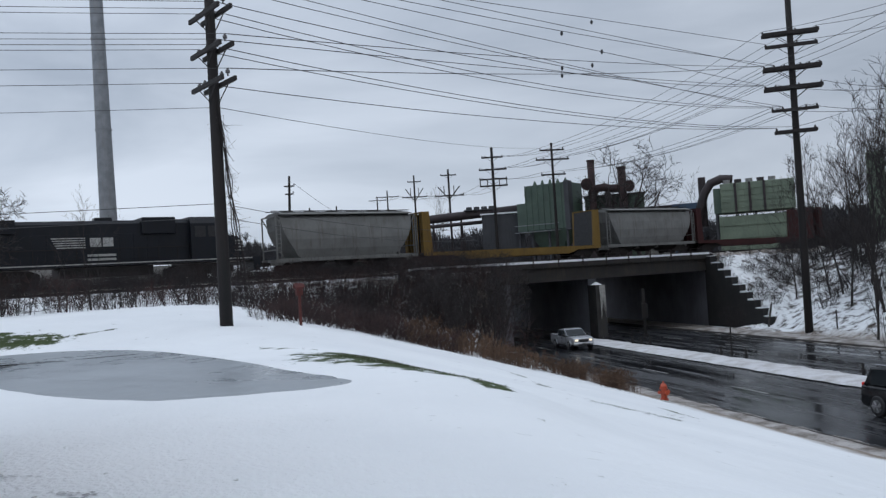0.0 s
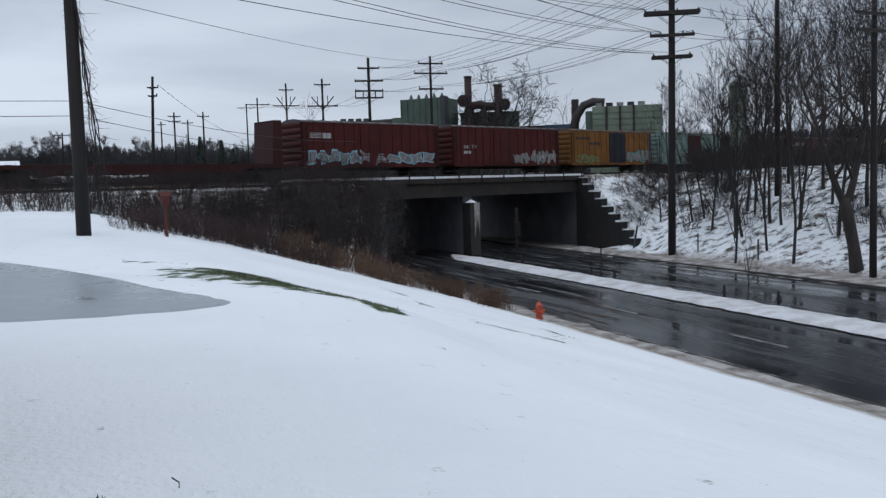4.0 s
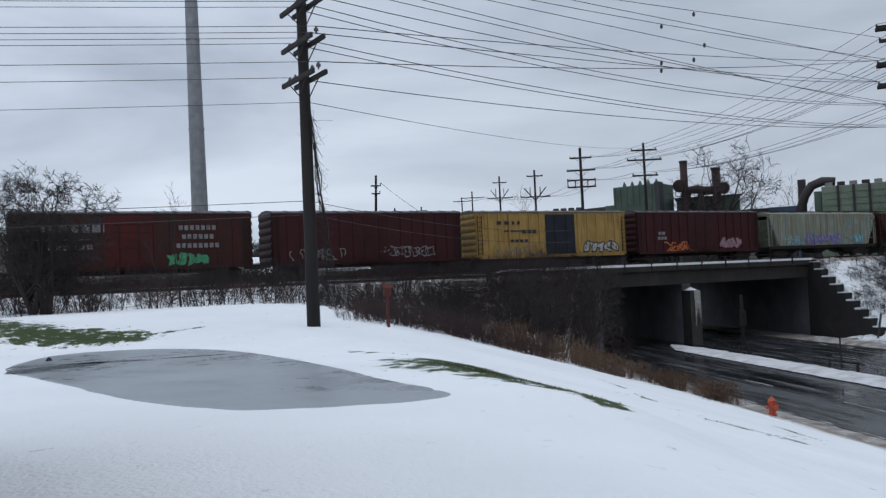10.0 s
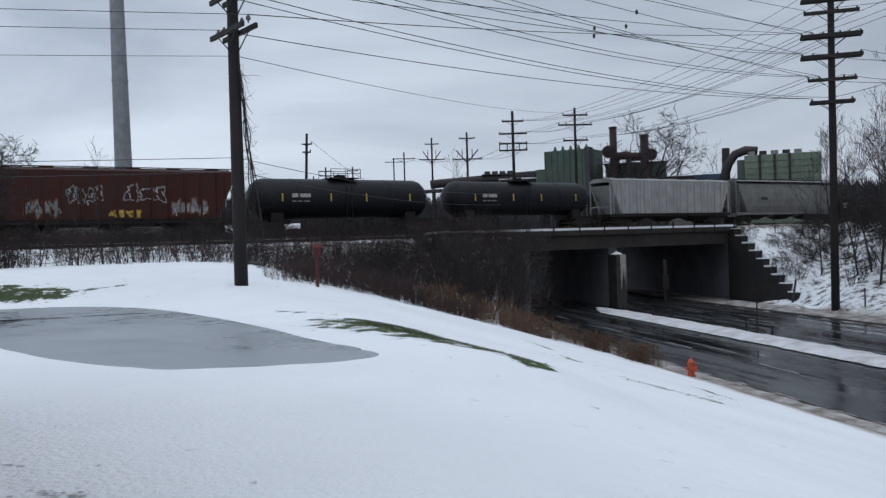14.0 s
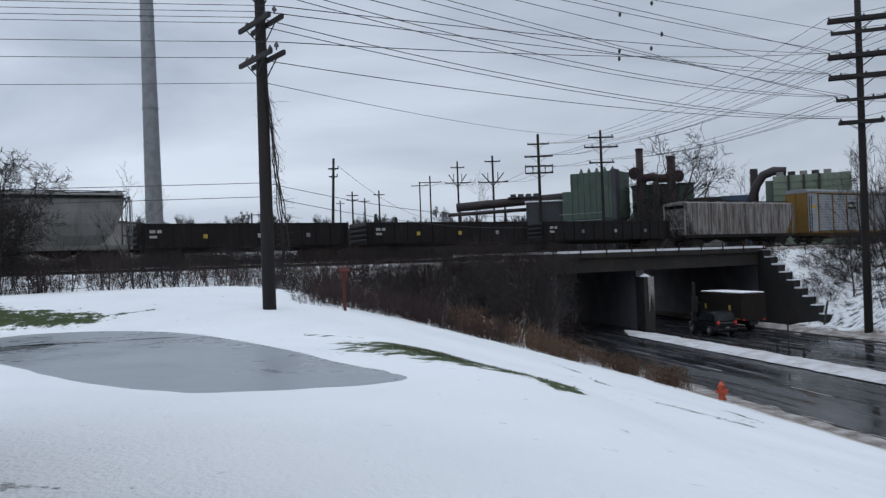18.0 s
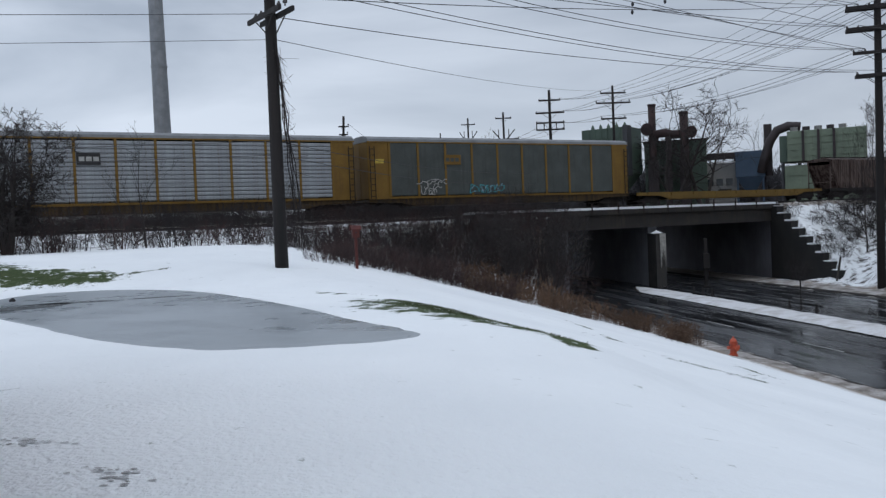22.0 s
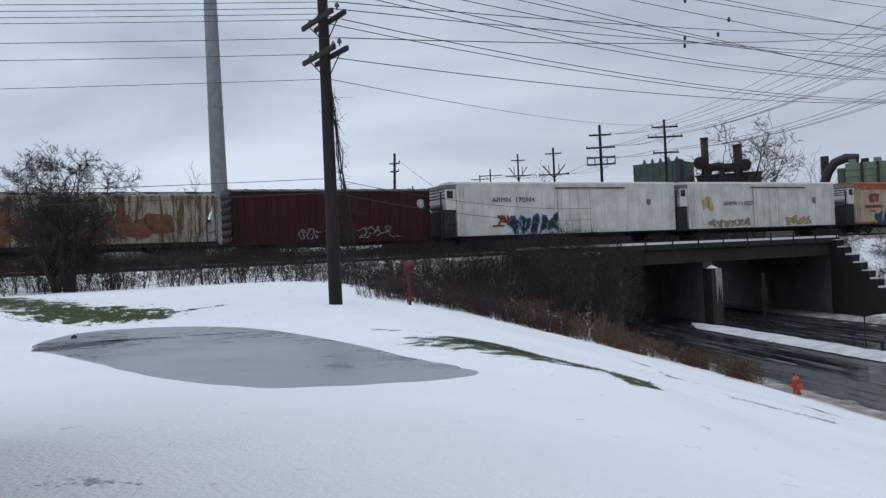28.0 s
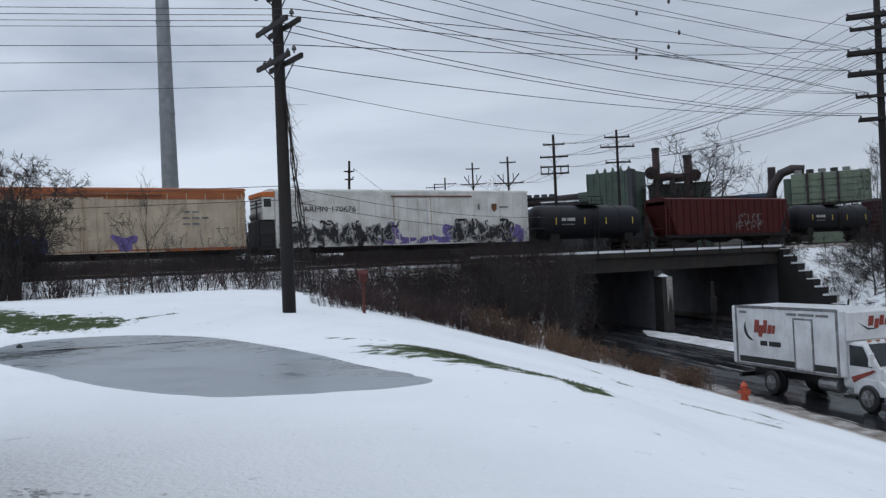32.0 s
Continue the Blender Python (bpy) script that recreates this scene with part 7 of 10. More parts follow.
        part("roof", Mesh().add([(-wd - 0.3, -3.3, 0.8 + hgt * 1.6), (wd + 0.3, -3.3, 0.8 + hgt * 1.6), (wd + 0.3, 3.3, 0.8 + hgt * 1.6), (-wd - 0.3, 3.3, 0.8 + hgt * 1.6), (-wd - 0.3, 0, 2.2 + hgt * 1.6), (wd + 0.3, 0, 2.2 + hgt * 1.6)],
                                [(0, 1, 5, 4), (2, 3, 4, 5), (0, 4, 3), (1, 2, 5), (3, 2, 1, 0)]), "snow", hs)


build_works()


# ---- trees, shrubs and weeds ----
MAT["bark"] = material("dark_wet_bark", (0.040, 0.033, 0.030), (0.021, 0.018, 0.017), rough=0.9, scale=2, fine=18, bump=0.5, stretch=(1, 1, 0.25), vary=0.2)
MAT["twig"] = material("bare_twigs", (0.030, 0.024, 0.023), (0.018, 0.015, 0.015), rough=0.9, scale=2, fine=18, bump=0, vary=0.25)
# twigs of the far woods: paler and bluer, distance haze mixed into the colour
MAT["hazed_twig"] = material("far_bare_twigs", (0.058, 0.057, 0.063), (0.038, 0.038, 0.044), rough=0.9, scale=0.5, fine=6, bump=0, vary=0.25)
MAT["shrub"] = material("shrub_stems", (0.028, 0.022, 0.022), (0.014, 0.012, 0.013), rough=0.9, scale=1.5, fine=12, bump=0, vary=0.3)
MAT["red_shrub"] = material("reddish_stems", (0.050, 0.026, 0.023), (0.022, 0.014, 0.014), rough=0.9, scale=1.5, fine=12, bump=0, vary=0.3)
MAT["dry_weed"] = material("dry_brown_weeds", (0.115, 0.064, 0.036), (0.055, 0.033, 0.022), rough=0.9, scale=2.5, fine=14, bump=0, vary=0.3)
MAT["needle"] = material("dark_needles", (0.018, 0.030, 0.022), (0.012, 0.018, 0.015), rough=0.9, bump=0)
MAT["grass"] = material("winter_grass", (0.032, 0.052, 0.014), (0.062, 0.07, 0.03), rough=0.8, scale=3, fine=20, bump=0, island=0.35)


def branch(mesh, p, d, length, r, rng, seg=4, bend=0.25, rise=0.0, sides=5, tip=0.45):
    """One bent limb; returns its points and radii."""
    pts, rad = [Vector(p)], [r]
    d = Vector(d).normalized()
    for i in range(seg):
        d = (d + Vector((rng.uniform(-bend, bend), rng.uniform(-bend, bend), rng.uniform(-bend, bend) * 0.6 + rise))).normalized()
        pts.append(pts[-1] + d * length / seg)
        rad.append(r * (1 - (1 - tip) * (i + 1) / seg))
    mesh.tube(pts, rad, sides, False)
    return pts, rad


def grow(mesh, p, d, length, r, depth, rng, spread=0.7, rise=0.10, kids=4, thin=0.007):
    pts, rad = branch(mesh, p, d, length, r, rng, 4 if depth > 1 else 3, 0.22 if depth > 1 else 0.32, rise, 5 if depth > 1 else 3, 0.4)
    if depth == 0:
        return
    for k in range(kids):
        f = rng.uniform(0.25, 1.0) if k else 1.0
        i = min(len(pts) - 2, int(f * (len(pts) - 1)))
        t = f * (len(pts) - 1) - i
        q = pts[i].lerp(pts[i + 1], t)
        ax = (pts[i + 1] - pts[i]).normalized()
        a = rng.uniform(0, 2 * math.pi)
        side = ax.orthogonal().normalized()
        side = Matrix.Rotation(a, 3, ax) @ side
        nd = (ax + side * rng.uniform(0.4, 1.0) * spread * 1.5).normalized()
        grow(mesh, q, nd, length * rng.uniform(0.45, 0.72), max(thin, rad[i] * rng.uniform(0.4, 0.6)), depth - 1, rng, spread, rise, kids, thin)


def tree_meshes(seed, height, trunk_r, stems=1, clear=0.35, spread=0.6, kids=4, depth=4, thin=0.010, slant=0.35, rise=0.10):
    rng = random.Random(seed)
    trunk, crown = Mesh(), Mesh()
    for s in range(stems):
        a = rng.uniform(0, 6.3)
        lean = 0.08 if stems == 1 else slant
        d = Vector((lean * math.cos(a), lean * math.sin(a), 1))
        pts, rad = branch(trunk, (0.08 * s, 0, -0.4), d, height * 0.8, trunk_r * (1 if s == 0 else 0.75), rng, 7, 0.09, 0.05, 8, 0.18)
        n = 9 if stems == 1 else 6
        for k in range(n):
            f = clear + (0.99 - clear) * (k + rng.random() * 0.6) / n
            i = min(len(pts) - 2, int(f * (len(pts) - 1)))
            q = pts[i].lerp(pts[i + 1], f * (len(pts) - 1) - i)
            b = rng.uniform(0, 6.3)
            nd = Vector((math.cos(b) * spread, math.sin(b) * spread, rng.uniform(0.5, 1.1)))
            grow(crown, q, nd, height * rng.uniform(0.20, 0.34) * (1.15 - 0.5 * f), rad[i] * 0.55, depth - 2, rng, spread, rise, kids, thin)
        grow(crown, pts[-1], pts[-1] - pts[-2], height * 0.2, rad[-1], depth - 2, rng, spread, rise, kids, thin)
    return trunk.data("trunk", True), crown.data("crown")


def plant(name, meshes, mats, label, category, x, y, z, scale, turn, group="", wide=1.0):
    t = thing(name, label, category, pose(x, y, z, 0, 0, turn), group)
    for nm, me, mat in zip(("trunk", "crown"), meshes, mats):
        o = part(nm, me, mat, t)
        o.scale = (scale * wide, scale * wide, scale)
    return t


def shrub_mesh(seed, height, stems, spread, twigs=3, r=0.011):
    rng = random.Random(seed)
    m = Mesh()
    for _ in range(stems):
        a, q = rng.uniform(0, 6.3), rng.random() ** 0.6 * spread
        d = Vector((math.cos(a) * q * 0.6, math.sin(a) * q * 0.6, 1))
        ln = height * rng.uniform(0.5, 1.0)
        pts, rad = branch(m, (math.cos(a) * q * 0.6, math.sin(a) * q * 0.6, -0.1), d, ln, r * rng.uniform(0.8, 1.5), rng, 3, 0.2, 0.02, 3, 0.4)
        for _ in range(twigs):
            i = rng.choice((1, 2, 2))
            b = rng.uniform(0, 6.3)
            branch(m, pts[i], (math.cos(b), math.sin(b), rng.uniform(0.2, 1.2)), ln * rng.uniform(0.2, 0.45), r * 0.65, rng, 2, 0.3, 0.02, 3, 0.5)
    return m.data("brush")


def weed_mesh(seed, height, stems, spread):
    """Dry stalks with seed heads and curled leaves."""
    rng = random.Random(seed)
    m = Mesh()
    for _ in range(stems):
        a, q = rng.uniform(0, 6.3), rng.random() ** 0.5 * spread
        x, y = math.cos(a) * q, math.sin(a) * q
        ln = height * rng.uniform(0.55, 1.0)
        pts, _ = branch(m, (x, y, -0.1), (rng.uniform(-0.2, 0.2), rng.uniform(-0.2, 0.2), 1), ln, 0.010, rng, 3, 0.12, 0, 3, 0.6)
        for _ in range(4):
            i = rng.choice((1, 2, 3))
            b = rng.uniform(0, 6.3)
            branch(m, pts[i], (math.cos(b), math.sin(b), 0.4), rng.uniform(0.10, 0.24), 0.016, rng, 2, 0.4, -0.1, 3, 0.3)
        branch(m, pts[-1], (rng.uniform(-0.5, 0.5), rng.uniform(-0.5, 0.5), 0.7), 0.22, 0.022, rng, 2, 0.3, -0.05, 3, 0.3)
    return m.data("growth")


def build_plants():
    rng = random.Random(11)
    wood = [tree_meshes(20 + i, 15.0, 0.14, 1, 0.30, 0.6, 3, 5, 0.019) for i in range(5)]
    thin = [tree_meshes(40 + i, 10.0, 0.09, 1, 0.2, 0.5, 3, 5) for i in range(3)]
    bark = (MAT["bark"], MAT["twig"])
    # the wood on the bank across the road
    spots = []
    for az, d, hgt, kind in ((-22.6, 78, 10.0, 1), (-23.8, 70, 11.5, 1), (-24.9, 74, 13.5, 0), (-25.6, 66, 12.0, 1), (-26.4, 80, 15.5, 0), (-27.2, 68, 13.5, 0), (-28.2, 76, 15.5, 0),
                             (-28.9, 64, 14.5, 0), (-29.6, 72, 16.0, 0), (-30.3, 84, 17.0, 0), (-30.9, 61, 15.0, 0), (-31.5, 70, 16.0, 0), (-32.0, 79, 17.0, 0), (-32.9, 63, 15.5, 0),
                             (-33.6, 73, 16.5, 0), (-34.3, 66, 16.0, 0), (-35.1, 78, 17.0, 0), (-36.0, 62, 15.0, 0), (-37.0, 70, 16.0, 0), (-38.0, 64, 15.5, 0), (-20.6, 82, 9.0, 1),
                             (-21.4, 90, 10.5, 1), (-26.9, 62, 11.0, 1), (-29.2, 88, 17.0, 0), (-33.1, 90, 18.0, 0), (-24.2, 88, 12.0, 1), (-27.6, 90, 16.0, 0), (-25.2, 60, 9.5, 1), (-34.8, 58, 14.0, 0),
                             (-28.6, 58, 12.0, 1), (-31.1, 92, 18.0, 0), (-36.6, 84, 18.0, 0), (-35.6, 92, 18.0, 0), (-39.2, 75, 17.0, 0), (-26.1, 96, 15.0, 0)):
        x, y, _ = from_eye(az + rng.uniform(-0.15, 0.15), d)
        if abs(to_n(x, y) - 60) < 8:
            continue
        lib = wood if kind == 0 else thin
        if kind == 0 and hgt in (16.0, 17.0) and d > 68:
            continue
        base = 15.0 if kind == 0 else 10.0
        k = rng.randrange(len(lib))
        plant("tree", lib[k], bark, "bare dark deciduous tree on the snowy bank" if kind == 0 else "slender bare young tree on the snowy bank", "tree", x, y, ground(x, y), hgt / base, rng.uniform(0, 360), "bare trees of the wood")
    # the big leaning, forked tree beside the road
    x, y = 29.1, 46.5
    trunk, crown, q = Mesh(), Mesh(), random.Random(77)
    trunk.tube([(0.1, 0, -0.5), (0, 0, 0.3), (-0.15, 0, 1.4), (-0.55, 0.1, 3.6), (-0.7, 0.1, 4.2)], [0.46, 0.38, 0.33, 0.34, 0.26], 10)
    for dx, dz, ln in ((-0.55, 1.0, 8.5), (0.45, 1.0, 8.0)):
        pts, rad = branch(trunk, (-0.6, 0.1, 3.7), (dx, 0.1, dz), ln, 0.24, q, 7, 0.1, 0.06, 8, 0.2)
        for k in range(11):
            f = 0.2 + 0.78 * k / 11
            i = int(f * 7)
            b = q.uniform(0, 6.3)
            grow(crown, pts[i].lerp(pts[i + 1], f * 7 - i), Vector((math.cos(b) * 0.7, math.sin(b) * 0.7, q.uniform(0.4, 1.0))), q.uniform(2.0, 4.2), rad[i] * 0.55, 3, q, 0.65, 0.1, 4, 0.01)
    plant("tree", (trunk.data("trunk", True), crown.data("crown")), bark, "thick forked bare tree leaning beside the road", "tree", x, y, ground(x, y), 1.0, 0)
    # the front row of the wood on the bank
    slim = [tree_meshes(50 + i, 14.0, 0.125, 1, 0.34, 0.6, 3, 5, 0.019) for i in range(3)]
    for k, (x, y, s) in enumerate(((29.26, 67.86, 0.8), (28.29, 60.23, 0.85), (29.56, 62.61, 0.75), (31.49, 65.13, 0.95), (31.38, 63.45, 0.7), (31.22, 61.73, 0.9), (31.02, 58.72, 0.85), (34.2, 63.0, 1.05),
                                   (35.01, 54.76, 1.1), (33.0, 66.5, 1.0), (36.2, 62.2, 1.1), (33.4, 60.4, 0.8), (37.5, 58.0, 1.1), (34.8, 58.6, 0.9))):
        plant("tree", slim[k % 3], bark, "straight slim bare tree on the snowy bank", "tree", x, y, ground(x, y), s, 47 * k, "bare trees of the wood")
    # trees behind the tracks, seen over the train
    for az, d, hgt in ((-24.0, 118, 16), (-27.0, 112, 18), (-30.0, 115, 19), (-33.0, 112, 19), (-36.0, 112, 19), (-21.8, 125, 14)):
        x, y, _ = from_eye(az, d)
        plant("tree", wood[rng.randrange(5)], bark, "bare deciduous tree behind the tracks", "tree", x, y, 1.0, hgt / 15.0, rng.uniform(0, 360), "bare trees behind the tracks")
    shade = [tree_meshes(70 + i, 15.0, 0.30, 2, 0.30, 1.0, 4, 5, 0.024, 0.30, 0.04) for i in range(2)]
    for az, d, hgt, k in ((-9.3, 122, 17.0, 0), (-11.4, 124, 16.0, 1)):
        x, y, _ = from_eye(az, d)
        plant("tree", shade[k], (MAT["bark"], MAT["twig"]), "bare spreading shade tree before the works", "tree", x, y, 1.0, hgt / 15.5, 60 * k + 20, "bare trees beside the works", 1.3)
    for az, d, hgt, k in ( (-14.6, 175, 14.5, 0), (2.4, 185, 16.0, 2), (4.6, 230, 12.0, 3), (0.0, 230, 12, 1)):
        x, y, _ = from_eye(az, d)
        plant("tree", wood[k], (MAT["bark"], MAT["twig"]), "bare spreading tree behind the works", "tree", x, y, 1.0, hgt / 13.5, 60 * k, "bare trees behind the works")
    # the old spreading tree at the far side of the lawn
    x, y = -24.6, 38.2
    old = tree_meshes(93, 6.0, 0.15, 10, 0.22, 1.25, 5, 5, 0.012, 0.42, 0.0)
    plant("crab_apple_tree", old, bark, "low spreading bare crab apple tree with many stems", "tree", x, y, ground(x, y), 1.1, 20, wide=1.0)
    x, y, _ = from_eye(24.2, 46.5)
    plant("sapling", thin[1], bark, "thin bare sapling growing on the bank", "tree", x, y, ground(x, y), 0.56, 80)
    x, y, _ = from_eye(25.6, 45.0)
    plant("sapling", thin[2], bark, "thin bare sapling growing on the bank", "tree", x, y, ground(x, y), 0.36, 80)
    # far woods along the horizon
    far = [tree_meshes(60 + i, 15.0, 0.18, 1, 0.25, 0.8, 5, 6, 0.022) for i in range(3)]
    for i in range(64):
        az = 3.0 + 39.0 * i / 63 + rng.uniform(-0.4, 0.4)
        d = rng.uniform(235, 330)
        x, y, _ = from_eye(az, d)
        plant("far_tree", far[i % 3], (MAT["hazed_twig"], MAT["hazed_twig"]), "far bare tree in the wood on the horizon", "tree", x, y, 1.0, d * rng.uniform(0.045, 0.062) / 15.0, rng.uniform(0, 360), "far wood")
    for az, d, hgt in ((7.6, 205, 12.5), (8.9, 200, 13.0), (6.9, 215, 11.0)):
        x, y, _ = from_eye(az, d)
        t = thing("spruce", "dark evergreen spruce among bare trees", "tree", pose(x, y, 1.0), "spruces")
        part("trunk", Mesh().tube([(0, 0, 0), (0, 0, hgt)], [0.25, 0.05], 6), "bark", t)
        c = Mesh()
        q = random.Random(int(hgt * 10))
        for k in range(320):
            f = q.random()
            a = q.uniform(0, 6.3)
            ln = (1 - f) * 2.6 + 0.25
            z = 1.2 + f * (hgt - 1.2)
            c.tube([(0, 0, z), (math.cos(a) * ln * 0.6, math.sin(a) * ln * 0.6, z - 0.15), (math.cos(a) * ln, math.sin(a) * ln, z - 0.5)], [0.12, 0.3, 0.05], 4, False)
        part("crown", c, "needle", t)
    # low wood at the very edge of sight, haze put in its colour: rounded crowns of many twigs
    m = Mesh()
    q = random.Random(3)
    for i in range(1050):
        az = -38 + 84 * i / 1050 + q.uniform(-0.1, 0.1)
        d = q.uniform(340, 470)
        x, y, _ = from_eye(az, d)
        hgt = d * (0.053 + 0.014 * noise.noise((az * 0.35, 0, 2)) + 0.006 * noise.noise((az * 1.6, 0, 5)) + q.uniform(-0.007, 0.004))
        cz, cr = 1.0 + hgt * 0.60, hgt * 0.38
        for k in range(44):
            a, up = q.uniform(0, 6.3), q.uniform(-0.9, 1.0)
            flat = math.sqrt(max(0.0, 1 - up * up)) * q.uniform(0.5, 1.1)
            e = (x + cr * flat * math.cos(a), y + cr * flat * math.sin(a), cz + cr * up)
            m.tube([(x, y, cz - cr * 0.9), ((x + e[0]) / 2 + q.uniform(-1, 1), (y + e[1]) / 2, (cz + e[2]) / 2), e], [0.38, 0.28, 0.12], 3, False)
        m.tube([(x, y, 0.8), (x, y, cz)], [0.4, 0.2], 3, False)
        for k in range(3):
            w0 = x + q.uniform(-6, 6)
            m.tube([(w0, y, 0.8), (w0 + q.uniform(-1, 1), y, cz * 0.75)], [1.6, 0.6], 3, False)
    o = part("far_wood", m, "hazed_twig")
    tagged(o, "bare wood along the horizon, its colour greyed for haze", "wood", kind="stuff")

    # shrubs on the railway bank
    shrubs = [shrub_mesh(100 + i, 2.6, 26, 1.25, 7, 0.012) for i in range(6)]
    low = [shrub_mesh(120 + i, 1.35, 13, 0.95, 6, 0.011) for i in range(5)]
    slender = [shrub_mesh(130 + i, 2.2, 34, 1.3, 6, 0.009) for i in range(3)]

    def bush(meshes, mat, x, y, scale, label, group, name="shrub", piece="brush"):
        t = thing(name, label, "shrub", pose(x, y, ground(x, y) - 0.05, 0, 0, rng.uniform(0, 360)), group)
        me = meshes[rng.randrange(len(meshes))]
        key = (me.name, mat)
        if key not in SHRUB:
            SHRUB[key] = me.copy()
            SHRUB[key].materials.append(MAT[mat])
        o = part(piece, SHRUB[key], None, t)
        o.scale = (min(scale, 1.35), min(scale, 1.35), scale * rng.uniform(0.9, 1.1))

    for i in range(92):
        az = rng.uniform(-3.0, 15.0)
        n = rng.uniform(39.5, 52.3)
        d = n / math.cos(radians(az - 36))
        x, y, _ = from_eye(az, d)
        if to_w(x, y) > 19.2:
            continue
        top = rng.uniform(1.9, 3.3) - 1.3 * smoothstep(45, 40, n) - 0.8 * smoothstep(11, 15, az)
        h = min(4.2, max(1.0, top - ground(x, y)))
        if h > 2.9 and i % 3:
            continue
        bush(shrubs, rng.choice(("shrub", "red_shrub")), x, y, h / 2.6, "dense bare dark shrub on the railway bank", "shrubs on the railway bank")
    for i in range(34):
        az = rng.uniform(0.0, 13.5)
        n = rng.uniform(47.5, 52.6)
        x, y, _ = from_eye(az, n / math.cos(radians(az - 36)))
        if to_w(x, y) > 18.8:
            continue
        bush(shrubs, rng.choice(("shrub", "red_shrub")), x, y, max(0.5, rng.uniform(2.3, 3.4) - ground(x, y)) / 2.6, "dense bare dark shrub at the top of the railway bank", "shrubs on the railway bank")
    for i in range(24):
        x, y = line_at(rng.uniform(11.0, 18.6), rng.uniform(49.0, 52.9))
        bush(shrubs, rng.choice(("shrub", "red_shrub")), x, y, rng.uniform(0.9, 1.3), "dense bare dark shrub beside the abutment", "shrubs on the railway bank")
    for az, d, h, k in ((1.0, 47.0, 4.6, 0), (-1.2, 49.0, 5.4, 1), (4.0, 48.0, 3.6, 2), (2.6, 51.0, 4.2, 3), (-1.9, 53.0, 5.4, 4), (-0.2, 53.0, 5.0, 5), (0.6, 50.0, 4.4, 6), (6.5, 50.0, 3.0, 7)):
        x, y, _ = from_eye(az, d)
        plant("thicket_tree", tree_meshes(96 + k, 5.0, 0.07, 4, 0.2, 0.95, 4, 5, 0.010), bark, "low many-stemmed bare tree in the thicket", "tree", x, y, ground(x, y), h / 5.0, 40 * k, "thicket trees")
    for i in range(120):
        az = rng.uniform(12.0, 45.0)
        n = rng.uniform(43.0, 51.5)
        d = n / math.cos(radians(az - 36))
        x, y, _ = from_eye(az, d)
        bush(low, rng.choice(("shrub", "red_shrub", "shrub")), x, y, rng.uniform(0.7, 1.35) if i % 3 else rng.uniform(1.5, 2.3), "low bare shrub poking through snow beside the track", "low shrubs beside the track", "low_shrub")
    # brush that has grown up between the two tracks
    for i in range(150):
        az = -1.5 + 46.5 * i / 149 + rng.uniform(-0.3, 0.3)
        n = rng.uniform(59.5, 60.5)
        x, y, _ = from_eye(az, n / math.cos(radians(az - 36)))
        if to_w(x, y) > ABUT_L - 1.0:
            continue
        bush(slender, rng.choice(("shrub", "shrub", "red_shrub")), x, y, rng.uniform(0.5, 1.0), "thin bare brush grown up between the tracks", "brush between the tracks", "trackside_brush")
    # taller brush grown up where the bank meets the bridge
    tall = [shrub_mesh(170 + i, 3.0, 16, 1.5, 5, 0.010) for i in range(3)]
    for i in range(16):
        az = 9.0 - 10.5 * i / 15 + rng.uniform(-0.3, 0.3)
        x, y, _ = from_eye(az, rng.uniform(59.4, 60.2) / math.cos(radians(az - 36)))
        bush(tall, "shrub", x, y, rng.uniform(0.55, 0.8) + 0.3 * math.exp(-((az - 0.8) / 1.6) ** 2), "tall bare brush beside the tracks", "brush between the tracks", "trackside_brush")
    # dark brush behind the far track
    for i in range(140):
        az = -6 + 52 * i / 139 + rng.uniform(-0.3, 0.3)
        n = rng.uniform(68.5, 70.5)
        x, y, _ = from_eye(az, n / math.cos(radians(az - 36)))
        bush(shrubs, "shrub", x, y, rng.uniform(0.45, 0.85), "low dark brush behind the far track", "brush behind the far track", "trackside_shrub")
    # reddish fringe along the edge of the lawn
    weeds = [weed_mesh(140 + i, 1.15, 24, 0.8) for i in range(4)]
    for i in range(60):
        f = i / 59
        az = 13.5 - 12.5 * f + rng.uniform(-0.4, 0.4)
        d = 34.5 + 7.0 * smoothstep(0, 0.5, f) + rng.uniform(-0.8, 2.8)
        x, y, _ = from_eye(az, d)
        bush(low, "red_shrub", x, y, rng.uniform(0.7, 1.25), "reddish bare weed stems along the lawn's edge", "weed fringe of the lawn", "weed_tuft")
    for i in range(82):
        f = rng.random()
        az = 3.5 - 14.0 * f + rng.uniform(-0.5, 0.5)
        d = 40.5 - 4.0 * f + rng.uniform(0, 9.5 * (1 - 0.75 * f))
        x, y, _ = from_eye(az, d)
        if to_w(x, y) > 17.3:
            continue
        bush(weeds, "dry_weed", x, y, rng.uniform(0.5, 1.2) * (1.1 - 0.4 * f), "clump of dry brown weeds on the road bank", "dry weeds on the road bank", "weed_clump", "growth")
    # brush on the bank across the road
    for i in range(70):
        az = rng.uniform(-36.0, -18.5)
        n = rng.uniform(47.0, 52.6)
        x, y, _ = from_eye(az, n / math.cos(radians(az - 36)))
        if to_w(x, y) > 44:
            bush(shrubs, "shrub", x, y, rng.uniform(0.8, 1.7) * smoothstep(-15, -24, az), "dense dark brush at the top of the snowy bank", "brush along the top of the bank", "bank_top_shrub")
    for i in range(70):
        az = rng.uniform(-37.0, -23.5)
        n = rng.uniform(40.0, 52.0)
        x, y, _ = from_eye(az, n / math.cos(radians(az - 36)))
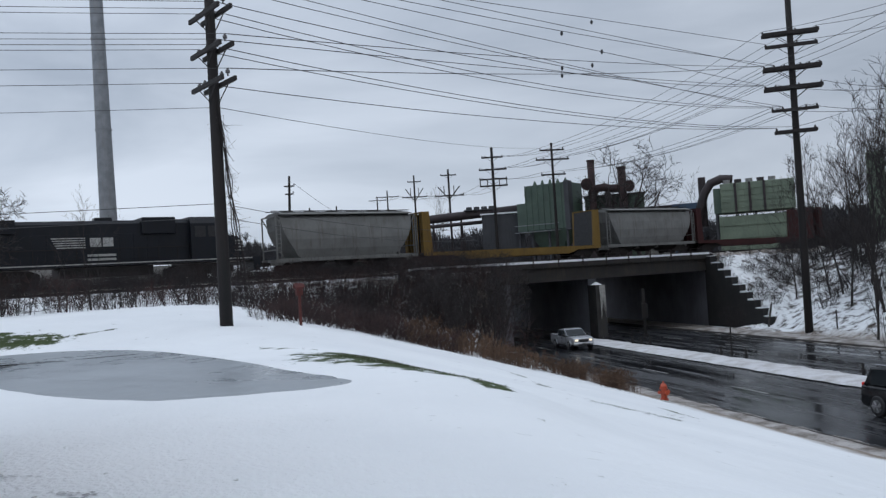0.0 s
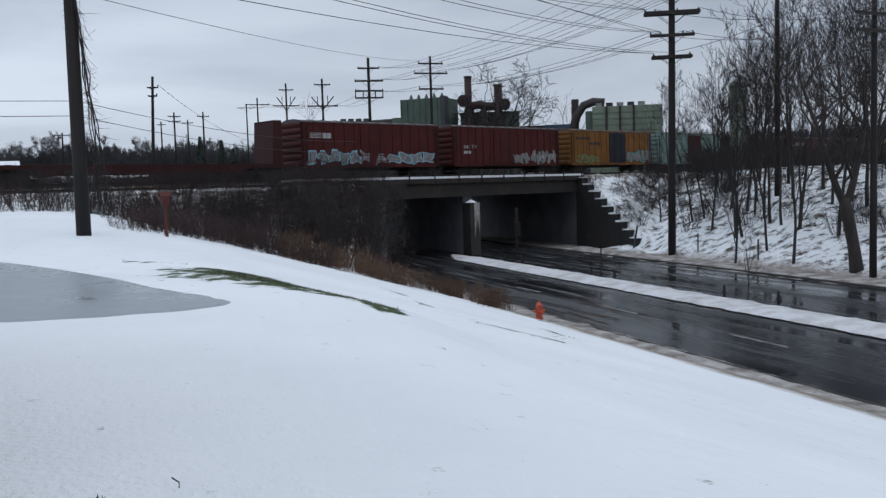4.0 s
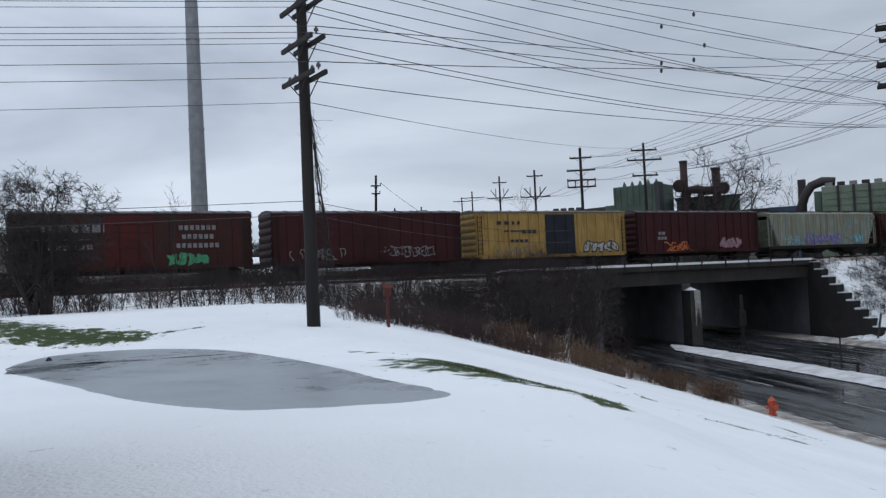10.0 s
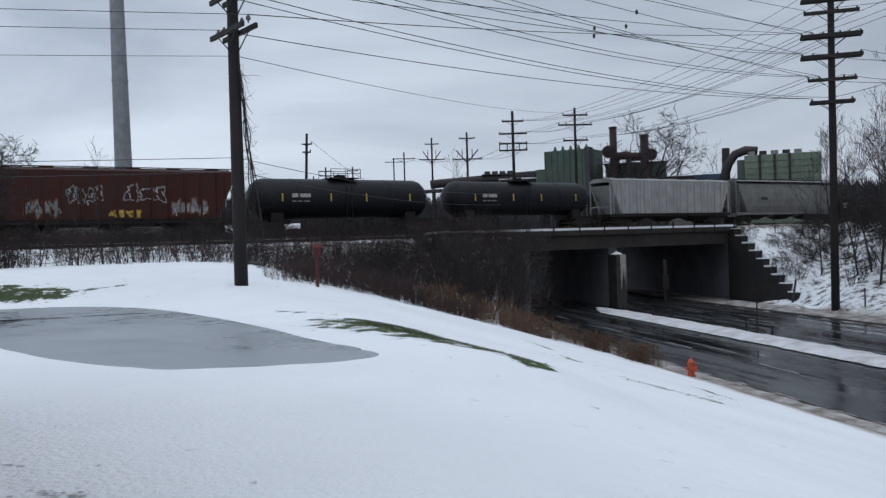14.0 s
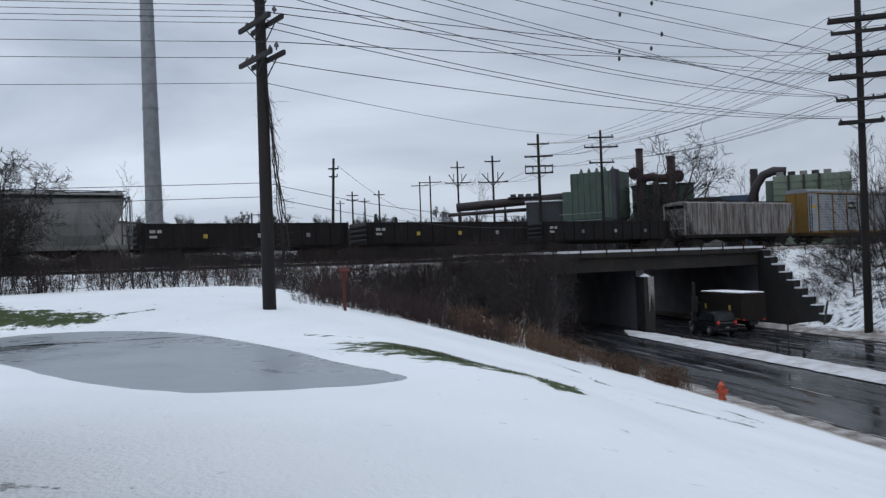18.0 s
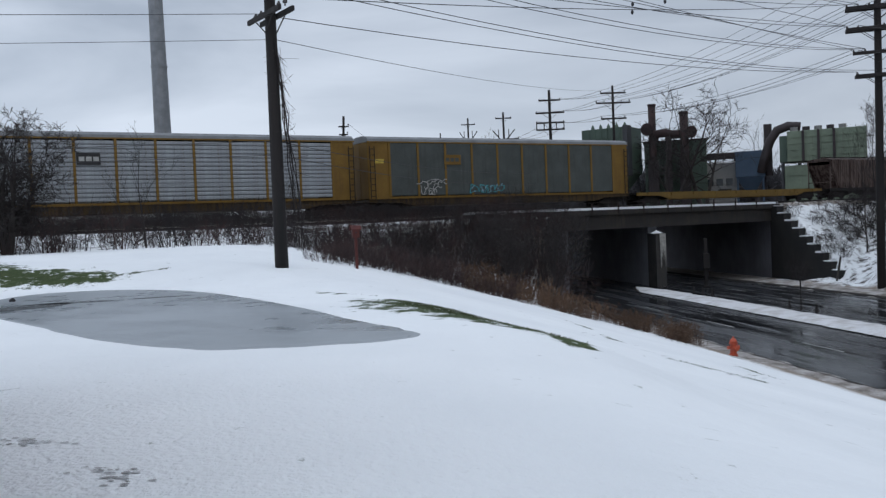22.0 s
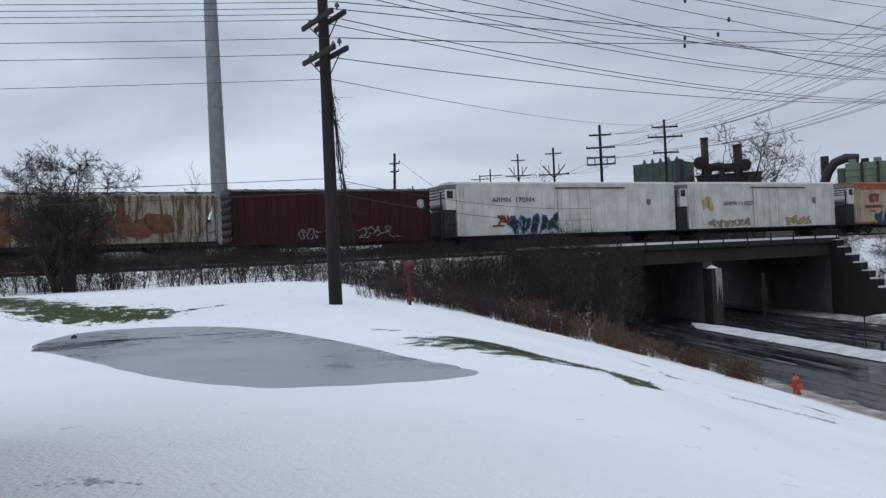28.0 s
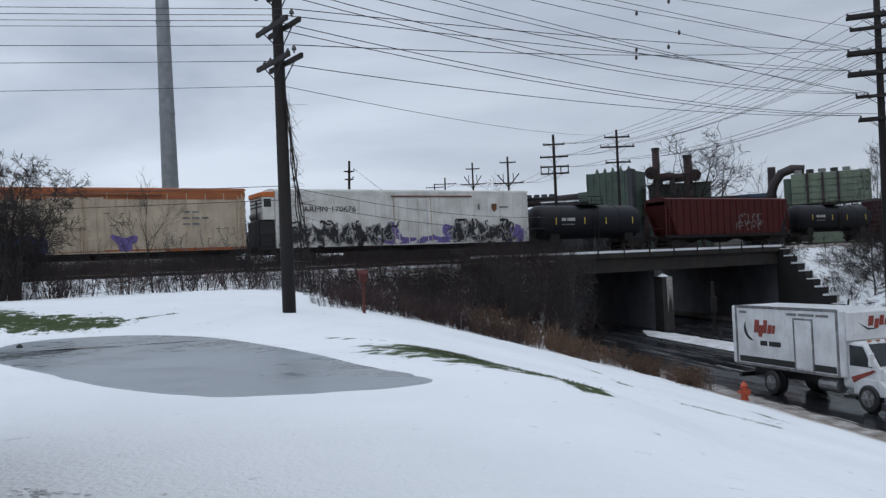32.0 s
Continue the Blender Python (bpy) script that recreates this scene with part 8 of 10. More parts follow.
        if to_w(x, y) > 46:
            bush(shrubs, "shrub", x, y, rng.uniform(1.1, 1.9), "tall tangled brush under the bare trees", "brush under the wood", "wood_brush")
    for i in range(110):
        az = rng.uniform(-36.0, -16.3)
        d = rng.uniform(58, 88)
        x, y, _ = from_eye(az, d)
        if to_w(x, y) < 42.8 or to_n(x, y) > 52.0:
            continue
        bush(low if rng.random() < 0.65 else shrubs, "shrub", x, y, rng.uniform(0.6, 1.2), "tangled bare brush on the snowy bank", "brush across the road", "bank_brush")
    for i in range(14):
        az = rng.uniform(-21.0, -16.6)
        n = rng.uniform(46, 51.5)
        d = n / math.cos(radians(az - 36))
        x, y, _ = from_eye(az, d)
        bush(shrubs, "shrub", x, y, rng.uniform(0.6, 0.95), "tangled bare brush beside the wing wall", "brush across the road", "bank_brush")
    # sapling planted in the median, held by two stakes
    x, y = 18.9, 38.9
    t = plant("median_sapling", thin[0], bark, "young bare tree planted in the median", "tree", x, y, ROAD_Z + 0.15, 0.44, 30)
    for x, y, h in ((11.8, 63.3, 0.4), (12.2, 62.1, 0.4), (12.6, 60.9, 0.4), (15.0, 51.7, 0.38), (15.4, 50.9, 1.8), (15.7, 49.2, 0.38), (18.2, 39.9, 0.38), (19.4, 36.9, 0.38)):
        s = thing("median_stake", "short dark stake standing in the median snow", "stake", pose(x, y, ROAD_Z + 0.1), "stakes in the median")
        part("shaft", Mesh().tube([(0, 0, 0), (0, 0, h + 0.25)], [0.075, 0.06] if h < 1 else [0.05, 0.04], 6), "pole", s)
        part("cap", Mesh().tube([(0, 0, 0.2), (0, 0, 0.34)], [0.16, 0.09], 6), "pole", s)
    x, y = (14.24, 70.83)
    s = thing("median_post", "dark steel post under the bridge", "post", pose(x, y, ROAD_Z + 0.05))
    part("shaft", Mesh().cbox(-0.13, 0.13, -0.12, 0.12, 0, 3.9, 0.02), "pole", s)
    part("junction_box", Mesh().cbox(-0.26, 0.26, -0.3, -0.12, 1.5, 2.7, 0.03), "pole", s)
    part("base", Mesh().cbox(-0.26, 0.26, -0.2, 0.2, 0, 0.15, 0.02), "pole", s)
    for az, d, h in ((-26.5, 60.3, 1.35), (-22.9, 66, 1.3)):
        x, y, _ = from_eye(az, d)
        s = thing("sign_post", "thin dark post beside the far kerb", "post", pose(x, y, ground(x, y)), "posts")
        part("shaft", Mesh().tube([(0, 0, -0.2), (0, 0, h)], 0.05, 6), "pole", s)
    # vines that hang from the near pole
    v = thing("hanging_vine", "bare tangled vine hanging beside the utility pole", "vine", pose(-8.18, 28.6, 0.28))
    q = random.Random(9)
    for k in range(5):
        pts, x, y = [], 0.17, -0.12
        for i in range(14):
            z = 7.7 - 0.52 * i
            x = 0.16 + 0.055 * i * (0.5 + 0.12 * k) + q.uniform(-0.05, 0.05)
            pts.append((x, y + 0.04 * i * 0.55 + q.uniform(-0.05, 0.05), max(0.3, z)))
        part("stem", Mesh().tube(pts, [0.018] * 14, 5, False), "twig", v)
    tw = Mesh()
    for k in range(210):
        f = q.random()
        z = 7.4 - 6.2 * f
        x = 0.16 + 0.42 * f + q.uniform(-0.1, 0.15)
        branch(tw, (x, -0.1 + 0.25 * f, z), (q.uniform(-1, 1), q.uniform(-1, 1), q.uniform(-0.9, 0.5)), q.uniform(0.25, 0.75), 0.008, q, 3, 0.4, -0.05, 3, 0.5)
    part("vine_growth", tw, "twig", v)
    # bare grass blades where the snow has melted
    m = Mesh()
    q = random.Random(4)
    for line, wide, count in zip(GRASS, GRASS_WIDTH, (5200, 3000, 26, 150, 260, 70, 40, 30, 36, 40)):
        for _ in range(count):
            k = q.randrange(len(line) - 1)
            f = q.random()
            end = (k + f) / (len(line) - 1)
            if line is GRASS[0] and q.random() < 0.35 + 0.62 * end:
                continue
            x = line[k][0] + (line[k + 1][0] - line[k][0]) * f + q.gauss(0, wide * 0.2 * (1.2 - 0.8 * end if line is GRASS[0] else 1.0))
            y = line[k][1] + (line[k + 1][1] - line[k][1]) * f + q.gauss(0, wide * 0.2 * (1.2 - 0.8 * end if line is GRASS[0] else 1.0))
            z = ground(x, y)
            h = q.uniform(0.012, 0.035)
            a = q.uniform(0, 6.3)
            dx, dy = math.cos(a) * 0.012, math.sin(a) * 0.012
            lx, ly = q.uniform(-0.05, 0.05), q.uniform(-0.05, 0.05)
            m.add([(x - dx, y - dy, z - 0.01), (x + dx, y + dy, z - 0.01), (x + lx, y + ly, z + h)], [(0, 1, 2)])
    o = part("grass", m, "grass")
    tagged(o, "short green winter grass where snow has melted", "grass", kind="stuff")


SHRUB = {}
build_plants()


# ---- road vehicles ----
def car_paint(name, c, rough=0.25, metal=0.0, spec=0.5):
    MAT[name] = material(name, c, tuple(v * 0.8 for v in c), rough=rough, metal=metal, scale=1.5, fine=9, bump=0.0, spec=spec, streak=(0.09, 0.085, 0.08), streak_amount=0.15)


car_paint("silver_paint", (0.47, 0.49, 0.52), 0.28, 0.35)
car_paint("maroon_paint", (0.013, 0.005, 0.007), 0.2, 0.0, 0.25)
car_paint("blue_grey_paint", (0.05, 0.062, 0.085), 0.22, 0.2)
car_paint("white_paint", (0.68, 0.69, 0.70), 0.3)
car_paint("black_paint", (0.012, 0.013, 0.015), 0.2, 0.0, 0.28)
car_paint("blue_paint", (0.066, 0.105, 0.152), 0.3)
car_paint("wrecker_paint", (0.03, 0.045, 0.055), 0.3)
paint("dark_box_paint", (0.020, 0.015, 0.013), (0.028, 0.024, 0.022), 0.5)
MAT["car_glass"] = material("car_glass", (0.02, 0.025, 0.028), rough=0.05, bump=0, spec=0.3)
MAT["tyre"] = material("wet_tyre", (0.018, 0.018, 0.019), rough=0.6, bump=0.1)
MAT["alloy"] = material("dirty_alloy", (0.33, 0.33, 0.34), (0.18, 0.18, 0.18), rough=0.4, metal=0.7, bump=0)
MAT["chrome"] = material("chrome", (0.55, 0.56, 0.58), rough=0.15, metal=1.0, bump=0)
MAT["black_plastic"] = material("black_plastic", (0.02, 0.02, 0.021), rough=0.5, bump=0)
MAT["headlamp"] = glowing("lit_headlamp", (1.0, 0.84, 0.62), 1.25)
MAT["dim_lamp"] = glowing("dim_headlamp", (0.62, 0.6, 0.56), 0.15)
MAT["tail_red"] = glowing("tail_lamp", (0.45, 0.02, 0.015), 0.25)

TYRES, RIMS = {}, {}


def eased(xs, vs, x):
    """A smooth curve through (xs, vs) that never swings past them."""
    k = len(xs)
    slope = [(vs[i + 1] - vs[i]) / (xs[i + 1] - xs[i]) for i in range(k - 1)]
    tan = [slope[0]] + [0.0 if a * b <= 0 else 2 * a * b / (a + b) for a, b in zip(slope, slope[1:])] + [slope[-1]]
    i = max(j for j in range(k - 1) if x >= xs[j] - 1e-9)
    w = xs[i + 1] - xs[i]
    t = (x - xs[i]) / w
    return ((2 * t ** 3 - 3 * t * t + 1) * vs[i] + (t ** 3 - 2 * t * t + t) * w * tan[i] + (3 * t * t - 2 * t ** 3) * vs[i + 1] + (t ** 3 - t * t) * w * tan[i + 1])


def loft(rows, m=None, cuts=4):
    """Sections (x, [(y, z), ...]) joined into one closed skin, rounded along its length and at its long edges."""
    m = m or Mesh()
    m.soft = True
    xs = [x for x, _ in rows]
    fine = [a + (b - a) * c / cuts for a, b in zip(xs, xs[1:]) for c in range(cuts)] + [xs[-1]]
    rings = []
    for x in fine:
        ring = [tuple(eased(xs, [r[j][q] for _, r in rows], x) for q in (0, 1)) for j in range(len(rows[0][1]))]
        cut = []
        for (y0, z0), (y1, z1), (y2, z2) in zip(ring[-1:] + ring[:-1], ring, ring[1:] + ring[:1]):
            cut += [(y1 + (y0 - y1) * 0.14, z1 + (z0 - z1) * 0.14), (y1 * 0.92 + (y0 + y2) * 0.04, z1 * 0.92 + (z0 + z2) * 0.04), (y1 + (y2 - y1) * 0.14, z1 + (z2 - z1) * 0.14)]
        rings.append(cut)
    k = len(rings[0])
    v = [(x, y, z) for x, ring in zip(fine, rings) for y, z in ring]
    f = []
    for i in range(len(fine) - 1):
        for j in range(k):
            f.append((i * k + j, i * k + (j + 1) % k, (i + 1) * k + (j + 1) % k, (i + 1) * k + j))
    f += [tuple(range(k))[::-1], tuple((len(fine) - 1) * k + j for j in range(k))]
    return m.add(v, f)


def shell(x, zb, zt, w, top=0.90):
    zm = zb + (zt - zb) * 0.55
    return (x, [(-w * 0.93, zb), (w * 0.93, zb), (w, zb + 0.12), (w, zm), (w * 0.97, zt - 0.06), (w * top, zt), (-w * top, zt), (-w * 0.97, zt - 0.06), (-w, zm), (-w, zb + 0.12)])


def wheel(parent, x, y, r, wide=0.24, rim="alloy"):
    s = -1 if y < 0 else 1
    if (r, wide) not in TYRES:
        TYRES[r, wide] = Mesh().tube([(0, -wide / 2, 0), (0, -wide / 2 + 0.04, 0), (0, wide / 2 - 0.04, 0), (0, wide / 2, 0)], [r * 0.9, r, r, r * 0.9], 24).data("wheel")
        rm = Mesh().tube([(0, -0.012, 0), (0, 0.012, 0)], r * 0.62, 20)
        for k in range(6):
            a = math.pi * k / 3
            rm.tube([(0, 0.02, 0), (math.cos(a) * r * 0.58, 0.03, math.sin(a) * r * 0.58)], 0.03, 5)
        RIMS[r, wide] = rm.data("rim")
    arch = Mesh().tube([(0, -0.01, 0), (0, 0.01, 0)], r * 1.16, 22)
    part("wheel_arch", arch, "black_plastic", parent, at=pose(x, y - s * (wide / 2 - 0.03), r + 0.03))
    w = part("wheel", TYRES[r, wide], "tyre", parent, at=pose(x, y - s * (wide / 2 - 0.06), r))
    part("rim", RIMS[r, wide], rim, w, at=pose(0, s * wide / 2, 0, 0, 0, 0 if s > 0 else 180))
    return w


def flat_quad(name, pts, mat, parent, out=0.012):
    """A thin pane over four or more corners, lifted off the skin."""
    a, b, c = (Vector(p) for p in pts[:3])
    n = (b - a).cross(c - a).normalized() * out
    k = len(pts)
    m = Mesh()
    m.v = [tuple(Vector(p) + n) for p in pts] + [tuple(Vector(p) - n * 0.5) for p in pts]
    m.f = [tuple(range(k)), tuple(range(k, 2 * k))[::-1]] + [((i + 1) % k, i, k + i, k + (i + 1) % k) for i in range(k)]
    return part(name, m, mat, parent)


def lamps(v, xf, zf, yf, xr, zr, yr, front="headlamp", size=(0.13, 0.075)):
    for s in (-1, 1):
        part("headlight", Mesh().cbox(xf - 0.06, xf + 0.02, s * yf - size[0], s * yf + size[0], zf - size[1], zf + size[1], 0.02), front, v)
        part("tail_light", Mesh().cbox(xr - 0.02, xr + 0.05, s * yr - 0.09, s * yr + 0.09, zr - 0.17, zr + 0.17, 0.02), "tail_red", v)


def side_glass(v, pts, w0, z0, w1, z1, name="window"):
    """Panes on both flanks; pts are (x, z) and the flank leans from w0 at z0 to w1 at z1."""
    for s in (-1, 1):
        ring = [(x, s * (w0 + (w1 - w0) * (z - z0) / (z1 - z0)), z) for x, z in pts]
        flat_quad(name, ring if s < 0 else ring[::-1], "car_glass", v)


def pickup(label, mat, front, crew=0.0, length=5.05):
    v = thing("pickup_truck", label, "pickup truck")
    h = length / 2
    fa, ra = h - 0.86, h - 0.86 - 3.05 * length / 5.05
    c0 = -0.62 - crew                      # back of the cab
    part("body", loft([shell(-h, 0.50, 0.98, 0.84), shell(-h + 0.08, 0.44, 1.02, 0.88), shell(ra, 0.44, 1.02, 0.90), shell(c0, 0.38, 1.02, 0.90), shell(1.0, 0.38, 1.02, 0.90), shell(1.25, 0.40, 1.05, 0.89), shell(fa + 0.2, 0.44, 1.04, 0.89),
                       shell(h - 0.28, 0.44, 1.01, 0.87), shell(h - 0.10, 0.44, 0.97, 0.85), shell(h, 0.48, 0.90, 0.80)]), mat, v)
    part("load_bed", Mesh().box(-h + 0.12, c0 - 0.03, -0.72, 0.72, 1.022, 1.03), "black_plastic", v, "open dark load bed")
    for y in (-0.89, 0.77):
        part("bed_rail", Mesh().cbox(-h + 0.03, c0 - 0.02, y, y + 0.12, 1.0, 1.10, 0.02), mat, v)
    part("tailgate", Mesh().cbox(-h - 0.02, -h + 0.07, -0.80, 0.80, 0.58, 1.10, 0.02), mat, v)
    part("cab", loft([shell(c0, 0.98, 1.03, 0.87), shell(c0 + 0.06, 0.98, 1.50, 0.80, 0.90), shell(c0 + 0.25, 0.98, 1.58, 0.78, 0.92), shell(0.1, 0.98, 1.61, 0.78, 0.92), shell(0.42, 0.98, 1.56, 0.78, 0.92), shell(1.2, 0.98, 1.06, 0.87)], None, 1), mat, v)
    flat_quad("windshield", [(1.17, -0.76, 1.09), (1.17, 0.76, 1.09), (0.49, 0.68, 1.53), (0.49, -0.68, 1.53)], "car_glass", v, 0.02)
    flat_quad("rear_window", [(c0, 0.64, 1.10), (c0, -0.64, 1.10), (c0 + 0.04, -0.60, 1.48), (c0 + 0.04, 0.60, 1.48)], "car_glass", v)
    side_glass(v, [(0.12, 1.06), (0.98, 1.06), (0.48, 1.48), (0.12, 1.51)], 0.885, 1.03, 0.79, 1.55)
    side_glass(v, [(c0 + 0.12, 1.06), (0.0, 1.06), (0.0, 1.51), (c0 + 0.18, 1.49)], 0.885, 1.03, 0.79, 1.55)
    for s in (-1, 1):
        for x in (c0 + 0.05, 0.05, 1.02):
            part("door_seam", Mesh().box(x, x + 0.015, s * 0.902 - 0.006, s * 0.902 + 0.006, 0.5, 1.0), "black_plastic", v)
        part("mirror", Mesh().cbox(0.82, 0.95, s * 0.99 - 0.1, s * 0.99 + 0.1, 1.08, 1.23, 0.03), "black_plastic", v)
        part("door_handle", Mesh().box(0.12, 0.28, s * 0.91 - 0.015, s * 0.91 + 0.015, 0.90, 0.93), "black_plastic", v)
        part("rocker", Mesh().box(ra + 0.5, fa - 0.5, s * 0.86 - 0.03, s * 0.86 + 0.03, 0.33, 0.42), "black_plastic", v)
        for x in (fa, ra):
            lip = [(0.44 * math.cos(math.pi * k / 10), 0, 0.44 * math.sin(math.pi * k / 10)) for k in range(11)]
            part("fender_flare", Mesh().tube(lip, 0.045, 6), mat, v, at=pose(x, s * 0.90, 0.37))
    part("grille", Mesh().cbox(h - 0.08, h + 0.03, -0.38, 0.38, 0.66, 0.89, 0.03), "black_plastic", v)
    part("grille_rim", Mesh().tube([(h + 0.02, -0.36, 0.68), (h + 0.02, -0.40, 0.80), (h + 0.02, -0.34, 0.89), (h + 0.02, 0.34, 0.89), (h + 0.02, 0.40, 0.80), (h + 0.02, 0.36, 0.68)], 0.022, 6), "chrome", v)
    part("front_bumper", Mesh().cbox(h - 0.16, h + 0.08, -0.83, 0.83, 0.40, 0.64, 0.07), mat, v)
    part("lower_intake", Mesh().cbox(h + 0.06, h + 0.085, -0.5, 0.5, 0.43, 0.52, 0.01), "black_plastic", v)
    part("rear_bumper", Mesh().cbox(-h - 0.1, -h + 0.02, -0.82, 0.82, 0.44, 0.6, 0.03), "chrome", v)
    part("plate", Mesh().box(h + 0.08, h + 0.09, -0.15, 0.15, 0.53, 0.61), "mark_silver", v)
    lamps(v, h + 0.0, 0.80, 0.58, -h, 0.85, 0.74, front, (0.12, 0.06))
    for x in (fa, ra):
        for y in (-0.9, 0.9):
            wheel(v, x, y, 0.37, 0.25)
    return v


def wagon(label, mat, front, kind, length, height, hood, name="car", belt=0.98):
    """A closed car: kind 'van', 'suv' or 'sedan'."""
    v = thing(name, label, name.replace("_", " "))
    h, w = length / 2, 0.92 if kind not in ("sedan", "hatch") else 0.84
    part("body", loft([shell(-h, 0.45, belt - 0.1, w * 0.88), shell(-h + 0.12, 0.30, belt, w * 0.96), shell(-h * 0.4, 0.25, belt, w), shell(h - hood - 0.3, 0.25, belt, w), shell(h - hood * 0.6, 0.27, belt - 0.04, w * 0.98), shell(h - 0.22, 0.30, belt - 0.18, w * 0.9), shell(h, 0.38, belt - 0.34, w * 0.78)]), mat, v)
    rear = -h + (0.12 if kind == "van" else 0.25 if kind == "suv" else 0.75)
    rt = rear + (0.25 if kind != "sedan" else 0.65)
    ft, f0 = h - hood - 0.95, h - hood - 0.05
    part("cabin", loft([shell(rear, belt - 0.05, belt + 0.04, w * 0.94), shell(rt, belt - 0.05, height - 0.04, w * 0.86, 0.85), shell((rt + ft) / 2, belt - 0.05, height, w * 0.86, 0.85), shell(ft, belt - 0.05, height - 0.05, w * 0.85, 0.85), shell(f0, belt - 0.05, belt + 0.03, w * 0.92)], None, 1), mat, v)
    flat_quad("windshield", [(f0 - 0.02, -w * 0.78, belt + 0.06), (f0 - 0.02, w * 0.78, belt + 0.06), (ft + 0.06, w * 0.68, height - 0.1), (ft + 0.06, -w * 0.68, height - 0.1)], "car_glass", v, 0.03)
    flat_quad("rear_window", [(rear + 0.02, w * 0.72, belt + 0.06), (rear + 0.02, -w * 0.72, belt + 0.06), (rt - 0.04, -w * 0.66, height - 0.12), (rt - 0.04, w * 0.66, height - 0.12)], "car_glass", v, 0.03)
    mid = (rt + ft) / 2
    side_glass(v, [(mid + 0.05, belt + 0.06), (f0 - 0.35, belt + 0.06), (ft + 0.05, height - 0.12), (mid + 0.05, height - 0.1)], w * 0.93, belt, w * 0.83, height)
    side_glass(v, [(rear + 0.35, belt + 0.06), (mid - 0.05, belt + 0.06), (mid - 0.05, height - 0.1), (rt + 0.1, height - 0.12)], w * 0.93, belt, w * 0.83, height)
    part("grille", Mesh().cbox(h - 0.1, h + 0.02, -0.36, 0.36, belt - 0.44, belt - 0.28, 0.02), "chrome", v)
    part("front_bumper", Mesh().cbox(h - 0.14, h + 0.06, -w * 0.82, w * 0.82, 0.30, 0.52, 0.05), mat, v)
    part("rear_bumper", Mesh().cbox(-h - 0.05, -h + 0.1, -w * 0.88, w * 0.88, 0.34, 0.56, 0.04), mat, v)
    for s in (-1, 1):
        part("mirror", Mesh().cbox(f0 - 0.5, f0 - 0.36, s * (w + 0.06) - 0.1, s * (w + 0.06) + 0.1, belt + 0.02, belt + 0.17, 0.03), mat, v)
        if kind == "van":
            part("fog_light", Mesh().cbox(h - 0.02, h + 0.07, s * 0.62 - 0.08, s * 0.62 + 0.08, 0.36, 0.48, 0.02), "headlamp", v)
        if kind == "suv":
            part("roof_rail", Mesh().tube([(rt + 0.2, s * w * 0.72, height + 0.05), (ft - 0.1, s * w * 0.72, height + 0.05)], 0.025, 6), "chrome", v)
    part("plate", Mesh().box(h + 0.06, h + 0.07, -0.17, 0.17, 0.4, 0.5), "mark_silver", v)
    part("plate", Mesh().box(-h - 0.06, -h - 0.05, -0.17, 0.17, 0.6, 0.7), "mark_silver", v)
    lamps(v, h - 0.1, belt - 0.26, w * 0.7, -h + 0.02, belt - 0.1, w * 0.74, front)
    base = length * 0.29
    for x in (base + 0.12, -base + 0.02):
        for y in (-w, w):
            wheel(v, x, y, 0.37 if kind == "suv" else 0.31, 0.22)
    return v


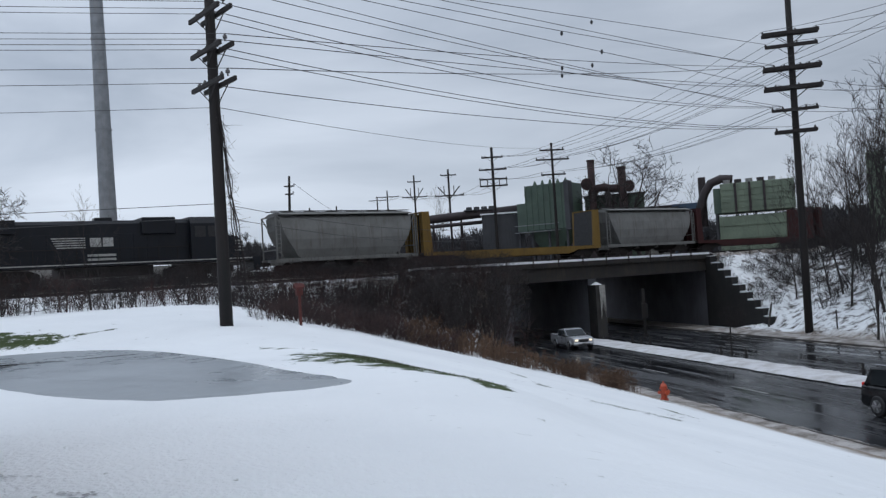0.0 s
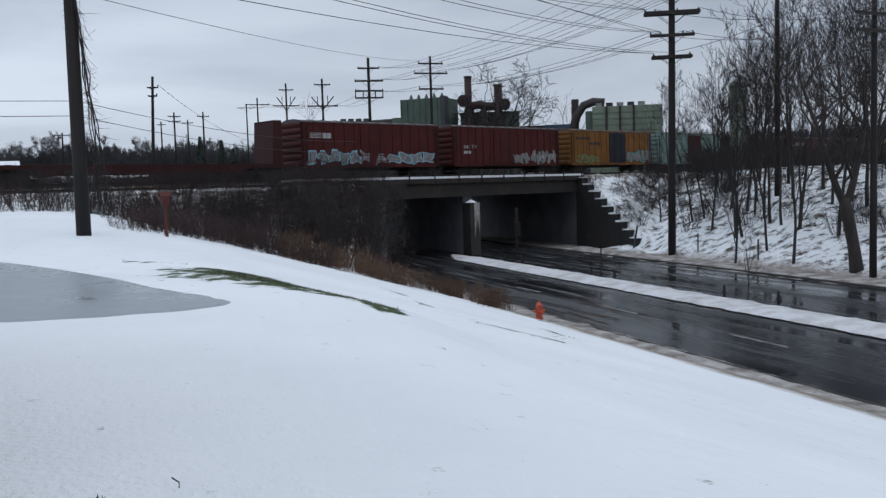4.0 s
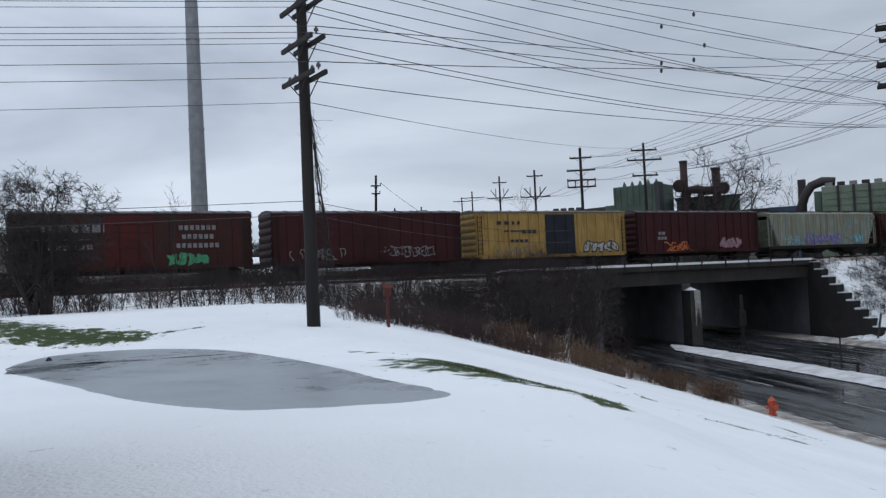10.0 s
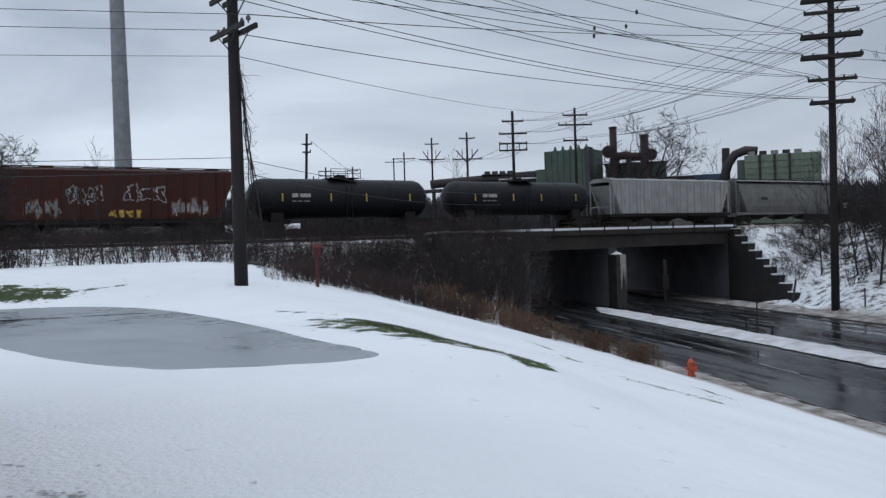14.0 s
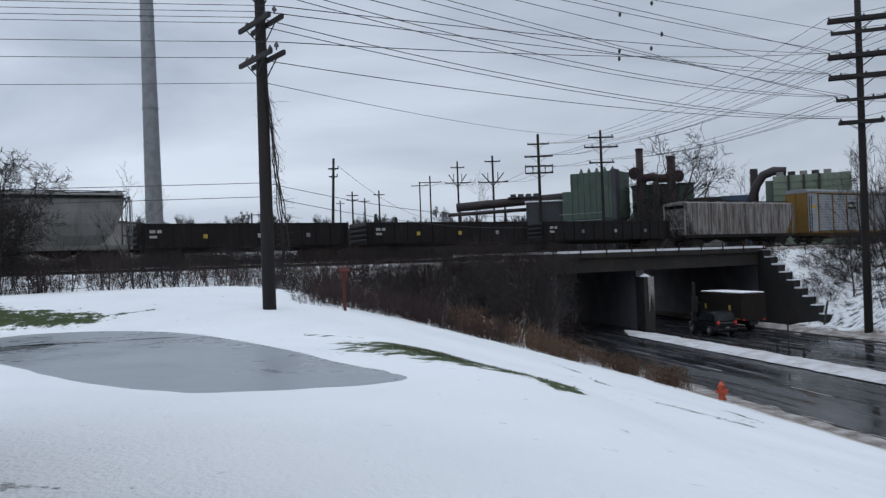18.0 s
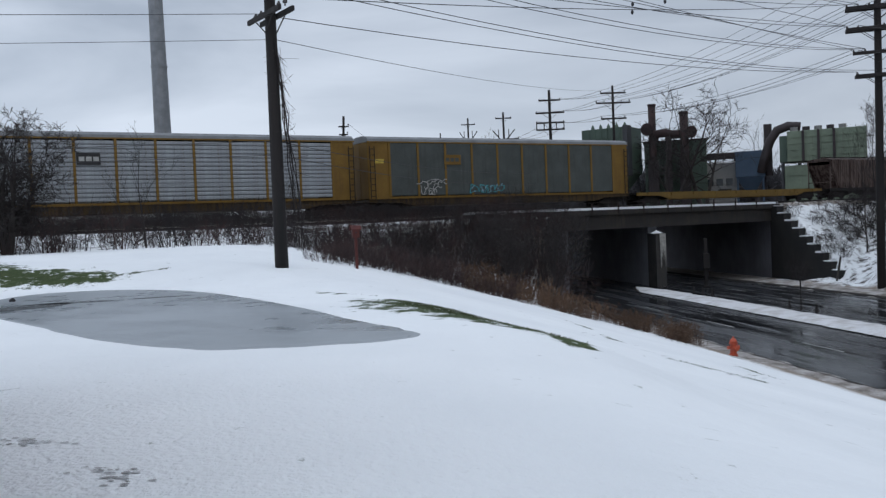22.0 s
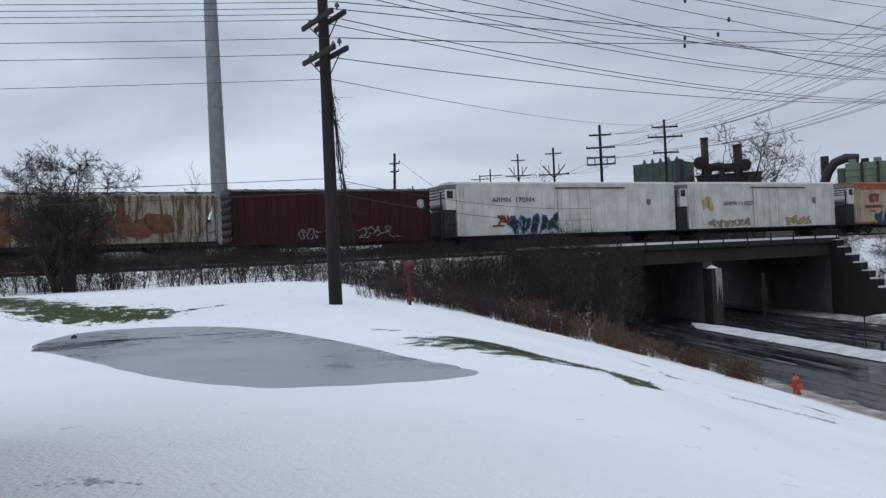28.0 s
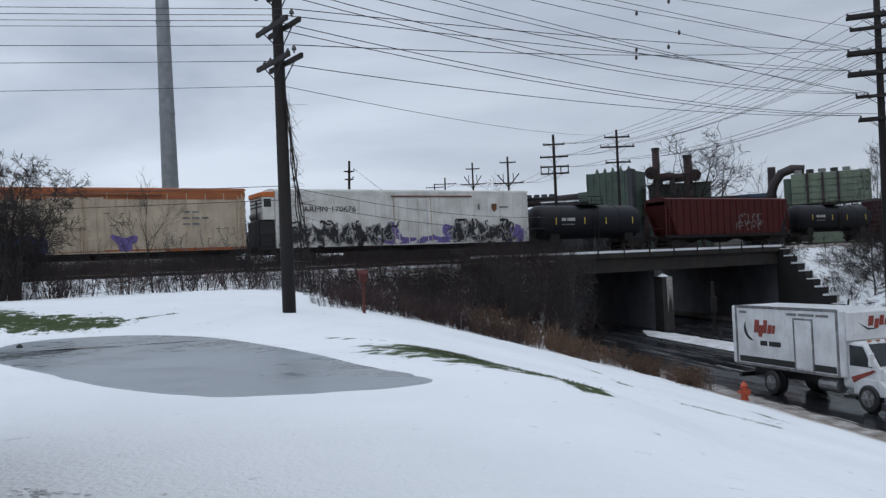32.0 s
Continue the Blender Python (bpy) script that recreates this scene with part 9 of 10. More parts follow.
def box_truck():
    v = thing("box_truck", "white rental box truck with red and black markings", "box truck")
    # the front axle stands at x = 0
    b = part("cargo_box", Mesh().cbox(-7.9, -1.02, -1.25, 1.25, 1.12, 3.66, 0.05), "white_paint", v)
    part("attic", Mesh().cbox(-1.03, -0.86, -1.22, 1.22, 2.5, 3.63, 0.06), "white_paint", b)
    part("box_rail", Mesh().box(-7.62, -1.33, -1.265, -1.251, 3.58, 3.70).box(-7.62, -1.33, -1.265, -1.251, 1.10, 1.2), "alloy", b)
    for x in (-7.6, -1.42):
        part("corner_post", Mesh().box(x - 0.02, x + 0.1, -1.27, -1.25, 1.12, 3.7), "alloy", b)
    part("lower_stripe", Mesh().box(-7.4, -1.5, -1.262, -1.252, 1.24, 1.5), "black_plastic", b)
    d = part("side_door", Mesh().box(-3.75, -2.75, -1.275, -1.252, 1.25, 3.2), "white_paint", b)
    fr = Mesh().box(-3.82, -3.74, -1.285, -1.254, 1.2, 3.26).box(-2.76, -2.68, -1.285, -1.254, 1.2, 3.26).box(-3.82, -2.68, -1.285, -1.254, 3.2, 3.27)
    part("door_frame", fr, "alloy", d)
    for x0, sc, y, parent in ((-6.9, 1.0, -1.262, b),):
        # emblem: a black swoosh and plain red blocks
        sw = Mesh()
        n = 12
        for i in range(n):
            a0, a1 = radians(150 + 115 * i / n), radians(150 + 115 * (i + 1) / n)
            t0, t1 = 0.16 * math.sin(math.pi * i / n), 0.16 * math.sin(math.pi * (i + 1) / n)
            ring = [(x0 + 0.62 + (0.62 + t) * math.cos(a) * 1.1, y, 2.75 + (0.55 + t) * math.sin(a)) for a, t in ((a0, -t0 / 2), (a1, -t1 / 2), (a1, t1 / 2), (a0, t0 / 2))]
            sw.add(ring, [(0, 1, 2, 3)])
        part("swoosh", sw, "mark_black", parent)
        for i, (w_, h_, dz) in enumerate(((0.30, 0.56, 0), (0.25, 0.5, -0.16), (0.25, 0.56, 0), (0.25, 0.36, 0), (0.18, 0.36, 0))):
            xx = x0 + 0.55 + 0.29 * i
            part("red_block", Mesh().side([(xx, 2.55 + dz), (xx + w_, 2.55 + dz), (xx + w_ + 0.10, 2.55 + dz + h_), (xx + 0.10, 2.55 + dz + h_)], y - 0.004, y), "mark_red", parent)
    bars(v, -5.95, 2.02, (0.45, 0.75), 0.2, "mark_black", -1.262, 0.12)
    bars(v, -4.2, 3.36, (0.6, 0.9, 0.7), 0.1, "mark_grey", -1.262, 0.1)
    bars(v, -7.3, 3.36, (0.5,), 0.1, "mark_grey", -1.262)
    at = Mesh()
    for y0, w_, z0, z1 in ((-0.3, 0.24, 3.05, 3.42), (-0.02, 0.2, 2.95, 3.3), (0.22, 0.2, 3.05, 3.42), (0.46, 0.2, 3.05, 3.3), (0.7, 0.15, 3.05, 3.3)):
        at.add([(-0.845, y0, z0), (-0.845, y0 + w_, z0), (-0.845, y0 + w_ + 0.06, z1), (-0.845, y0 + 0.06, z1)], [(0, 1, 2, 3)])
    part("red_block", at, "mark_red", v)
    part("swoosh", Mesh().add([(-0.845, -0.75, 3.2), (-0.845, -0.3, 2.9), (-0.845, 0.15, 2.93), (-0.845, -0.3, 2.97)], [(0, 1, 2, 3)]), "mark_black", v)
    part("cab", loft([shell(-1.3, 0.75, 2.5, 1.12), shell(-0.3, 0.75, 2.52, 1.12, 0.88), shell(0.35, 0.75, 1.7, 1.1), shell(0.45, 0.75, 1.6, 1.08)], None, 1), "white_paint", v)
    part("hood", loft([shell(0.4, 0.72, 1.62, 1.0, 0.8), shell(1.1, 0.7, 1.45, 0.98, 0.75), shell(1.35, 0.7, 1.2, 0.94, 0.75)]), "white_paint", v)
    flat_quad("windshield", [(0.38, -0.98, 1.70), (0.38, 0.98, 1.70), (-0.22, 0.9, 2.42), (-0.22, -0.9, 2.42)], "car_glass", v, 0.04)
    side_glass(v, [(-0.95, 1.62), (0.12, 1.62), (-0.3, 2.36), (-0.95, 2.38)], 1.125, 0.8, 1.10, 2.5)
    part("grille", Mesh().cbox(1.3, 1.38, -0.55, 0.55, 0.85, 1.3, 0.03), "black_plastic", v)
    part("front_bumper", Mesh().cbox(1.1, 1.5, -1.12, 1.12, 0.45, 0.78, 0.06), "white_paint", v)
    for s in (-1, 1):
        part("mirror", Mesh().cbox(0.3, 0.42, s * 1.36 - 0.11, s * 1.36 + 0.11, 1.7, 2.2, 0.03), "white_paint", v)
        part("fender", loft([shell(-0.75, 0.6, 0.9, 0.1), shell(-0.3, 0.6, 1.2, 0.1), shell(0.4, 0.6, 1.2, 0.1), shell(0.85, 0.6, 0.9, 0.1)]), "white_paint", v, at=pose(0, s * 1.08, 0))
        part("headlight", Mesh().cbox(1.22, 1.34, s * 0.8 - 0.16, s * 0.8 + 0.16, 0.95, 1.15, 0.03), "dim_lamp", v)
        part("step", Mesh().box(-1.2, -0.6, s * 1.1 - 0.15, s * 1.1 + 0.15, 0.4, 0.5), "black_plastic", v)
        for i in range(3):
            part("roof_light", Mesh().cbox(-0.35, -0.22, s * 0.4 * i - 0.05 - (0.001 if s < 0 else 0), s * 0.4 * i + 0.05, 2.52, 2.57, 0.01), "mark_orange", v)
    part("red_stripe", Mesh().side([(-0.9, 1.2), (0.2, 1.55), (0.3, 1.5), (-0.8, 1.0)], -1.14, -1.125), "mark_red", v)
    part("chassis", Mesh().box(-7.5, 0.8, -0.45, 0.45, 0.62, 0.95), "black_plastic", v)
    part("rear_step", Mesh().box(-7.75, -7.55, -1.1, 1.1, 0.5, 0.7), "black_plastic", v)
    part("fuel_tank", Mesh().tube([(-2.6, -0.95, 0.75), (-1.6, -0.95, 0.75)], 0.27, 14), "alloy", v)
    for y in (-1.2, 1.2):
        wheel(v, 0.0, y, 0.5, 0.28)
        wheel(v, -5.35, y, 0.5, 0.5)
    return v


def tow_truck():
    v = thing("tow_truck", "white and blue long-nosed heavy tow truck with a sleeper cab", "tow truck")
    part("sleeper", loft([shell(-3.6, 1.0, 3.1, 1.15, 0.9), shell(-3.4, 1.0, 3.28, 1.16, 0.85), shell(-2.1, 1.0, 3.28, 1.16, 0.85)]), "white_paint", v)
    part("cab", loft([shell(-2.1, 0.9, 3.2, 1.12, 0.88), shell(-1.3, 0.9, 2.98, 1.12, 0.86), shell(-0.9, 0.9, 2.1, 1.1)], None, 1), "white_paint", v)
    part("lower_panel", loft([shell(-3.64, 0.75, 2.0, 1.2, 0.98), shell(-0.9, 0.75, 2.0, 1.17, 0.98)]), "blue_paint", v)
    part("hood", loft([shell(-0.95, 1.0, 2.12, 0.95, 0.75), shell(0.5, 0.95, 1.97, 0.85, 0.75), shell(1.05, 0.9, 1.85, 0.72, 0.75)]), "white_paint", v)
    part("hood_side", loft([shell(-0.95, 0.9, 1.82, 1.02, 0.97), shell(0.9, 0.85, 1.66, 0.88, 0.97)]), "blue_paint", v)
    part("grille", Mesh().cbox(1.02, 1.15, -0.52, 0.52, 0.75, 1.85, 0.05), "chrome", v)
    for i in range(9):
        part("grille_bar", Mesh().box(1.15, 1.17, -0.46 + 0.11 * i, -0.42 + 0.11 * i, 0.8, 1.8), "black_plastic", v)
    part("front_bumper", Mesh().cbox(1.15, 1.42, -1.2, 1.2, 0.32, 0.72, 0.06), "chrome", v)
    flat_quad("windshield", [(-0.92, -0.98, 2.15), (-0.92, 0.98, 2.15), (-1.27, 0.88, 2.83), (-1.27, -0.88, 2.83)], "car_glass", v, 0.04)
    part("sun_visor", Mesh().cbox(-1.32, -0.98, -1.0, 1.0, 2.88, 2.93, 0.02), "white_paint", v)
    side_glass(v, [(-1.9, 2.12), (-1.12, 2.12), (-1.34, 2.74), (-1.9, 2.74)], 1.13, 0.9, 1.08, 3.0)
    part("door_seam", Mesh().box(-1.99, -1.96, -1.192, -1.12, 0.95, 2.7), "black_plastic", v)
    flat_quad("sleeper_window", [(-3.3, -1.21, 1.9), (-2.85, -1.21, 1.9), (-2.85, -1.19, 2.5), (-3.3, -1.19, 2.5)], "car_glass", v)
    # low grey rail across the roof, no lamp in it
    part("light_bar", Mesh().cbox(-2.6, -2.35, -0.75, 0.75, 3.29, 3.36, 0.03), "alloy", v, "thin grey roof rail")
    part("emblem", Mesh().cbox(0.0, 0.4, -0.965, -0.935, 1.25, 1.33, 0.01), "chrome", v)
    for s in (-1, 1):
        part("exhaust_pipe", Mesh().tube([(-2.2, s * 1.28, 1.0), (-2.2, s * 1.28, 3.45), (-2.3, s * 1.28, 3.7)], 0.085, 12), "chrome", v)
        part("fender", loft([shell(-0.8, 0.55, 0.95, 0.17), shell(-0.45, 0.6, 1.28, 0.18), shell(0.4, 0.6, 1.3, 0.18), shell(1.05, 0.6, 1.0, 0.16)]), "blue_paint", v, at=pose(0.15, s * 1.02, 0))
        part("headlight", Mesh().cbox(1.2, 1.32, s * 0.98 - 0.13, s * 0.98 + 0.13, 0.98, 1.14, 0.03), "headlamp", v)
        part("mirror", Mesh().cbox(-1.1, -1.0, s * 1.42 - 0.08, s * 1.42 + 0.08, 2.05, 2.7, 0.02), "chrome", v)
        part("air_cleaner", Mesh().tube([(-0.75, s * 1.14, 1.25), (-0.75, s * 1.14, 2.0)], 0.18, 12), "chrome", v)
        part("fuel_tank", Mesh().tube([(-3.4, s * 0.98, 0.75), (-2.0, s * 0.98, 0.75)], 0.32, 16), "chrome", v)
        part("horn", Mesh().tube([(-2.0, s * 0.5, 3.22), (-1.4, s * 0.5, 3.14)], [0.04, 0.075], 8), "chrome", v)
        for i in range(2):
            part("roof_light", Mesh().cbox(-1.45, -1.33, s * (0.2 + 0.35 * i) - 0.05, s * (0.2 + 0.35 * i) + 0.05, 3.0, 3.07, 0.01), "mark_orange", v)
    part("chassis", Mesh().box(-10.5, 1.0, -0.45, 0.45, 0.7, 1.05), "black_plastic", v)
    part("wrecker_body", loft([shell(-9.2, 0.95, 1.3, 1.1), shell(-8.9, 0.8, 1.45, 1.15), shell(-4.0, 0.8, 1.45, 1.15)]), "wrecker_paint", v)
    for i in range(4):
        part("tool_locker", Mesh().cbox(-8.7 + 1.15 * i, -7.7 + 1.15 * i, -1.19, -1.14, 0.9, 1.35, 0.01), "black_plastic", v)
    part("deck_box", Mesh().cbox(-8.6, -6.4, -1.05, 1.05, 1.452, 1.8, 0.04), "wrecker_paint", v)
    part("boom", Mesh().cbox(-2.2, 2.2, -0.14, 0.14, -0.16, 0.16, 0.03), "alloy", v, at=pose(-6.2, 0, 2.0, 0, 10, 0))
    part("winch", Mesh().tube([(-5.0, -0.6, 1.7), (-5.0, 0.6, 1.7)], 0.26, 14), "black_plastic", v)
    part("winch_mast", Mesh().tube([(-8.0, -0.3, 1.8), (-8.0, -0.3, 2.6)], 0.05, 8).tube([(-8.0, 0.3, 1.8), (-8.0, 0.3, 2.6)], 0.05, 8).box(-8.15, -7.85, -0.5, 0.5, 2.6, 2.68), "wrecker_paint", v)
    part("boom_brace", Mesh().tube([(-6.0, -0.4, 1.3), (-7.5, -0.1, 1.85)], 0.09, 8), "black_plastic", v)
    part("under_lift", Mesh().box(-11.9, -9.0, -0.2, 0.2, 0.45, 0.7), "black_plastic", v)
    for y in (-1.2, 1.2):
        wheel(v, -0.1, y, 0.53, 0.3, "chrome")
        wheel(v, -6.4, y, 0.53, 0.55, "chrome")
        wheel(v, -7.75, y, 0.53, 0.55, "chrome")
    return v


def dark_truck():
    v = thing("cargo_truck", "dark cargo truck with snow on its box roof", "truck")
    part("cargo_box", Mesh().cbox(-9.6, -1.6, -1.25, 1.25, 1.0, 3.55, 0.05), "dark_box_paint", v)
    part("snow_on_roof", Mesh().cbox(-9.5, -1.7, -1.2, 1.2, 3.552, 3.66, 0.04), "snow", v)
    part("cab", loft([shell(-1.5, 0.8, 2.5, 1.15), shell(-0.5, 0.8, 2.5, 1.15, 0.88), shell(0.1, 0.8, 1.7, 1.12), shell(1.1, 0.75, 1.4, 1.0, 0.8), shell(1.3, 0.7, 1.1, 0.95, 0.8)], None, 1), "black_paint", v)
    side_glass(v, [(-1.2, 1.65), (-0.25, 1.65), (-0.6, 2.35), (-1.2, 2.35)], 1.16, 0.8, 1.12, 2.5)
    flat_quad("windshield", [(0.08, -0.98, 1.72), (0.08, 0.98, 1.72), (-0.45, 0.9, 2.4), (-0.45, -0.9, 2.4)], "car_glass", v, 0.04)
    for x in (-7.7, -2.9):
        part("marker_plate", Mesh().cbox(x, x + 0.38, 1.252, 1.27, 1.9, 2.4, 0.01), "mark_yellow", v, "worn yellowish marker plate")
    part("side_rail", Mesh().box(-9.5, -1.7, 1.252, 1.27, 1.15, 1.22), "mark_orange", v)
    part("chassis", Mesh().box(-9.5, 0.8, -0.45, 0.45, 0.6, 0.95), "black_plastic", v)
    for s in (-1, 1):
        part("tail_light", Mesh().cbox(-9.65, -9.6, s * 1.0 - 0.1, s * 1.0 + 0.1, 1.05, 1.15, 0.01), "tail_red", v)
        part("headlight", Mesh().cbox(1.2, 1.3, s * 0.75 - 0.15, s * 0.75 + 0.15, 0.9, 1.1, 0.02), "dim_lamp", v)
        part("mirror", Mesh().cbox(0.0, 0.1, s * 1.4 - 0.1, s * 1.4 + 0.1, 1.7, 2.2, 0.02), "black_plastic", v)
        wheel(v, 0.2, s * 1.18, 0.5, 0.3)
        wheel(v, -7.2, s * 1.18, 0.5, 0.55)
    return v


ONCOMING, AWAY = -75.4, 104.6
TRAFFIC = []      # thing, metres of w, heading, [(seconds, r)]


def drive(v, w, heading, rows):
    """Rows of (seconds, r), carried on at the same speed to the clip's start and end."""
    (t0, r0), (t1, r1) = rows[0], rows[1]
    (t8, r8), (t9, r9) = rows[-2], rows[-1]
    out = list(rows)
    if t0 > 0:
        out.insert(0, (0.0, r0 - (r1 - r0) / (t1 - t0) * t0))
    if t9 < 32:
        out.append((32.0, r9 + (r9 - r8) / (t9 - t8) * (32 - t9)))
    TRAFFIC.append((v, w, heading, out))


def resized(v, k):
    """The vehicle with all its parts k times as large."""
    done = set()
    for ob in v.children_recursive:
        if ob.data.name not in done:
            done.add(ob.data.name)
            ob.data.transform(Matrix.Scale(k, 4))
        ob.location = ob.location * k
    return v


def build_traffic():
    # silver pickup: its front axle lies 1.8 m before its middle
    v = pickup("silver extended-cab pickup truck with lit headlights", "silver_paint", "headlamp", 0.30, 5.05)
    resized(v, 0.93)
    drive(v, 23.25, ONCOMING, [(0, 60.0), (1, 42.5), (2, 26.7)])
    v = wagon("dark sport utility vehicle on the wet road", "black_paint", "dim_lamp", "suv", 4.6, 1.75, 1.25, "suv", 1.05)
    drive(v, 22.4, ONCOMING, [(0, 24.2), (1, 6.6)])
    v = wagon("dark maroon minivan with lit fog lights", "maroon_paint", "dim_lamp", "van", 5.1, 1.76, 0.95, "minivan", 1.02)
    drive(v, 22.7, ONCOMING, [(6, 58.3), (6.5, 47.6), (7, 37.4), (7.3, 30.9)])
    v = wagon("blue-grey compact hatchback with lit headlights", "blue_grey_paint", "headlamp", "hatch", 4.0, 1.50, 0.95, "hatchback", 0.95)
    drive(v, 23.4, ONCOMING, [(25, 69.6), (25.5, 60.6), (26, 50.9), (26.5, 41.9)])
    drive(resized(tow_truck(), 0.93), 20.15, ONCOMING + 5, [(29, 67.4), (29.5, 58.4), (30, 48.7), (30.5, 39.6), (31, 31.4), (31.5, 23.4), (32, 16.2)])
    drive(box_truck(), 21.0, ONCOMING + 8, [(29, 81.0), (29.5, 72.0), (30, 62.4), (30.5, 53.6), (31, 45.0), (31.5, 36.7), (32, 29.2)])
    v = pickup("white extended-cab pickup truck driving away", "white_paint", "dim_lamp", 0.45, 5.8)
    drive(v, 30.4, AWAY, [(18.5, 42.7), (19, 52.8), (19.5, 62.4)])
    v = wagon("black sport utility vehicle driving away", "black_paint", "dim_lamp", "suv", 4.6, 1.75, 1.25, "suv", 1.05)
    drive(v, 31.3, AWAY, [(17, 43.6), (17.5, 52.2), (18, 61.5)])
    drive(resized(dark_truck(), 0.83), 34.9, AWAY, [(17, 52.6), (17.5, 61.2), (18, 69.8)])
    v = wagon("dark sport utility vehicle driving away", "black_paint", "dim_lamp", "suv", 4.7, 1.78, 1.25, "suv", 1.06)
    drive(v, 30.6, AWAY, [(14.5, 36.2), (15.5, 54.0)])


build_traffic()


# ---- small things ----
def build_small():
    x, y = 7.95, 35.0
    z = ROAD_Z + 0.22
    h = thing("fire_hydrant", "red-orange fire hydrant in dirty snow by the kerb", "fire hydrant", pose(x, y, z, 0, 0, 20))
    part("barrel", Mesh().tube([(0, 0, -0.2), (0, 0, 0.06), (0, 0, 0.07), (0, 0, 0.55)], [0.17, 0.17, 0.13, 0.125], 16), "red_paint", h, smooth=False)
    part("flange", Mesh().tube([(0, 0, 0.1), (0, 0, 0.15)], 0.175, 16), "red_paint", h)
    part("collar", Mesh().tube([(0, 0, 0.54), (0, 0, 0.59)], 0.17, 16), "red_paint", h)
    part("bonnet", Mesh().tube([(0, 0, 0.59), (0, 0, 0.68), (0, 0, 0.75), (0, 0, 0.79)], [0.15, 0.135, 0.085, 0.03], 16), "red_paint", h, smooth=True)
    part("operating_nut", Mesh().tube([(0, 0, 0.78), (0, 0, 0.85)], 0.035, 5), "red_paint", h)
    for a in (0, 180):
        n = part("hose_nozzle", Mesh().tube([(0.1, 0, 0.42), (0.21, 0, 0.42)], 0.06, 10), "red_paint", h, at=pose(0, 0, 0, 0, 0, a))
        part("nozzle_cap", Mesh().tube([(0.21, 0, 0.42), (0.25, 0, 0.42)], 0.075, 8), "red_paint", n)
    n = part("pumper_nozzle", Mesh().tube([(0, -0.1, 0.4), (0, -0.22, 0.4)], 0.085, 12), "red_paint", h)
    part("nozzle_cap", Mesh().tube([(0, -0.22, 0.4), (0, -0.27, 0.4)], 0.1, 8), "red_paint", n)

    x, y = -6.55, 33.3
    b = thing("bird_house", "red-brown wooden bird house on a post", "bird house", pose(x, y, ground(x, y), 0, 0, 25))
    part("post", Mesh().cbox(-0.05, 0.05, -0.05, 0.05, -0.3, 1.25, 0.008), "red_wood", b)
    bx = part("box", Mesh().cbox(-0.13, 0.13, -0.12, 0.12, 1.2, 1.52, 0.01), "red_wood", b)
    part("entrance", Mesh().tube([(0, -0.124, 1.4), (0, -0.121, 1.4)], 0.03, 12), "mark_black", bx)
    part("roof", Mesh().add([(-0.2, -0.2, 1.5), (0.2, -0.2, 1.5), (0.2, 0.2, 1.5), (-0.2, 0.2, 1.5), (-0.2, 0, 1.66), (0.2, 0, 1.66), (-0.2, -0.2, 1.53), (0.2, -0.2, 1.53), (0.2, 0.2, 1.53), (-0.2, 0.2, 1.53), (-0.2, 0, 1.69), (0.2, 0, 1.69)],
                            [(0, 1, 5, 4), (2, 3, 4, 5), (7, 6, 10, 11), (9, 8, 11, 10), (0, 6, 7, 1), (3, 2, 8, 9), (0, 4, 10, 6), (1, 7, 11, 5), (4, 3, 9, 10), (5, 11, 8, 2)]), "red_wood", bx)

    sx, sy = line_at(ABUT_R - 0.15, 43.4)
    g = thing("fallen_board", "fallen timber board leaning on the wing wall", "board", pose(0, 0, 0))
    part("plank", Mesh().tube([(sx - 0.6, sy - 0.5, ROAD_Z + 0.2), (sx + 0.1, sy + 0.6, -2.4)], 0.09, 4), "concrete", g)
    st = thing("pond_stone", "small dark stone at the pond's edge", "stone", pose(-13.6, 21.9, 0.02))
    part("stone", Mesh().tube([(0, 0, -0.1), (0, 0, 0.03), (0.02, 0, 0.09)], [0.08, 0.085, 0.03], 7), "mark_black", st)
    # dashed lane marks on the wet asphalt
    lm = tagged(thing("lane_marking", "worn white dashed lane markings on the wet road", "road marking"), kind="structure")
    worn = material("worn_road_paint", (0.42, 0.42, 0.41), (0.12, 0.12, 0.12), rough=0.35, scale=1.6, fine=9, bump=0)
    for i in range(22):
        r0 = -50 + 9.15 * i
        for w in (21.55, 32.1):
            d = Mesh()
            q = [wr(w - 0.06, r0, ROAD_Z + 0.056), wr(w + 0.06, r0, ROAD_Z + 0.056), wr(w + 0.06, r0 + 3.0, ROAD_Z + 0.056), wr(w - 0.06, r0 + 3.0, ROAD_Z + 0.056)]
            d.add(q, [(0, 1, 2, 3)])
            part("dash", d, worn, lm)


build_small()


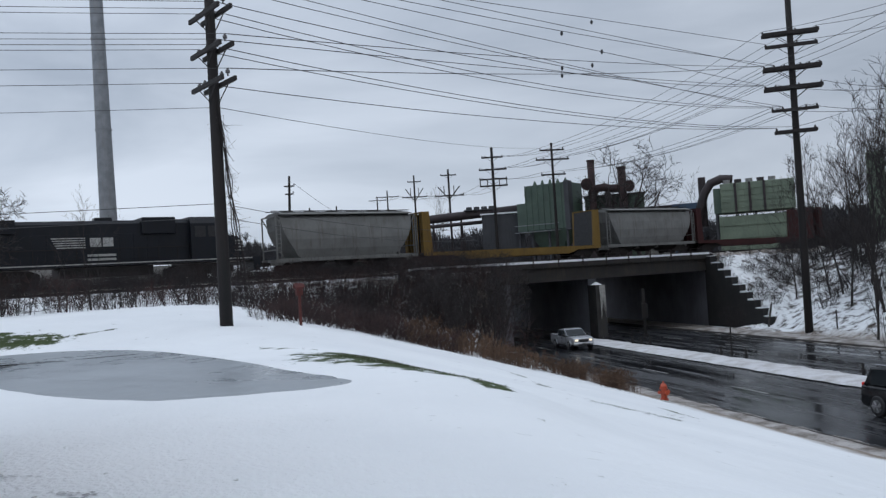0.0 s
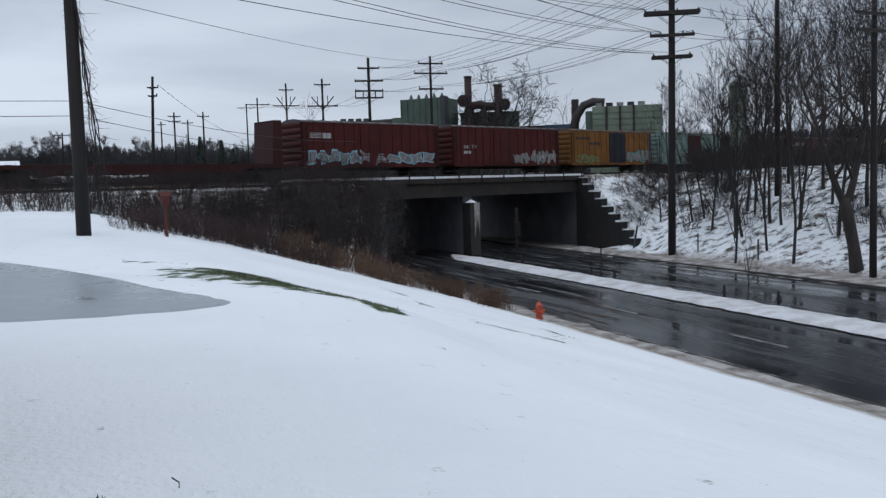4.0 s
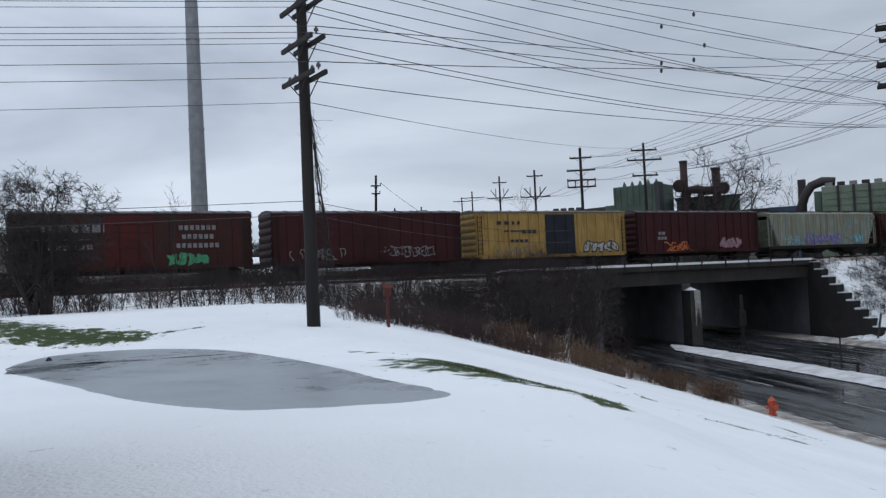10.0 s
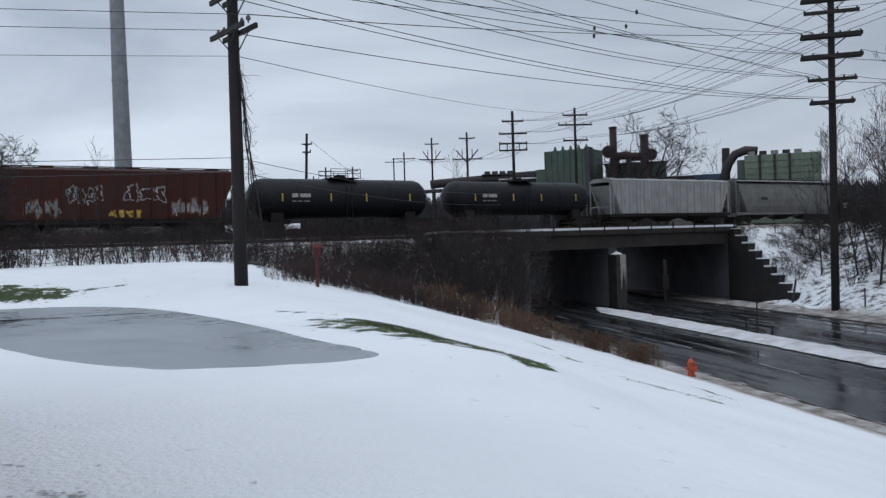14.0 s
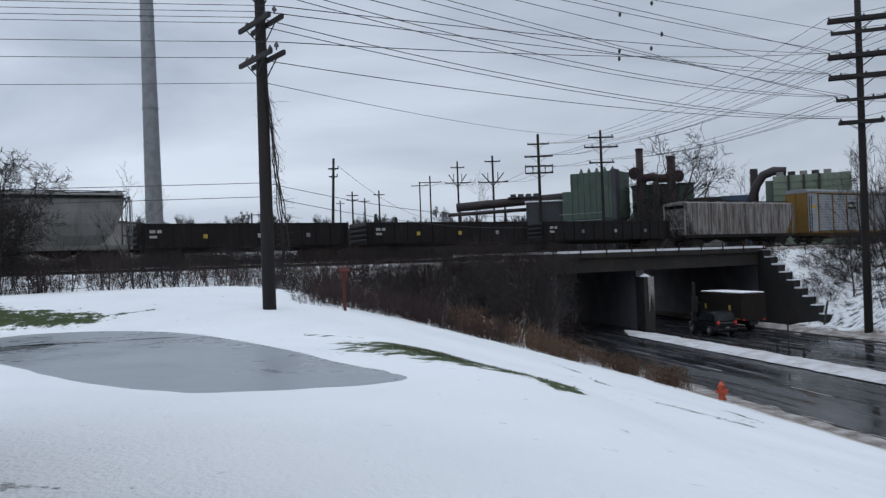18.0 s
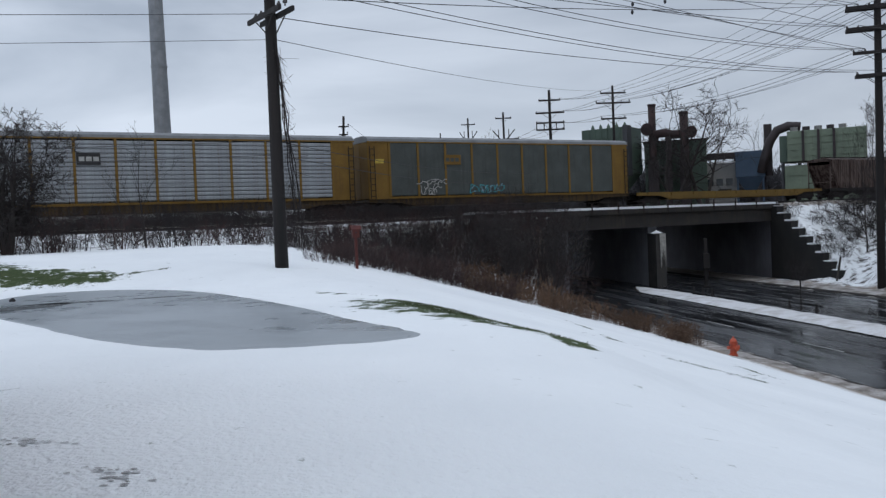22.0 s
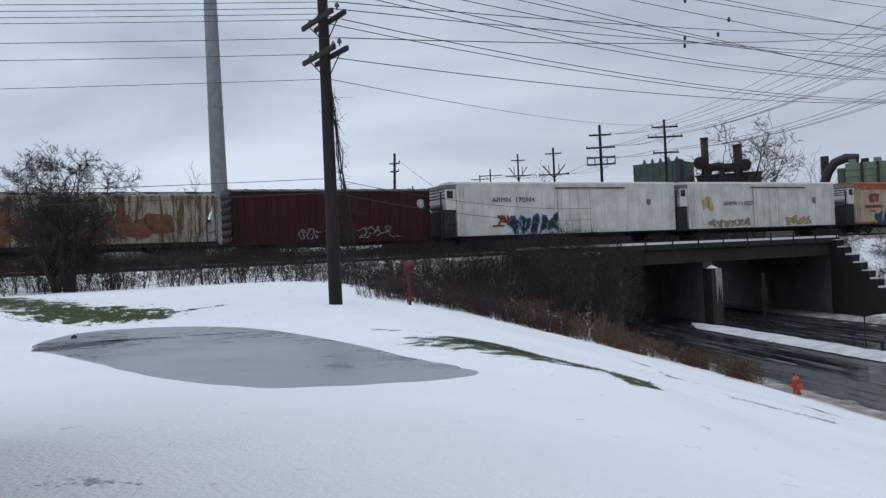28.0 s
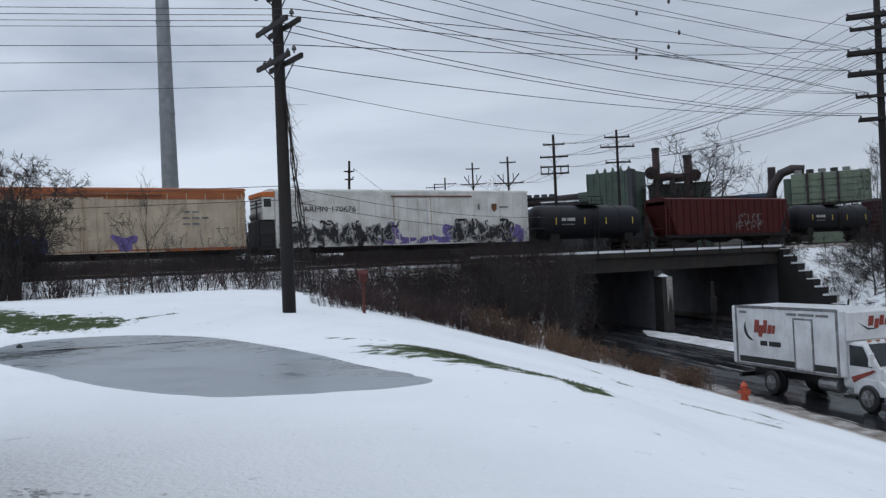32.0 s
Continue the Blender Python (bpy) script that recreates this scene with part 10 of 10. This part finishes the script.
def build_footprints():
    """Small pits in the snow before the house, their shade painted as flat grey spots."""
    rng = random.Random(8)
    fp = thing("footprints", "flat grey spots painting the shade of pits and hollows in snow", "footprint", kind="stuff")
    fp["kind"] = "stuff"
    d = Mesh()
    for cx, cy, n, a, b in ((-4.12, 6.62, 22, 0.17, 0.07), (-3.9, 6.55, 12, 0.1, 0.06), (-2.98, 5.73, 18, 0.12, 0.07), (-2.76, 5.59, 22, 0.14, 0.08), (-3.97, 6.58, 6, 0.05, 0.03), (3.6, 20.1, 5, 0.5, 0.06), (4.6, 19.6, 5, 0.5, 0.06), (5.3, 21.5, 4, 0.8, 0.06), (2.2, 22.5, 4, 0.9, 0.06)):
        for _ in range(n):
            x, y, r, k = rng.gauss(cx, a), rng.gauss(cy, b), rng.uniform(0.008, 0.02) * (1 if cy < 10 else 2.6), 9
            z = ground(x, y) + 0.006
            d.add([(x + r * (1.8 if cy < 10 else 3) * math.cos(6.283 * i / k) * rng.uniform(0.7, 1.2), y + r * math.sin(6.283 * i / k) * rng.uniform(0.6, 1.3), z) for i in range(k)], [tuple(range(k))])
    # grey of the spots: shade inside the pits, and thin streaks farther up the lawn
    part("bare_soil", d, material("bare_soil", (0.58, 0.59, 0.61), (0.33, 0.33, 0.33), rough=0.9), fp)
    twig = Mesh().tube([(-0.93, 4.72, 0.03), (-0.88, 4.66, 0.02), (-0.87, 4.60, 0.012)], 0.004, 4)
    part("twig", twig, "twig", fp)
    return fp


build_footprints()


# ---- the brick-built house corner beside the camera ----
def build_house():
    MAT["split_block"] = material("split_face_block", (0.088, 0.039, 0.025), (0.022, 0.011, 0.008), rough=0.95, scale=34, fine=110, bump=0.8, distance=0.02, spread=(0.38, 0.62), vary=0.14)
    MAT["mortar"] = material("red_mortar", (0.115, 0.046, 0.033), (0.085, 0.036, 0.027), rough=0.95, scale=9, fine=60, bump=0.3)
    house = thing("house_wall", "dark red-brown split-face block wall with tooled joints", "house")
    house["kind"] = "structure"
    cx, cy, turn = CORNER
    at = Matrix.Translation((cx, cy, 0)) @ pose(0, 0, 0, 0, 0, turn)
    # local x runs along the front towards the left (negative), y goes back behind the face
    house.matrix_basis = at
    core = Mesh().box(-9.0, -0.012, 0.008, 7.0, -0.5, 4.6)
    part("core", core, "mortar", house)
    part("roof", Mesh().box(-9.4, 0.35, -0.35, 7.4, 4.6, 4.85), "dark_cladding", house)
    rng = random.Random(2)

    def block_mesh(length, seed, ends=False):
        q = random.Random(seed)
        nx, nz = (7, 4) if length > 0.3 else (4, 4)
        hh = 0.193
        m = Mesh()
        for j in range(nz + 1):
            for i in range(nx + 1):
                edge = i in (0, nx) or j in (0, nz)
                y = -0.002 if edge else -0.008 - q.uniform(0.0, 0.014)
                m.v.append((length * i / nx + (0 if edge else q.uniform(-0.01, 0.01)), y, hh * j / nz + (0 if edge else q.uniform(-0.008, 0.008))))
        for j in range(nz):
            for i in range(nx):
                a = j * (nx + 1) + i
                m.f.append((a, a + 1, a + nx + 2, a + nx + 1))
        k = len(m.v)
        m.v += [(0, 0.06, 0), (length, 0.06, 0), (length, 0.06, hh), (0, 0.06, hh)]
        c = [0, nx, (nz + 1) * (nx + 1) - 1, nz * (nx + 1)]
        m.f += [(c[0], k, k + 1, c[1]), (c[1], k + 1, k + 2, c[2]), (c[2], k + 2, k + 3, c[3]), (c[3], k + 3, k, c[0])]
        return m.data("block")

    full = [block_mesh(0.393, 30 + i) for i in range(6)]
    half = [block_mesh(0.190, 50 + i) for i in range(5)]
    for row in range(23):
        z = -0.45 + 0.2032 * row
        x = 0.0
        first = True
        while x > -2.6:
            short = first and row % 2 == 0
            ln = 0.190 if short else 0.393
            lib = half if short else full
            part("block", lib[rng.randrange(len(lib))], "split_block", house, at=pose(x - ln, 0, z))
            x -= ln + 0.0102
            first = False
        y, first = 0.0, True
        while y < 1.3:
            short = first and row % 2 == 1
            ln = 0.190 if short else 0.393
            lib = half if short else full
            part("block", lib[rng.randrange(len(lib))], "split_block", house, at=pose(0.0 - 0.004, y, z, 0, 0, 90))
            y += ln + 0.0102
            first = False


CORNER = (-2.30, 3.02, 40.0)
build_house()


# ---- what moves ----
def motions():
    for car, s in TRAIN:
        walk(car, [(t, Matrix.Translation(sn(s - rolled(t), TRAIN_N, RAIL_Z)) @ pose(0, 0, 0, 0, 0, 36)) for t in range(0, 33, 4)])
    for v, w, heading, rows in TRAFFIC:
        keys = []
        for (t0, r0), (t1, r1) in zip(rows, rows[1:]):
            steps = max(1, int((t1 - t0) / 0.5)) if min(abs(r0), abs(r1)) < 90 else 1
            keys += [(t0 + (t1 - t0) * i / steps, r0 + (r1 - r0) * i / steps) for i in range(steps)]
        keys.append(rows[-1])
        walk(v, [(t, Matrix.Translation(wr(w + (1.6 * smoothstep(44, 66, r) if w < 22 else 0), r, ROAD_Z + 0.035)) @ pose(0, 0, 0, 0, 0, heading)) for t, r in keys])


motions()
